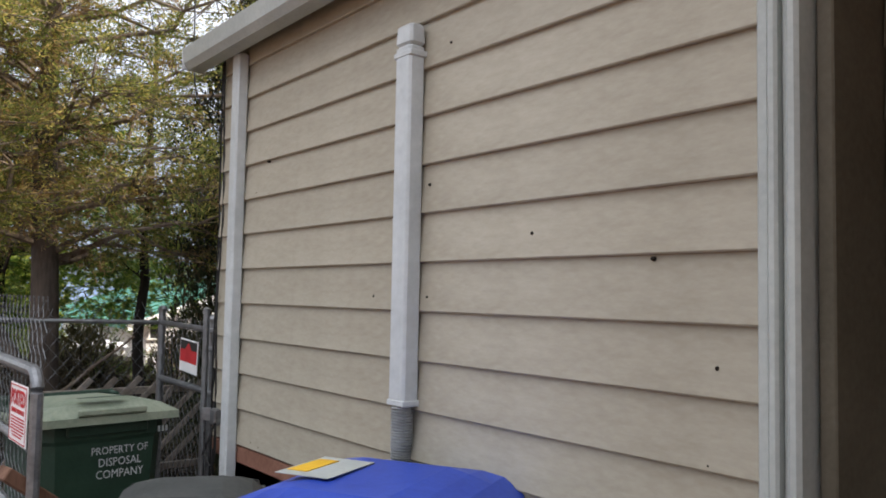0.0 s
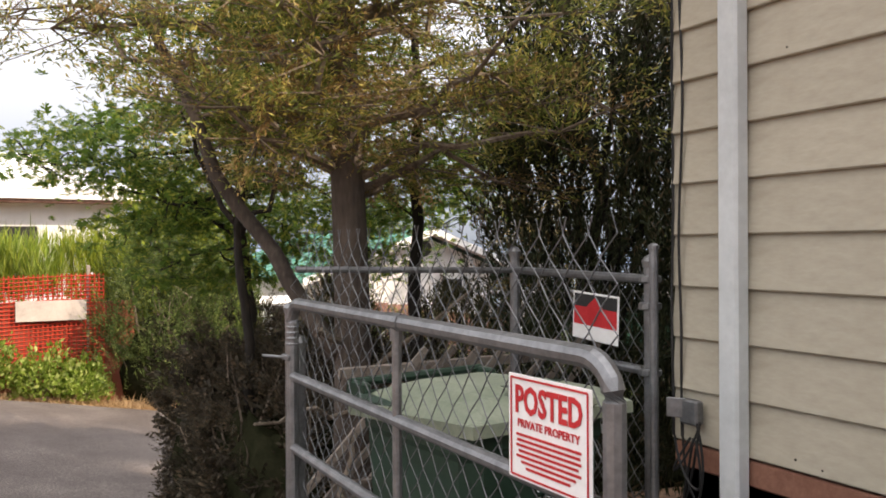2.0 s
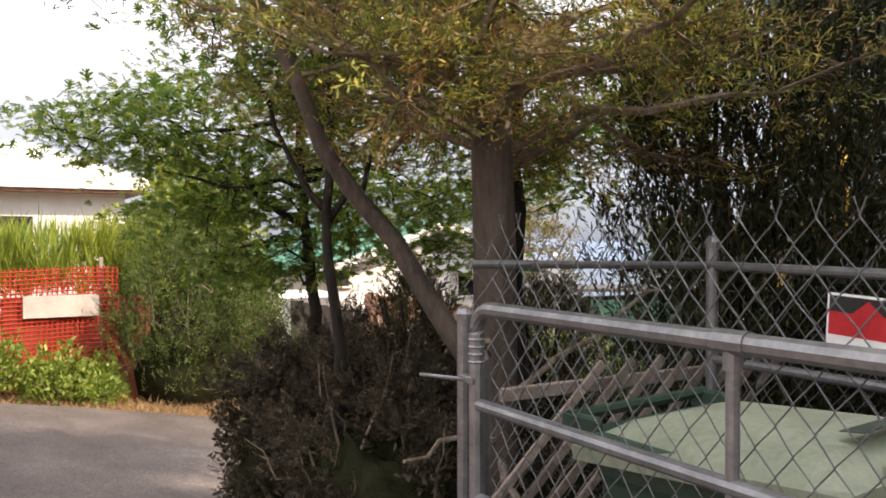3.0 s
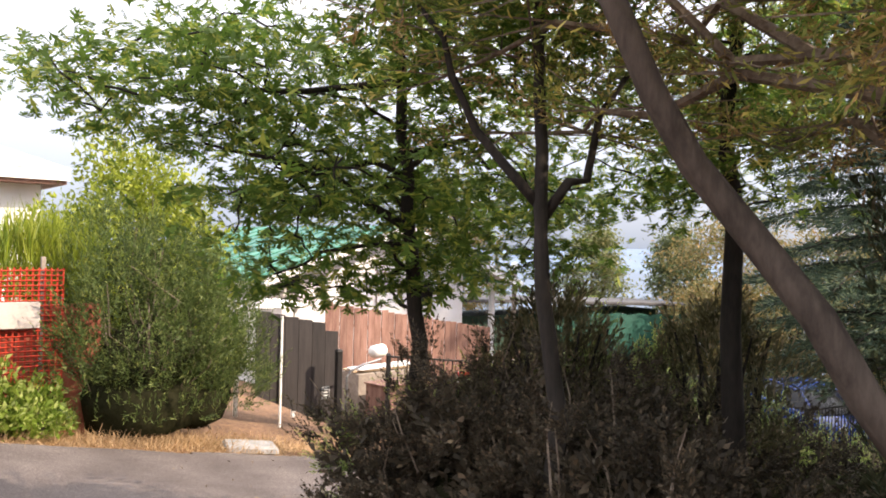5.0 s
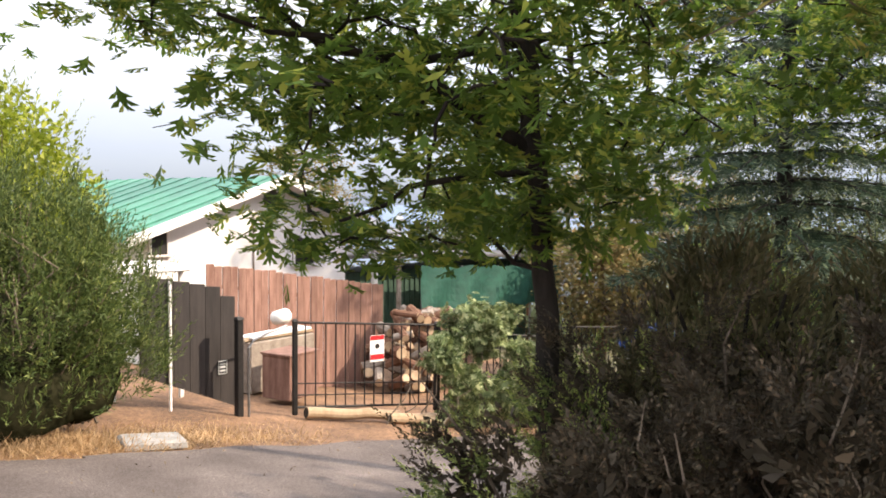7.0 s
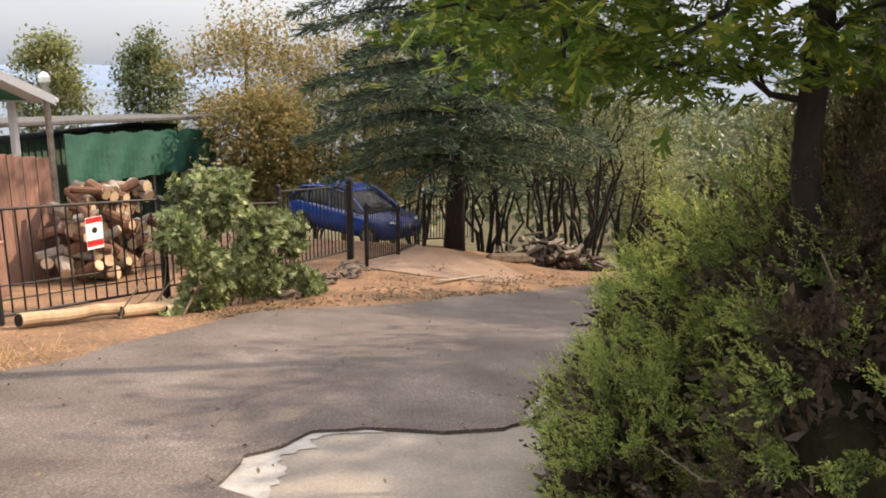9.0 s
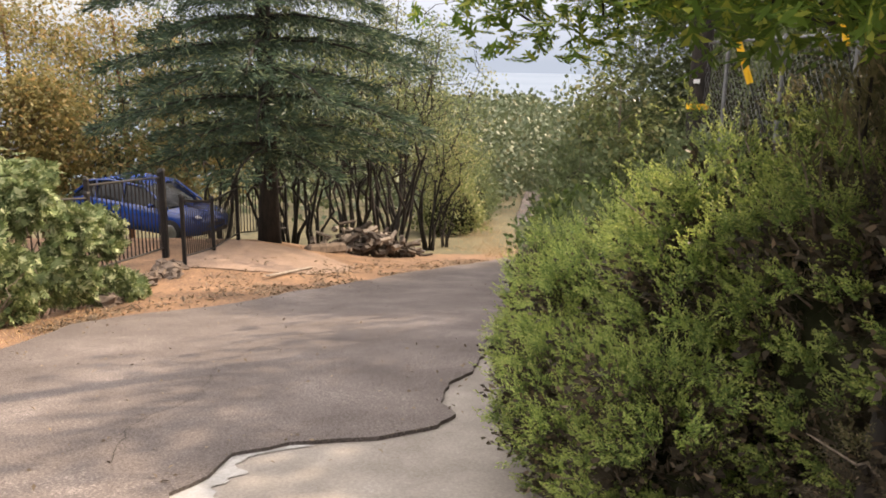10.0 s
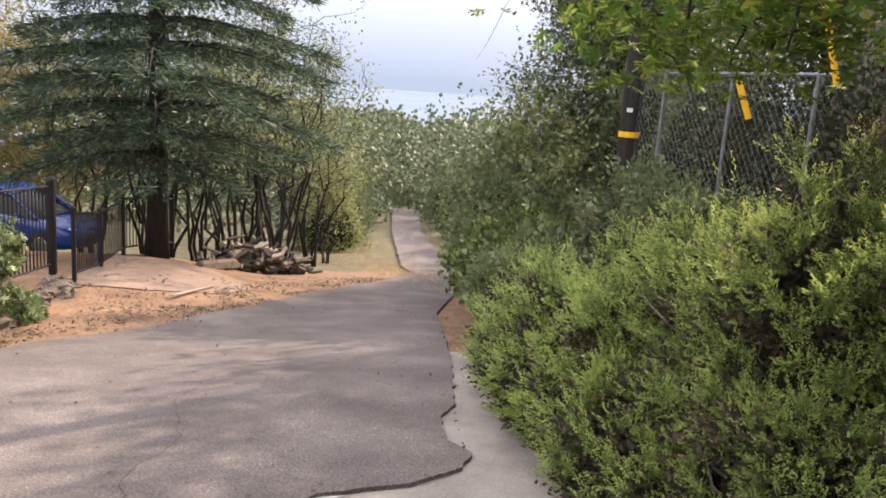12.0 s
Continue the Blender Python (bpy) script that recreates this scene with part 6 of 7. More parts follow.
def picket(a, b, za, zb, ha, hb, gap=0.125, name="iron_fence", label="", rails=(0.08, 0.94), group="", mid=()):
    """Black iron fence between two plan points; za, zb: feet, ha, hb: heights."""
    a, b = np.array(a), np.array(b)
    L = float(np.linalg.norm(b - a))
    ang = math.degrees(math.atan2(b[1] - a[1], b[0] - a[0]))
    o = thing(name, (a[0], a[1], za), label, "gate" if "gate" in name else "fence", group)
    at = lambda t: (a + (b - a) * t, za + (zb - za) * t, ha + (hb - ha) * t)
    for t in (0.0, 1.0):
        p, z, h = at(t)
        part("post", join(box((p[0], p[1], z + h / 2 - 0.03), (0.06, 0.06, h + 0.06), ang, 1, 0.006), box((p[0], p[1], z + h + 0.015), (0.07, 0.07, 0.03), ang, 0.5)), "black_iron", o)
    for q in (*rails, *mid):
        (p0, z0, h0), (p1, z1, h1) = at(0), at(1)
        part("rail", tube([(p0[0], p0[1], z0 + h0 * q), (p1[0], p1[1], z1 + h1 * q)], 0.017 if q in rails else 0.009, 6), "black_iron", o)
    n = max(2, int(L / gap))
    for k in range(1, n):
        p, z, h = at(k / n)
        part("bar", tube([(p[0], p[1], z + h * rails[0]), (p[0], p[1], z + h * rails[-1])], 0.0105, 5), "black_iron", o)
    return o


single("iron_post", join(box((4.68, 14.30, -0.57), (0.085, 0.085, 1.22), 0, 1, 0.008), box((4.68, 14.30, 0.05), (0.10, 0.10, 0.03), 0, 0.6)), "black_iron", "square black iron gate post", "post")
single("pipe_frame", tube([(4.80, 14.27, -1.2), (4.80, 14.27, -0.32), (4.86, 14.26, -0.24), (5.05, 14.22, -0.16), (5.32, 14.2, -0.10)], 0.017, 8), "galv", "bent grey pipe beside the gate post", "pipe")
picket((5.43, 14.18), (7.50, 13.63), -1.19, -1.42, 1.14, 1.18, 0.135, "iron_gate", "black iron driveway gate standing closed behind logs", (0.03, 0.985), "iron gates", (0.17, 0.30))
gs = thing("gate_sign", (6.55, 13.86, -0.5), "white sign with red bands wired to the iron gate", "sign")
GS = pose(6.56, 13.855, -0.50, 0, 0, -14.9) @ pose(0, 0, 0, 90, 0, 0)
part("sheet", rotate(box((0, 0, 0), (0.22, 0.36, 0.003), 0, 1, 0.001), GS), "white", gs)
part("red_band", rotate(box((0, 0.145, 0.003), (0.21, 0.06, 0.001)), GS), "red", gs)
part("red_band", rotate(box((0, -0.115, 0.003), (0.21, 0.07, 0.001)), GS), "red", gs)
part("dark_mark", rotate(lathe([(0.035, 0), (0.035, 0.001)], (0, 0.03, 0.003), 12), GS), "black", gs)
picket((7.52, 13.62), (9.9, 13.2), -1.45, -1.75, 1.18, 1.15, 0.13, "iron_fence", "black iron fence overgrown with vine", group="iron fences")
picket((9.92, 13.2), (12.30, 12.98), -1.76, -2.02, 1.34, 1.37, 0.13, "iron_fence", "black iron fence beside the blue car", group="iron fences")
single("iron_post", join(box((12.33, 12.96, -1.35), (0.10, 0.10, 1.45), 0, 1, 0.008), box((12.33, 12.96, -0.61), (0.12, 0.12, 0.04), 0, 0.6)), "black_iron", "thick black iron corner post", "post")
picket((12.40, 12.68), (14.40, 12.68), -2.16, -2.48, 1.10, 1.06, 0.12, "iron_gate", "black iron gate leaf in front of the blue car", group="iron gates")
picket((14.45, 12.70), (16.25, 12.62), -2.49, -2.60, 1.06, 1.14, 0.12, "iron_gate", "black iron gate leaf beside the redwood", group="iron gates")
picket((16.30, 12.62), (18.3, 11.9), -2.60, -2.9, 1.16, 1.16, 0.12, "iron_fence", "black iron fence behind the redwood trunk", group="iron fences")


def log(a, b, r0, r1, bark_m, label, group="logs by the gate"):
    o = thing("log", a, label, "log", group)
    pts = limb(a, b, 0, 7, 0.01)
    part("stem", tube(pts, np.linspace(r0, r1, 7), 12), bark_m, o, smooth=False)
    for p, r, d in ((pts[0], r0, pts[0] - pts[1]), (pts[-1], r1, pts[-1] - pts[-2])):
        d = d / np.linalg.norm(d)
        part("cut_end", tube([p + d * 0.001, p + d * 0.004], [r * 0.86, r * 0.86], 12), "bark_dark", o, "dark cut end")
    return o


log((5.45, 13.98, -1.19), (6.75, 13.62, -1.40), 0.075, 0.065, "cut_wood", "long barkless log lying in front of the iron gate")
log((6.55, 13.60, -1.40), (7.70, 13.22, -1.58), 0.07, 0.085, "cut_wood", "pale barkless log lying in front of the iron gate")
log((7.05, 13.36, -1.50), (7.35, 13.28, -1.54), 0.06, 0.06, "cut_wood", "short log stub beside the longer logs")


def ivy(seed):
    g = np.random.default_rng(seed)
    o = thing("vine", (9.0, 13.2, -1.7), "leafy green vine sprawling over the iron fence", "vine")
    n = 6200
    x = g.uniform(6.95, 9.9, n)
    top = np.interp(x, [6.9, 7.4, 8.1, 8.8, 9.5, 9.9], [-0.75, 0.05, 0.18, -0.20, -0.80, -1.5])
    bot = ground_z(x, 13.0) + 0.03
    t = g.uniform(0, 1, n) ** 0.8
    z = bot + (top - bot) * t + g.normal(size=n) * 0.05
    lum = np.array([noise.noise((a * 1.5, c * 1.8, 2.0)) for a, c in zip(x, z)])
    keep = (lum > -0.12)
    y = 13.62 - (x - 7.5) * 0.17 - 0.30 - 0.45 * lum * (1 - 0.3 * t) - 0.18 * np.sin(t * 3.1) + g.normal(size=n) * 0.07
    P = np.stack([x, y, z], 1)[keep]
    part("foliage", quads_mesh("foliage", lobed(leaves(P, 0.115, 0.95, np.array([0, -0.45, -0.75]), 0.45, 0.0, g)), "ivy"), None, o)
    for k in range(26):
        i = g.integers(len(P))
        part("stem", tube(limb((P[i][0] + g.normal() * 0.3, P[i][1] + 0.2, gz(P[i][0], 13.2)), P[i], 0.1, 7, 0.05, g), np.linspace(0.012, 0.004, 7), 5), "twig", o)


ivy(401)
# stones along the foot of the fence
for i in range(34):
    g_ = np.random.default_rng(500 + i)
    x, s = 9.2 + i * 0.095 + g_.normal() * 0.06, g_.uniform(0.07, 0.17)
    y = 12.78 + g_.normal() * 0.10
    vs_, fs_ = lathe([(0.35, -0.4), (0.9, -0.2), (1.0, 0.1), (0.7, 0.45), (0.1, 0.55)], (0, 0, 0), 7)
    vs_ = [tuple(np.array(v) * s * (1 + 0.35 * g_.normal()) * 1.0) for v in vs_]
    single("rock", rotate((vs_, fs_), pose(x, y, gz(x, y) + s * 0.25, g_.uniform(-25, 25), g_.uniform(-25, 25), g_.uniform(0, 360))), "rubble", "brown rock along the foot of the fence", "rock", "rocks along the fence")

# ---- firewood yard behind the gate ----
for i in range(150):
    g_ = np.random.default_rng(700 + i)
    lvl = i // 30
    x, y = 10.15 + g_.uniform(-1.25 + 0.16 * lvl, 1.3 - 0.16 * lvl), 16.4 + g_.uniform(-0.55 + 0.07 * lvl, 0.45)
    r, L = g_.uniform(0.06, 0.12), g_.uniform(0.30, 0.48)
    z = gz(x, y) + 0.12 + lvl * 0.29 + g_.uniform(0, 0.18)
    m_ = pose(x, y, z, 90 + g_.uniform(-30, 30), g_.uniform(-30, 30), g_.uniform(-60, 60))
    o = thing("firewood_log", (x, y, z), "split firewood log on the pile", "firewood", "firewood pile")
    part("stem", rotate(lathe([(r, -L / 2), (r * 1.02, 0), (r, L / 2)], (0, 0, 0), 8), m_), "bark_red" if i % 3 else "weathered", o)
    part("cut_end", rotate(lathe([(r * 0.9, 0), (r * 0.9, 0.006)], (0, 0, L / 2), 8), m_), "cut_wood", o)
    part("cut_end", rotate(lathe([(r * 0.9, 0), (r * 0.9, 0.006)], (0, 0, -L / 2 - 0.006), 8), m_), "cut_wood", o)
single("wooden_crate", join(box((6.15, 15.2, -0.98), (0.62, 0.5, 0.62), 12, 1, 0.01), box((6.15, 15.2, -0.66), (0.66, 0.54, 0.03), 12, 1, 0.005)), "fence_wood", "orange-brown wooden crate in the yard", "crate")
st_ = thing("lumber_stack", (6.6, 16.2, -0.6), "stack of pale lumber on a dark base", "lumber")
part("base", box((6.55, 16.2, -0.98), (1.3, 0.6, 0.75), 6, 1, 0.01), "weathered", st_)
for i in range(7):
    part("board", box((6.55 + 0.05 * (i % 3), 16.0 + 0.1 * (i % 4), -0.57 + 0.035 * (i // 4)), (1.35 - 0.1 * (i % 3), 0.09, 0.03), 4 + i, 1, 0.003), "white_wall" if i > 3 else "cut_wood", st_)
single("tarp_roll", rotate(lathe([(0.02, -0.14), (0.09, -0.12), (0.1, 0.1), (0.03, 0.14)], (0, 0, 0), 10), pose(5.42, 14.45, -0.02, 0, 90, 20)), "white", "white rolled cloth hanging by the gate", "cloth", smooth=True)
yard = thing("board_fence", (8, 17, -1.5), "weathered red-brown board fence in front of the white house", "fence")
for i in range(26):
    x = 6.0 + i * 0.147
    zt = 0.44 - 0.155 * (x - 6.3) + 0.04 * noise.noise((x * 3, 0, 0))
    zb = gz(x, 17.0)
    part("board", box((x, 17.0 + 0.012 * (i % 2), (zt + zb) / 2), (0.14, 0.022, zt - zb), 0, 1, 0.004), "fence_wood", yard)
for z in (0.1, -0.9):
    part("rail", tube([(6.0, 17.04, z + 0.05), (9.75, 17.04, z - 0.55)], 0.03, 4), "fence_wood", yard)

# ---- white house with the green roof ----
wh = thing("white_house", (8.84, 22, -2), "white gabled house with a green metal roof", "house")
FY, BY, AX = 19.3, 27.5, 8.84
eL, eR, zA, zE = 5.55, 12.15, 1.95, 0.72
gz0 = -2.4
part("wall", ([(6.2, FY, gz0), (10.82, FY, gz0), (10.82, FY, 1.05), (AX, FY, 1.80), (6.2, FY, 0.98), (6.2, BY, gz0), (10.82, BY, gz0), (10.82, BY, 1.05), (AX, BY, 1.80), (6.2, BY, 0.98)],
              [(0, 1, 2, 3, 4), (9, 8, 7, 6, 5), (1, 6, 7, 2), (5, 0, 4, 9)]), "white_wall", wh)
for sx, ex, ez in ((-1, eL, 0.80), (1, eR, zE)):
    part("roof", ([(AX, FY - 0.55, zA + 0.03), (ex, FY - 0.55, ez + 0.03), (ex, BY + 0.4, ez + 0.03), (AX, BY + 0.4, zA + 0.03), (AX, FY - 0.55, zA - 0.05), (ex, FY - 0.55, ez - 0.05), (ex, BY + 0.4, ez - 0.05), (AX, BY + 0.4, zA - 0.05)],
                  [(0, 1, 2, 3), (7, 6, 5, 4), (0, 4, 5, 1), (1, 5, 6, 2), (2, 6, 7, 3)]), "green_roof", wh, "green standing-seam metal roof")
    for k in range(14):
        t = (k + 0.5) / 14
        y = FY - 0.5 + t * (BY - FY + 0.8)
        part("seam", tube([(AX + 0.02 * sx, y, zA + 0.045), (ex, y, ez + 0.045)], 0.012, 4), "green_roof", wh)
    part("fascia", ([(AX, FY - 0.58, zA + 0.05), (ex, FY - 0.58, ez + 0.05), (ex, FY - 0.58, ez - 0.12), (AX, FY - 0.58, zA - 0.12), (AX, FY - 0.55, zA + 0.05), (ex, FY - 0.55, ez + 0.05), (ex, FY - 0.55, ez - 0.12), (AX, FY - 0.55, zA - 0.12)],
                    [(0, 1, 2, 3), (7, 6, 5, 4), (0, 4, 5, 1), (3, 2, 6, 7), (1, 5, 6, 2)]), "white", wh)
    part("soffit", ([(AX, FY - 0.55, zA - 0.06), (ex, FY - 0.55, ez - 0.06), (ex, FY, ez - 0.06), (AX, FY, zA - 0.06)], [(0, 1, 2, 3)]), "white_wall", wh)
part("eave_gutter", box((eR + 0.03, 23.2, zE - 0.03), (0.10, 9.0, 0.10), 0, 1, 0.02), "white", wh)
part("gable_vent", rotate(lathe([(0.20, 0), (0.20, 0.03), (0.16, 0.035), (0.16, 0.02)], (0, 0, 0), 16), pose(8.86, FY - 0.002, 1.50, 90, 0, 0)), "grey_plastic", wh, "round dark gable vent")


def window(parent, x0, x1, z0, z1, y):
    w = part("window", box(((x0 + x1) / 2, y - 0.005, (z0 + z1) / 2), (x1 - x0, 0.03, z1 - z0)), "black", parent, "dark window")
    for bx in ((x0, x0 + 0.05), (x1 - 0.05, x1)):
        part("window_frame", box(((bx[0] + bx[1]) / 2, y - 0.03, (z0 + z1) / 2), (0.05, 0.03, z1 - z0 + 0.05), 0, 1, 0.006), "white", w)
    part("window_sill", box(((x0 + x1) / 2, y - 0.05, z0 - 0.02), (x1 - x0 + 0.1, 0.09, 0.04), 0, 1, 0.006), "white", w)
    return w


window(wh, 9.38, 9.98, 0.18, 0.72, FY)
window(wh, 6.22, 6.62, 0.50, 1.02, FY)
part("awning", ([(9.30, FY - 0.02, 0.86), (9.95, FY - 0.02, 0.50), (9.95, FY - 0.3, 0.46), (9.30, FY - 0.3, 0.80), (9.30, FY - 0.02, 0.82), (9.95, FY - 0.02, 0.46), (9.95, FY - 0.3, 0.42), (9.30, FY - 0.3, 0.76)],
                [(0, 1, 2, 3), (7, 6, 5, 4), (0, 3, 7, 4), (1, 5, 6, 2), (2, 6, 7, 3)]), "black", wh, "dark slanting awning")
part("porch_post", box((11.9, FY + 0.2, -0.8), (0.12, 0.12, 2.9), 0, 1, 0.01), "white", wh)
part("conduit", tube([(8.42, FY - 0.02, -1.2), (8.42, FY - 0.02, 1.2)], 0.02, 6), "weathered", wh)
shed = thing("shed", (16, 22.5, -2.5), "low dark green shed with a flat roof", "shed")
part("wall", box((16.7, 22.4, -1.65), (8.4, 1.6, 2.6)), "shed", shed)
part("roof", rotate(box((0, 0, 0), (9.9, 2.6, 0.10), 0, 1, 0.02), pose(17.2, 22.2, -0.03, 0, 2.0, 0)), "roof", shed)
for k in range(40):
    part("rib", box((12.55 + k * 0.21, 21.58, -1.65), (0.03, 0.03, 2.55)), "shed", shed)
tp = thing("tarp_fence", (18, 20.8, -2.5), "bright green mesh tarp hung along a fence", "tarp")
tv, tf = [], []
for i, x in enumerate(np.arange(14.9, 21.9, 0.18)):
    for j in range(7):
        zt = -0.22 - 0.045 * (x - 14.9) + 0.03 * math.sin(x * 6)
        tv.append((x, 20.8 + 0.07 * math.sin(x * 4.3 + j * 0.4) * (j / 6), zt - j * 0.2))
n_ = len(tv) // 7
for i in range(n_ - 1):
    for j in range(6):
        tf.append((i * 7 + j, i * 7 + j + 1, i * 7 + 8 + j, i * 7 + 7 + j))
part("sheet", (tv, tf), "tarp", tp)
for x in np.arange(15, 22, 1.7):
    part("post", tube([(x, 20.88, -3.4), (x, 20.88, -0.2 - 0.045 * (x - 14.9))], 0.03, 6), "galv", tp)
lamp_ = thing("yard_lamp", (12.0, 18.8, -2.2), "grey wooden yard post with a white lamp", "lamp post")
part("pole", tube([(12.0, 18.8, -2.5), (12.0, 18.8, 1.0)], 0.06, 8), "weathered", lamp_)
part("lamp", lathe([(0.05, 0), (0.10, 0.03), (0.11, 0.12), (0.05, 0.2), (0.01, 0.22)], (12.0, 18.8, 1.0), 12), "white", lamp_)

# far house at the left
fh = thing("pale_house", (-2, 26, 0), "pale low house with a white roof across the road", "house")
part("wall", box((-3.2, 27.0, 1.2), (11.6, 6.0, 3.0)), "white_wall", fh)
part("soffit", box((-3.2, 26.9, 2.72), (12.4, 7.0, 0.10)), "fence_wood", fh, "brown eaves boards")
part("fascia", box((-3.2, 23.35, 2.88), (12.5, 0.06, 0.26)), "white", fh)
part("roof", ([(-9.5, 23.3, 3.0), (3.1, 23.3, 3.0), (0.6, 27.0, 4.2), (-7.0, 27.0, 4.2), (-9.5, 30.7, 3.0), (3.1, 30.7, 3.0)], [(0, 1, 2, 3), (1, 5, 2), (5, 4, 3, 2), (4, 0, 3)]), "white_wall", fh, "pale low hipped roof")
window(fh, -1.2, 0.6, 1.0, 2.1, 23.98)


# ---- blue car ----
def car(m):
    o = thing("car", m.translation, "bright blue compact hatchback parked nose-down behind the gate", "car")
    P = lambda v: rotate(v, m)
    xs = [-2.05, -1.95, -1.6, -1.0, -0.3, 0.35, 0.75, 1.25, 1.75, 2.02, 2.10]
    low = [0.45, 0.30, 0.26, 0.24, 0.23, 0.23, 0.23, 0.24, 0.26, 0.30, 0.42]
    belt = [0.80, 0.92, 0.96, 0.95, 0.93, 0.92, 0.91, 0.88, 0.80, 0.70, 0.58]
    wid = [0.66, 0.78, 0.84, 0.86, 0.87, 0.87, 0.86, 0.85, 0.81, 0.70, 0.55]
    vs, fs = [], []
    for x, a, b, w in zip(xs, low, belt, wid):
        ring = [(-w * 0.92, a), (-w, a + (b - a) * 0.35), (-w * 0.98, b - 0.06), (-w * 0.90, b), (0, b + 0.025), (w * 0.90, b), (w * 0.98, b - 0.06), (w, a + (b - a) * 0.35), (w * 0.92, a)]
        vs += [(x, y, z) for y, z in ring]
    for i in range(len(xs) - 1):
        for k in range(8):
            fs.append((i * 9 + k, i * 9 + 9 + k, i * 9 + 10 + k, i * 9 + k + 1))
        fs.append((i * 9 + 8, i * 9 + 17, i * 9 + 9, i * 9))
    fs += [tuple(range(9)), tuple(range(len(vs) - 9, len(vs)))[::-1]]
    part("body", P((vs, fs)), "car_paint", o, smooth=True)
    # roof shell and glass house
    gx = [-1.95, -1.45, -0.8, -0.1, 0.35, 1.15]
    gt = [1.02, 1.36, 1.46, 1.47, 1.40, 0.93]
    gw = [0.62, 0.60, 0.60, 0.60, 0.59, 0.66]
    vs, fs = [], []
    for x, z, w in zip(gx, gt, gw):
        vs += [(x, -0.80, 0.90), (x, -w - 0.04, z - 0.07), (x, -w + 0.06, z), (x, w - 0.06, z), (x, w + 0.04, z - 0.07), (x, 0.80, 0.90)]
    for i in range(len(gx) - 1):
        for k in range(5):
            fs.append((i * 6 + k, i * 6 + 6 + k, i * 6 + 7 + k, i * 6 + k + 1))
    part("glass", P((vs, fs)), "car_glass", o, "dark tinted windows", smooth=True)
    roofv = [(x, s * (w - 0.02), z + 0.012) for x, z, w in zip(gx[1:5], gt[1:5], gw[1:5]) for s in (-1, 1)]
    part("roof", P((roofv, [(2 * i, 2 * i + 2, 2 * i + 3, 2 * i + 1) for i in range(3)])), "car_paint", o, smooth=True)
    for s in (-1, 1):
        part("pillar", P(tube([(1.12, s * 0.74, 0.92), (0.35, s * 0.645, 1.39), (-0.8, s * 0.645, 1.45), (-1.45, s * 0.65, 1.36), (-1.9, s * 0.76, 0.98)], 0.034, 6)), "car_paint", o)
        for x in (-0.25, -1.15):
            part("pillar", P(tube([(x, s * 0.81, 0.90), (x - 0.05, s * 0.65, 1.43)], 0.03, 5)), "car_paint", o)
        part("mirror", P(box((0.75, s * 0.93, 0.98), (0.14, 0.16, 0.11), 0, 0.9, 0.03)), "car_paint", o)
        part("headlight", P(rotate(lathe([(0.02, -0.05), (0.13, -0.02), (0.15, 0.02), (0.05, 0.05)], (0, 0, 0), 12), pose(1.93, s * 0.55, 0.66, 0, 70, s * 22))), "lamp_glass", o, "clear headlight", smooth=True)
        part("door_line", P(box((-0.27, s * 0.866, 0.6), (0.012, 0.01, 0.56))), "black", o)
        part("door_handle", P(box((-0.42, s * 0.875, 0.80), (0.16, 0.02, 0.03), 0, 1, 0.006)), "car_paint", o)
        for x in (1.30, -1.25):
            wh_ = part("wheel", P(rotate(lathe([(0.22, -0.09), (0.31, -0.085), (0.325, -0.04), (0.325, 0.04), (0.31, 0.085), (0.22, 0.09)], (0, 0, 0), 22), pose(x, s * 0.80, 0.325, 90, 0, 0))), "tyre", o, smooth=True)
            spk = [rotate(box((0.11, 0, 0), (0.20, 0.05, 0.02)), pose(0, 0, 0, 0, 0, k * 72)) for k in range(5)]
            part("rim", P(rotate(join(lathe([(0.19, -0.01), (0.215, 0.0), (0.215, 0.02), (0.19, 0.02)], (0, 0, 0), 18), lathe([(0.05, 0), (0.04, 0.025)], (0, 0, 0), 10), *spk), pose(x, s * 0.885, 0.325, 90 * s, 0, 0))), "rim", wh_)
    part("grille", P(box((2.08, 0, 0.52), (0.04, 0.8, 0.12), 0, 1, 0.01)), "black", o)
    part("bumper_vent", P(box((2.06, 0, 0.34), (0.05, 1.1, 0.09), 0, 1, 0.01)), "black", o)
    part("badge", P(rotate(lathe([(0.05, 0), (0.04, 0.01)], (0, 0, 0), 12), pose(2.10, 0, 0.62, 0, 80, 0))), "rim", o)
    return o


car(pose(19.63, 15.55, -3.22, 0, 3.0, -112) @ Matrix.Scale(0.93, 4))

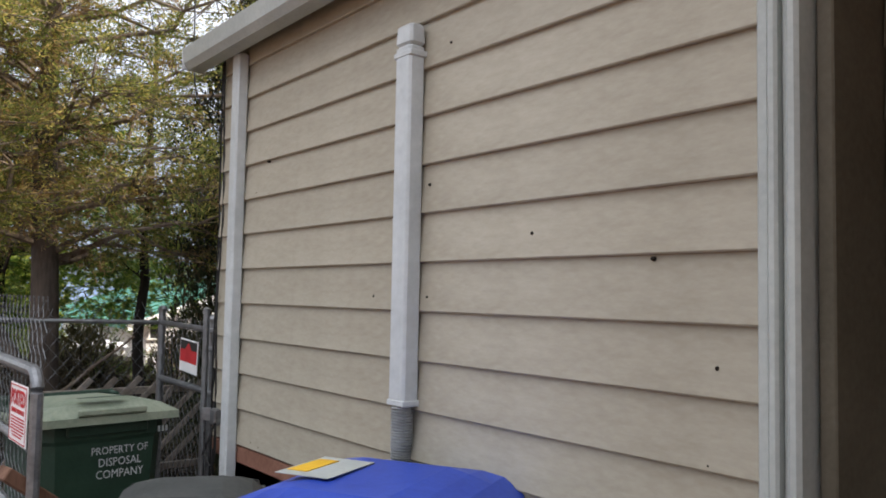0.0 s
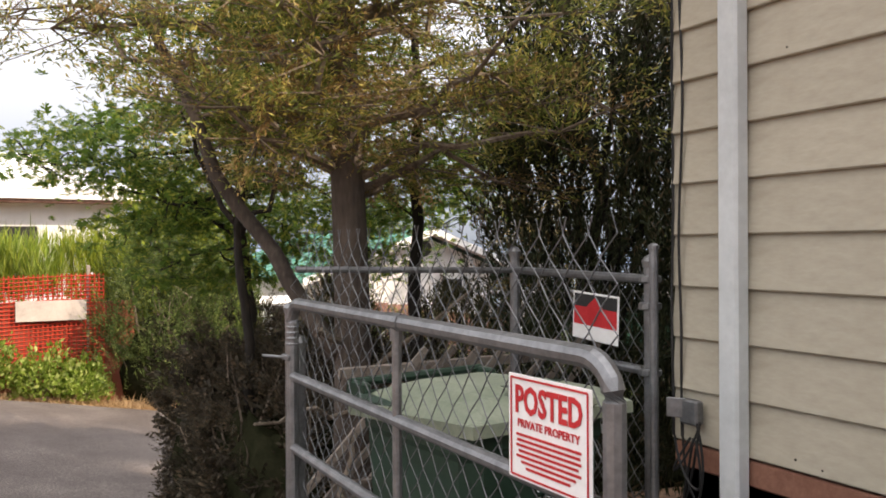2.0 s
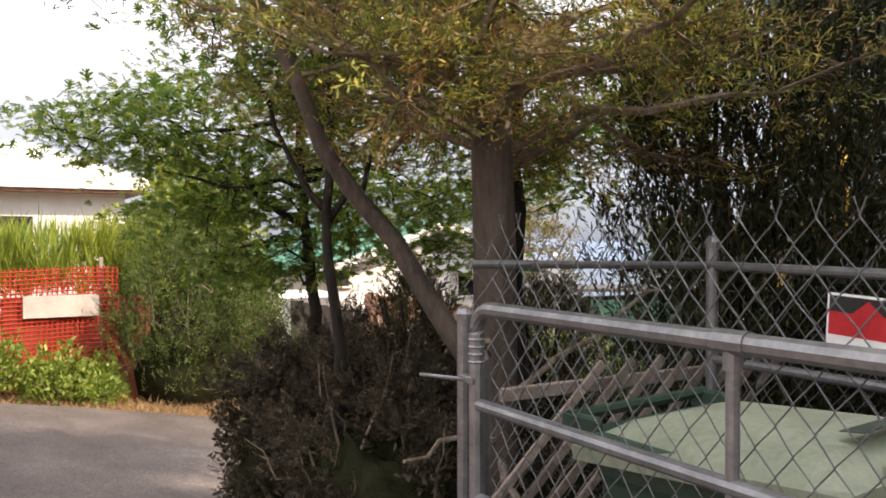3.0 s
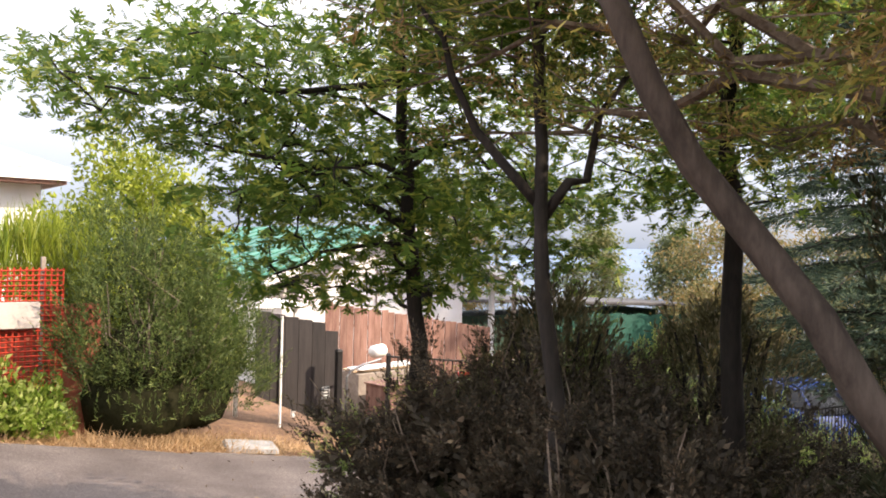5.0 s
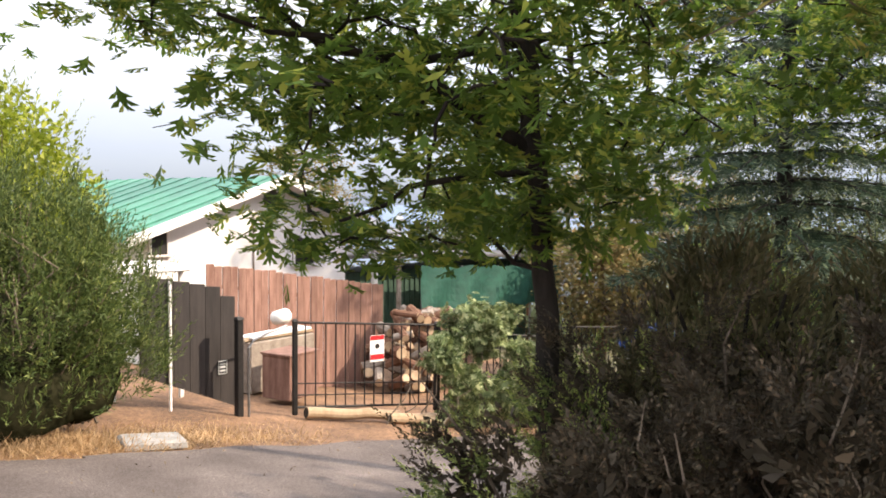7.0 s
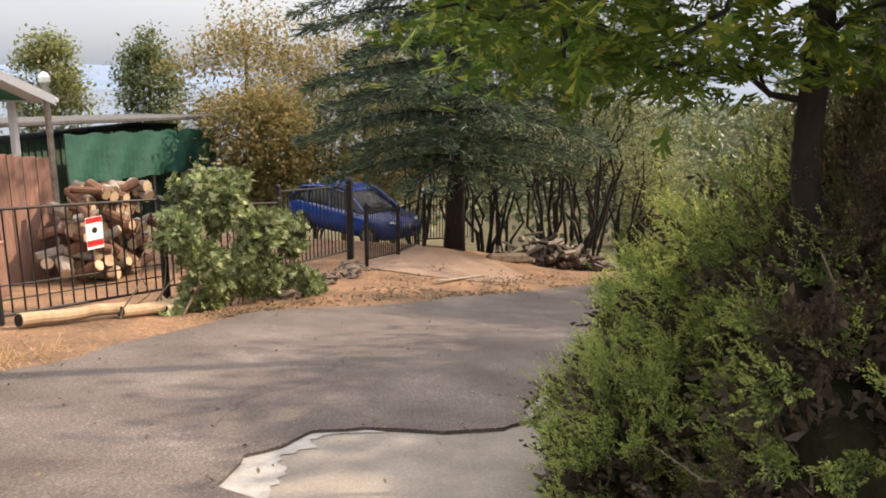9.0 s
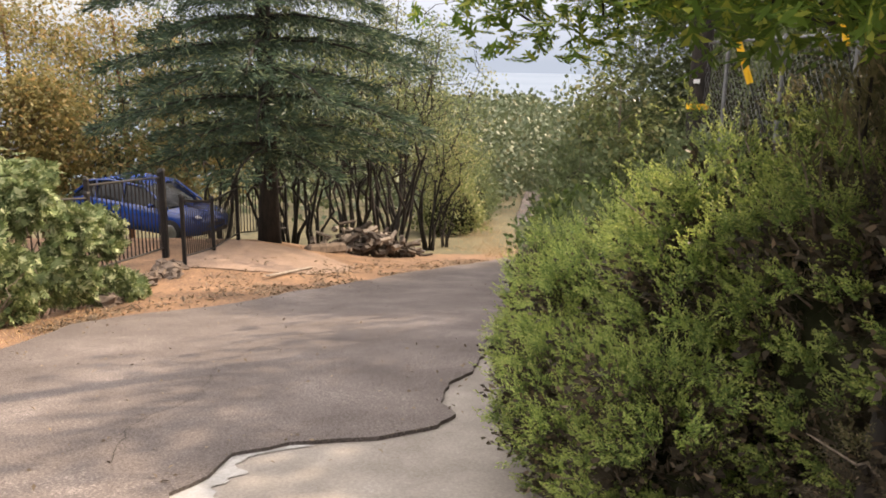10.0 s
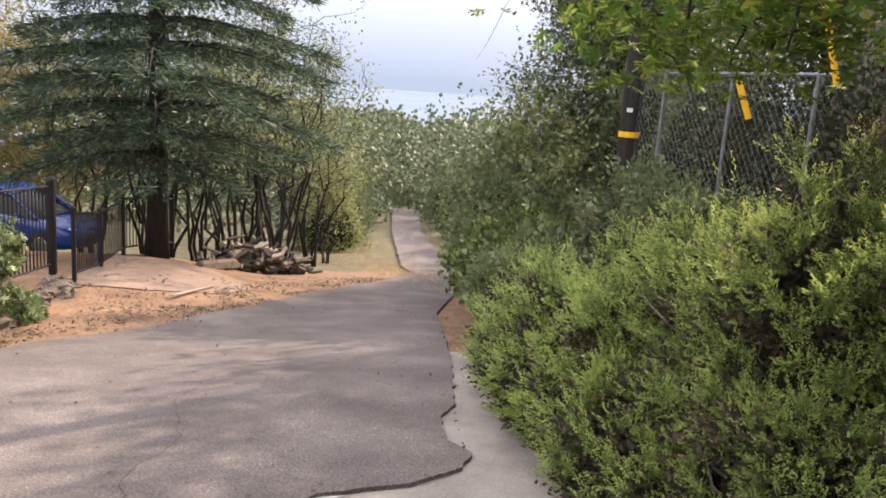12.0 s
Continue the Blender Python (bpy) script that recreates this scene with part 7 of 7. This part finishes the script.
# ---- redwood ----
def redwood(base, height, seed):
    g = np.random.default_rng(seed)
    o = thing("redwood_tree", base, "tall dark conifer with layered drooping boughs beside the fence", "tree")
    b = np.array(base)
    tz = np.linspace(0, height, 14)
    part("trunk", tube(b + np.stack([0.02 * np.sin(tz), 0.02 * np.cos(tz), tz], 1), np.interp(tz, [0, 0.5, 2, height], [0.27, 0.21, 0.19, 0.03]), 14), "bark_dark", o, smooth=True)
    wood, P, D = [], [], []
    n = 180
    for i in range(n):
        whorl = i // 6
        f = whorl / (n / 6)
        z = 2.2 + (height - 2.3) * f + g.normal() * 0.05
        L = np.interp(f, [0, 0.06, 0.5, 1], [3.0, 3.9, 3.0, 0.3]) * g.uniform(0.6, 1.1)
        a = (i % 6) * 1.047 + whorl * 0.55 + g.normal() * 0.18
        t = np.linspace(0, 1, 7)
        dirv = np.array([math.cos(a), math.sin(a)])
        lp = np.stack([b[0] + dirv[0] * L * t, b[1] + dirv[1] * L * t, b[2] + z + L * (0.12 * t - 0.27 * t * t)], 1)
        wood.append(tube(lp, np.linspace(0.04 * (1 - 0.6 * f), 0.006, 7), 5, cap=False))
        side = np.array([-dirv[1], dirv[0], 0])
        m = int(165 * L / 2)
        s = g.uniform(0.12, 1.0, m)
        w = g.normal(size=m) * (0.30 * np.sin(np.pi * np.clip(s * 0.95, 0, 1)) * L / 2 + 0.05)
        q = np.stack([np.interp(s, t, lp[:, k]) for k in range(3)], 1) + side * w[:, None]
        q[:, 2] += -0.22 * np.abs(w) + g.normal(size=m) * 0.03
        P.append(q)
        D.append(np.tile(np.array([dirv[0], dirv[1], -0.35]), (m, 1)) + side * np.sign(w)[:, None] * 0.9)
    part("branchwork", join(*wood), "bark_dark", o)
    part("foliage", quads_mesh("foliage", tufts(np.concatenate(P), np.concatenate(D), 0.22, 4, 0.036, g, 0.40), "redwood"), None, o)
    return o


redwood((16.95, 12.05, gz(16.95, 12.05) - 0.1), 19.0, 801)


def many_stem(name, base, height, spread_r, stems, n_leaf, leaf, material, seed, label, group, bare=0.3):
    """A tree of several leaning bare stems with a thin crown."""
    g = np.random.default_rng(seed)
    o = thing(name, base, label, "tree", group)
    b = np.array(base, float)
    tips, twigs = [], []
    for k in range(stems):
        a = 2 * math.pi * k / stems + g.normal() * 0.4
        top = b + np.array([math.cos(a) * spread_r * g.uniform(0.3, 1), math.sin(a) * spread_r * g.uniform(0.3, 1), height * g.uniform(0.7, 1.0)])
        foot = b + np.array([math.cos(a) * 0.15, math.sin(a) * 0.15, -0.1])
        lp = limb(foot, top, 0.0, 9, 0.035, g)
        part("stem", tube(lp, np.linspace(0.040, 0.008, 9) * (height / 5), 6), "bark_dark", o, smooth=True)
        for j in range(3, 9):
            for _ in range(4):
                q = lp[j] + g.normal(size=3) * np.array([0.6, 0.6, 0.4]) * spread_r * 0.55 + np.array([0, 0, 0.25])
                twigs.append(tube(limb(lp[j], q, 0.03, 5, 0.07, g), np.linspace(0.014, 0.004, 5), 4, cap=False))
                tips.append(q)
                tips.append((q + lp[j]) / 2)
    part("branchwork", join(*twigs), "bark_dark", o)
    C = np.array(tips)
    C = C[C[:, 2] > b[2] + height * bare]
    P = C[g.integers(len(C), size=n_leaf)] + g.normal(size=(n_leaf, 3)) * np.array([0.28, 0.28, 0.2])
    part("crown", quads_mesh("crown", leaves(P, leaf, 0.55, None, 1.0, 0.0, g), material), None, o)
    return o


k_ = 0
for x, y, h, sr, mt in ((19.6, 12.6, 4.2, 1.5, "shrub"), (21.6, 11.6, 4.6, 1.7, "shrub"), (23.4, 10.4, 5.4, 1.7, "pale_leaf"), (25.3, 9.35, 5.8, 1.9, "shrub"), (27.5, 9.8, 6.4, 2.0, "shrub"), (29.0, 8.2, 5.0, 1.8, "pale_leaf"),
                        (31.0, 7.5, 3.6, 1.5, "pale_leaf"), (22.5, 14.5, 4.8, 1.9, "shrub"), (26.0, 13.0, 6.2, 2.2, "shrub"), (30.5, 11.5, 7.0, 2.4, "shrub"), (35.0, 9.5, 6.0, 2.4, "pale_leaf"), (23.4, 18.4, 4.0, 1.6, "shrub")):
    many_stem("thicket_tree", (x, y, gz(x, y)), h * 1.4, sr * 1.1, 6, 3400, 0.11, mt, 820 + k_, "many-stemmed scrub tree with dark bare trunks", "scrub along the road", 0.42)
    k_ += 1
for i, (x, y, h, r, mt, lb) in enumerate(((24.5, 21.0, 8.6, 2.3, "autumn", "tree with yellowing autumn leaves"), (28.0, 19.0, 9.0, 2.4, "autumn", "tree with yellowing autumn leaves"), (21.8, 19.2, 5.0, 1.6, "autumn", "smaller tree with yellowing leaves"),
                                         (39.0, 41.0, 11.5, 2.0, "pale_leaf", "slim pale-leaved tree above the lake"), (40.0, 35.0, 11.5, 1.5, "shrub", "slim pale-leaved tree above the lake"),
                                         (32.0, 47.0, 14.0, 3.4, "autumn", "rounded orange-leaved tree behind the white house"), (26.5, 16.5, 7.5, 2.2, "autumn", "tree with yellowing autumn leaves"))):
    zb = gz(x, y)
    broadleaf("tree", (x, y, zb), [(x, y, zb - 0.2), (x + 0.1, y, zb + h * 0.45), (x - 0.1, y + 0.1, zb + h * 0.9)], 0.13,
              [((x, y, zb + h * 0.62), (r, r, h * 0.38), 1)], 100, 105, 0.15 if y < 30 else 0.24, mt, "bark_red", lb, spread=0.46, seed=860 + i, group="trees beyond the fence", twig_r=0.012)
# packed drive up to the gate leaves
dl = [(12.25 + 0.1 * k, 12.55 - 0.000 * k) for k in range(41)]
strip([(x, float(np.interp(x, [12.2, 12.8, 13.6, 15.0, 16.3], [11.7, 10.6, 10.2, 10.0, 10.9])) + 0.12 * noise.noise((x * 3, 0, 2))) for x, _ in dl], [(x, 12.9) for x, _ in dl],
      0.014, "packed", "side_drive", "pale packed earth drive in front of the gate", 12, 0.03, category="drive")
# timber and brush heap, concrete block
for i in range(190):
    g_ = np.random.default_rng(900 + i)
    t = g_.uniform(0, 1)
    c = np.array([19.1 + 2.7 * t, 10.75 - 1.7 * t]) + g_.normal(size=2) * 0.28
    z = gz(*c) + 0.05 + 0.80 * g_.uniform() * math.exp(-((t - 0.5) / 0.36) ** 2)
    a = g_.uniform(-0.9, 0.9) + (0 if i % 3 else 1.4)
    L = g_.uniform(0.22, 0.62)
    d = np.array([math.cos(a) * L / 2, -math.sin(a) * L / 2, g_.normal() * 0.07])
    p = np.array([c[0], c[1], z])
    r = g_.uniform(0.035, 0.085)
    single("scrap_timber", tube([p - d, p + g_.normal(size=3) * 0.02, p + d], [r, r * 1.1, r * 0.9], 5), "weathered" if i % 4 == 0 else "bark", "grey weathered chunk of wood on the heap", "timber", "wood heap")
single("concrete_kerb", join(rotate(box((0, 0, 0), (1.7, 0.20, 0.24), 0, 0.9, 0.05), pose(17.3, 10.85, gz(17.3, 10.85) + 0.08, 0, 9, -28))), "rubble", "old concrete kerb block on the dirt bank", "kerb")
single("plank", rotate(box((0, 0, 0), (1.9, 0.07, 0.025), 0, 1, 0.004), pose(12.6, 10.95, gz(12.6, 10.95) + 0.04, 0, 10, -14)), "weathered", "thin board lying on the dirt", "plank")

# ---- pole, guy guards and fence above the junipers ----
pole = thing("utility_pole", (9.2, 5.36, -0.5), "dark wooden utility pole with a yellow band", "pole")
part("pole", tube([(9.2, 5.36, -1.2), (9.2, 5.36, 7.5)], [0.13, 0.11], 12), "bark_dark", pole)
part("band", lathe([(0.135, 0), (0.135, 0.07)], (9.2, 5.36, 0.66), 14), "yellow", pole)
part("tag", box((9.08, 5.44, 1.0), (0.02, 0.07, 0.05)), "white", pole)
for p0, p1 in (((4.5, 6.09, 1.33), (4.7, 6.26, 2.2)), ((4.58, 6.67, 1.08), (4.66, 6.75, 1.36))):
    gg = thing("guy_guard", p0, "yellow plastic guard on a guy wire", "guy wire", "guy wires")
    part("guard", tube([p0, p1], 0.022, 8), "yellow", gg)
    e = np.array(p0) + (np.array(p1) - np.array(p0)) * 7
    part("wire", tube([np.array(p0) - (np.array(p1) - np.array(p0)) * 1.2, e], 0.005, 5), "cable", gg)
uf = thing("chain_link_fence", (6.5, 5.3, 0), "grey chain-link fence above the junipers", "fence", "chain-link panels")
for x in (5.7, 7.0, 8.4):
    part("post", tube([(x, 5.35, -0.3), (x, 5.35, 1.5)], 0.022, 8), "galv", uf)
part("top_rail", tube([(5.5, 5.35, 1.46), (9.0, 5.35, 1.46)], 0.016, 8), "galv", uf)
part("chain_mesh", chain_mesh((5.5, 5.37), (9.0, 5.37), 0.2, 1.46, 0.002, 0.05), "mesh_wire", uf, "diamond wire mesh")
# overhead wires
for nm, a, b, sag in (("wire", (9.2, 19.0, 1.95), (19.0, 9.0, 9.0), 0.35), ("wire", (9.2, 5.36, 7.2), (75, -9, 3.5), 1.0), ("wire", (10.0, 26.0, 3.4), (24.0, 12.0, 8.5), 0.3)):
    a, b = np.array(a), np.array(b)
    pts = [a + (b - a) * t - np.array([0, 0, sag * 4 * t * (1 - t)]) for t in np.linspace(0, 1, 24)]
    single("overhead_wire", tube(pts, 0.014, 5), "cable", "thin dark overhead power wire", "wire", "overhead wires")

# ---- trees that shade the road, and far woods ----
for i, (x, y, h, r) in enumerate(((10.5, 1.2, 7.5, 2.6), (14.5, -1.5, 8.5, 3.0), (19.5, -1.0, 8.0, 2.8)  , (25.0, -4.0, 9.0, 3.4), (9.8, 1.4, 6.5, 1.9))):
    zb = gz(x, y)
    broadleaf("evergreen_oak", (x, y, zb), [(x, y, zb - 0.2), (x + 0.1, y + 0.1, zb + h * 0.4), (x, y + 0.2, zb + h * 0.8)], 0.2,
              [((x, y, zb + h * 0.66), (r, r, h * 0.34), 1)], 110, 66, 0.19, "shrub", "bark_dark", "large grey-green evergreen oak above the bank", spread=0.42, seed=930 + i, group="large oaks", twig_r=0.014)
g_ = np.random.default_rng(990)
P_, S_ = [], []
for _ in range(480):
    x = 36 + 380 * g_.uniform() ** 1.3
    y = np.interp(x, [45, 100, 430], [2, -6, -70]) + g_.choice([-1, 1]) * g_.uniform(5, 12 + x * 0.28)
    if abs(y - np.interp(x, [45, 70, 100, 150], [1.8, -2.4, -7.1, -15.5])) < 2.8 and x < 100:
        continue
    h = g_.uniform(4.0, 7.0) + x * 0.03
    c = np.array([x, y, gz(x, y) + h * 0.45])
    m = 120
    q = unit(g_.normal(size=(m, 3))) * (g_.uniform(0.2, 1, size=(m, 1)) ** 0.4) * np.array([h * 0.42, h * 0.42, h * 0.5])
    P_.append(c + q)
    S_.append(np.full((m, 1), 0.17 + x * 0.0046))
for _ in range(210):
    x = g_.uniform(46, 135)
    y = np.interp(x, [45, 70, 100, 150], [1.8, -2.4, -7.1, -15.5]) + g_.normal() * (5 + x * 0.10)
    if abs(y - np.interp(x, [45, 70, 100, 150], [1.8, -2.4, -7.1, -15.5])) < 2.4 and x < 76:
        continue
    h = g_.uniform(6.0, 9.0) + (x - 45) * 0.08
    m = 240
    P_.append(np.array([x, y, gz(x, y) + h * 0.5]) + unit(g_.normal(size=(m, 3))) * (g_.uniform(0.2, 1, size=(m, 1)) ** 0.4) * np.array([h * 0.34, h * 0.34, h * 0.52]))
    S_.append(np.full((m, 1), 0.15 + x * 0.0034))
for _ in range(400):
    x = g_.uniform(170, 410)
    y = x * g_.uniform(-0.34, 0.06)
    h = g_.uniform(6.0, 11.0)
    m = 80
    P_.append(np.array([x, y, gz(x, y) + h * 0.45]) + unit(g_.normal(size=(m, 3))) * (g_.uniform(0.2, 1, size=(m, 1)) ** 0.4) * np.array([h * 0.45, h * 0.45, h * 0.55]))
    S_.append(np.full((m, 1), 1.9))
P_ = np.concatenate(P_)
S_ = np.concatenate(S_)
d_ = unit(g_.normal(size=P_.shape))
s_ = unit(np.cross(d_, g_.normal(size=P_.shape)))
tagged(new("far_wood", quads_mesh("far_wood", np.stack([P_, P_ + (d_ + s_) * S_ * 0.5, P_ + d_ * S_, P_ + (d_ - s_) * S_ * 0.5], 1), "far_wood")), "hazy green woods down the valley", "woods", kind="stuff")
P_ = []
for _ in range(420):
    x, y = g_.uniform(12, 150), g_.uniform(32, 150)
    h = g_.uniform(2.0, 4.5)
    c = np.array([x, y, gz(x, y) + h * 0.4])
    m = 75
    P_.append(c + unit(g_.normal(size=(m, 3))) * (g_.uniform(0.2, 1, size=(m, 1)) ** 0.4) * np.array([h * 0.5, h * 0.5, h * 0.5]))
P_ = np.concatenate(P_)
tagged(new("far_wood", quads_mesh("far_wood", leaves(P_, 0.95, 0.8, None, 1.0, 0.0, g_), "far_wood")), "green scrub on the slope down to the lake", "woods", kind="stuff")


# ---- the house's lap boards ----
board_long, board_shaded = clapboard(0.88, CORNER, WX), clapboard(-5.9, 0.74, WX + 0.26)
# the recessed boards get the shaded copy of the tan paint
board_shaded.materials[0] = M["shaded_siding"]
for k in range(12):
    for me_ in (board_long, board_shaded):
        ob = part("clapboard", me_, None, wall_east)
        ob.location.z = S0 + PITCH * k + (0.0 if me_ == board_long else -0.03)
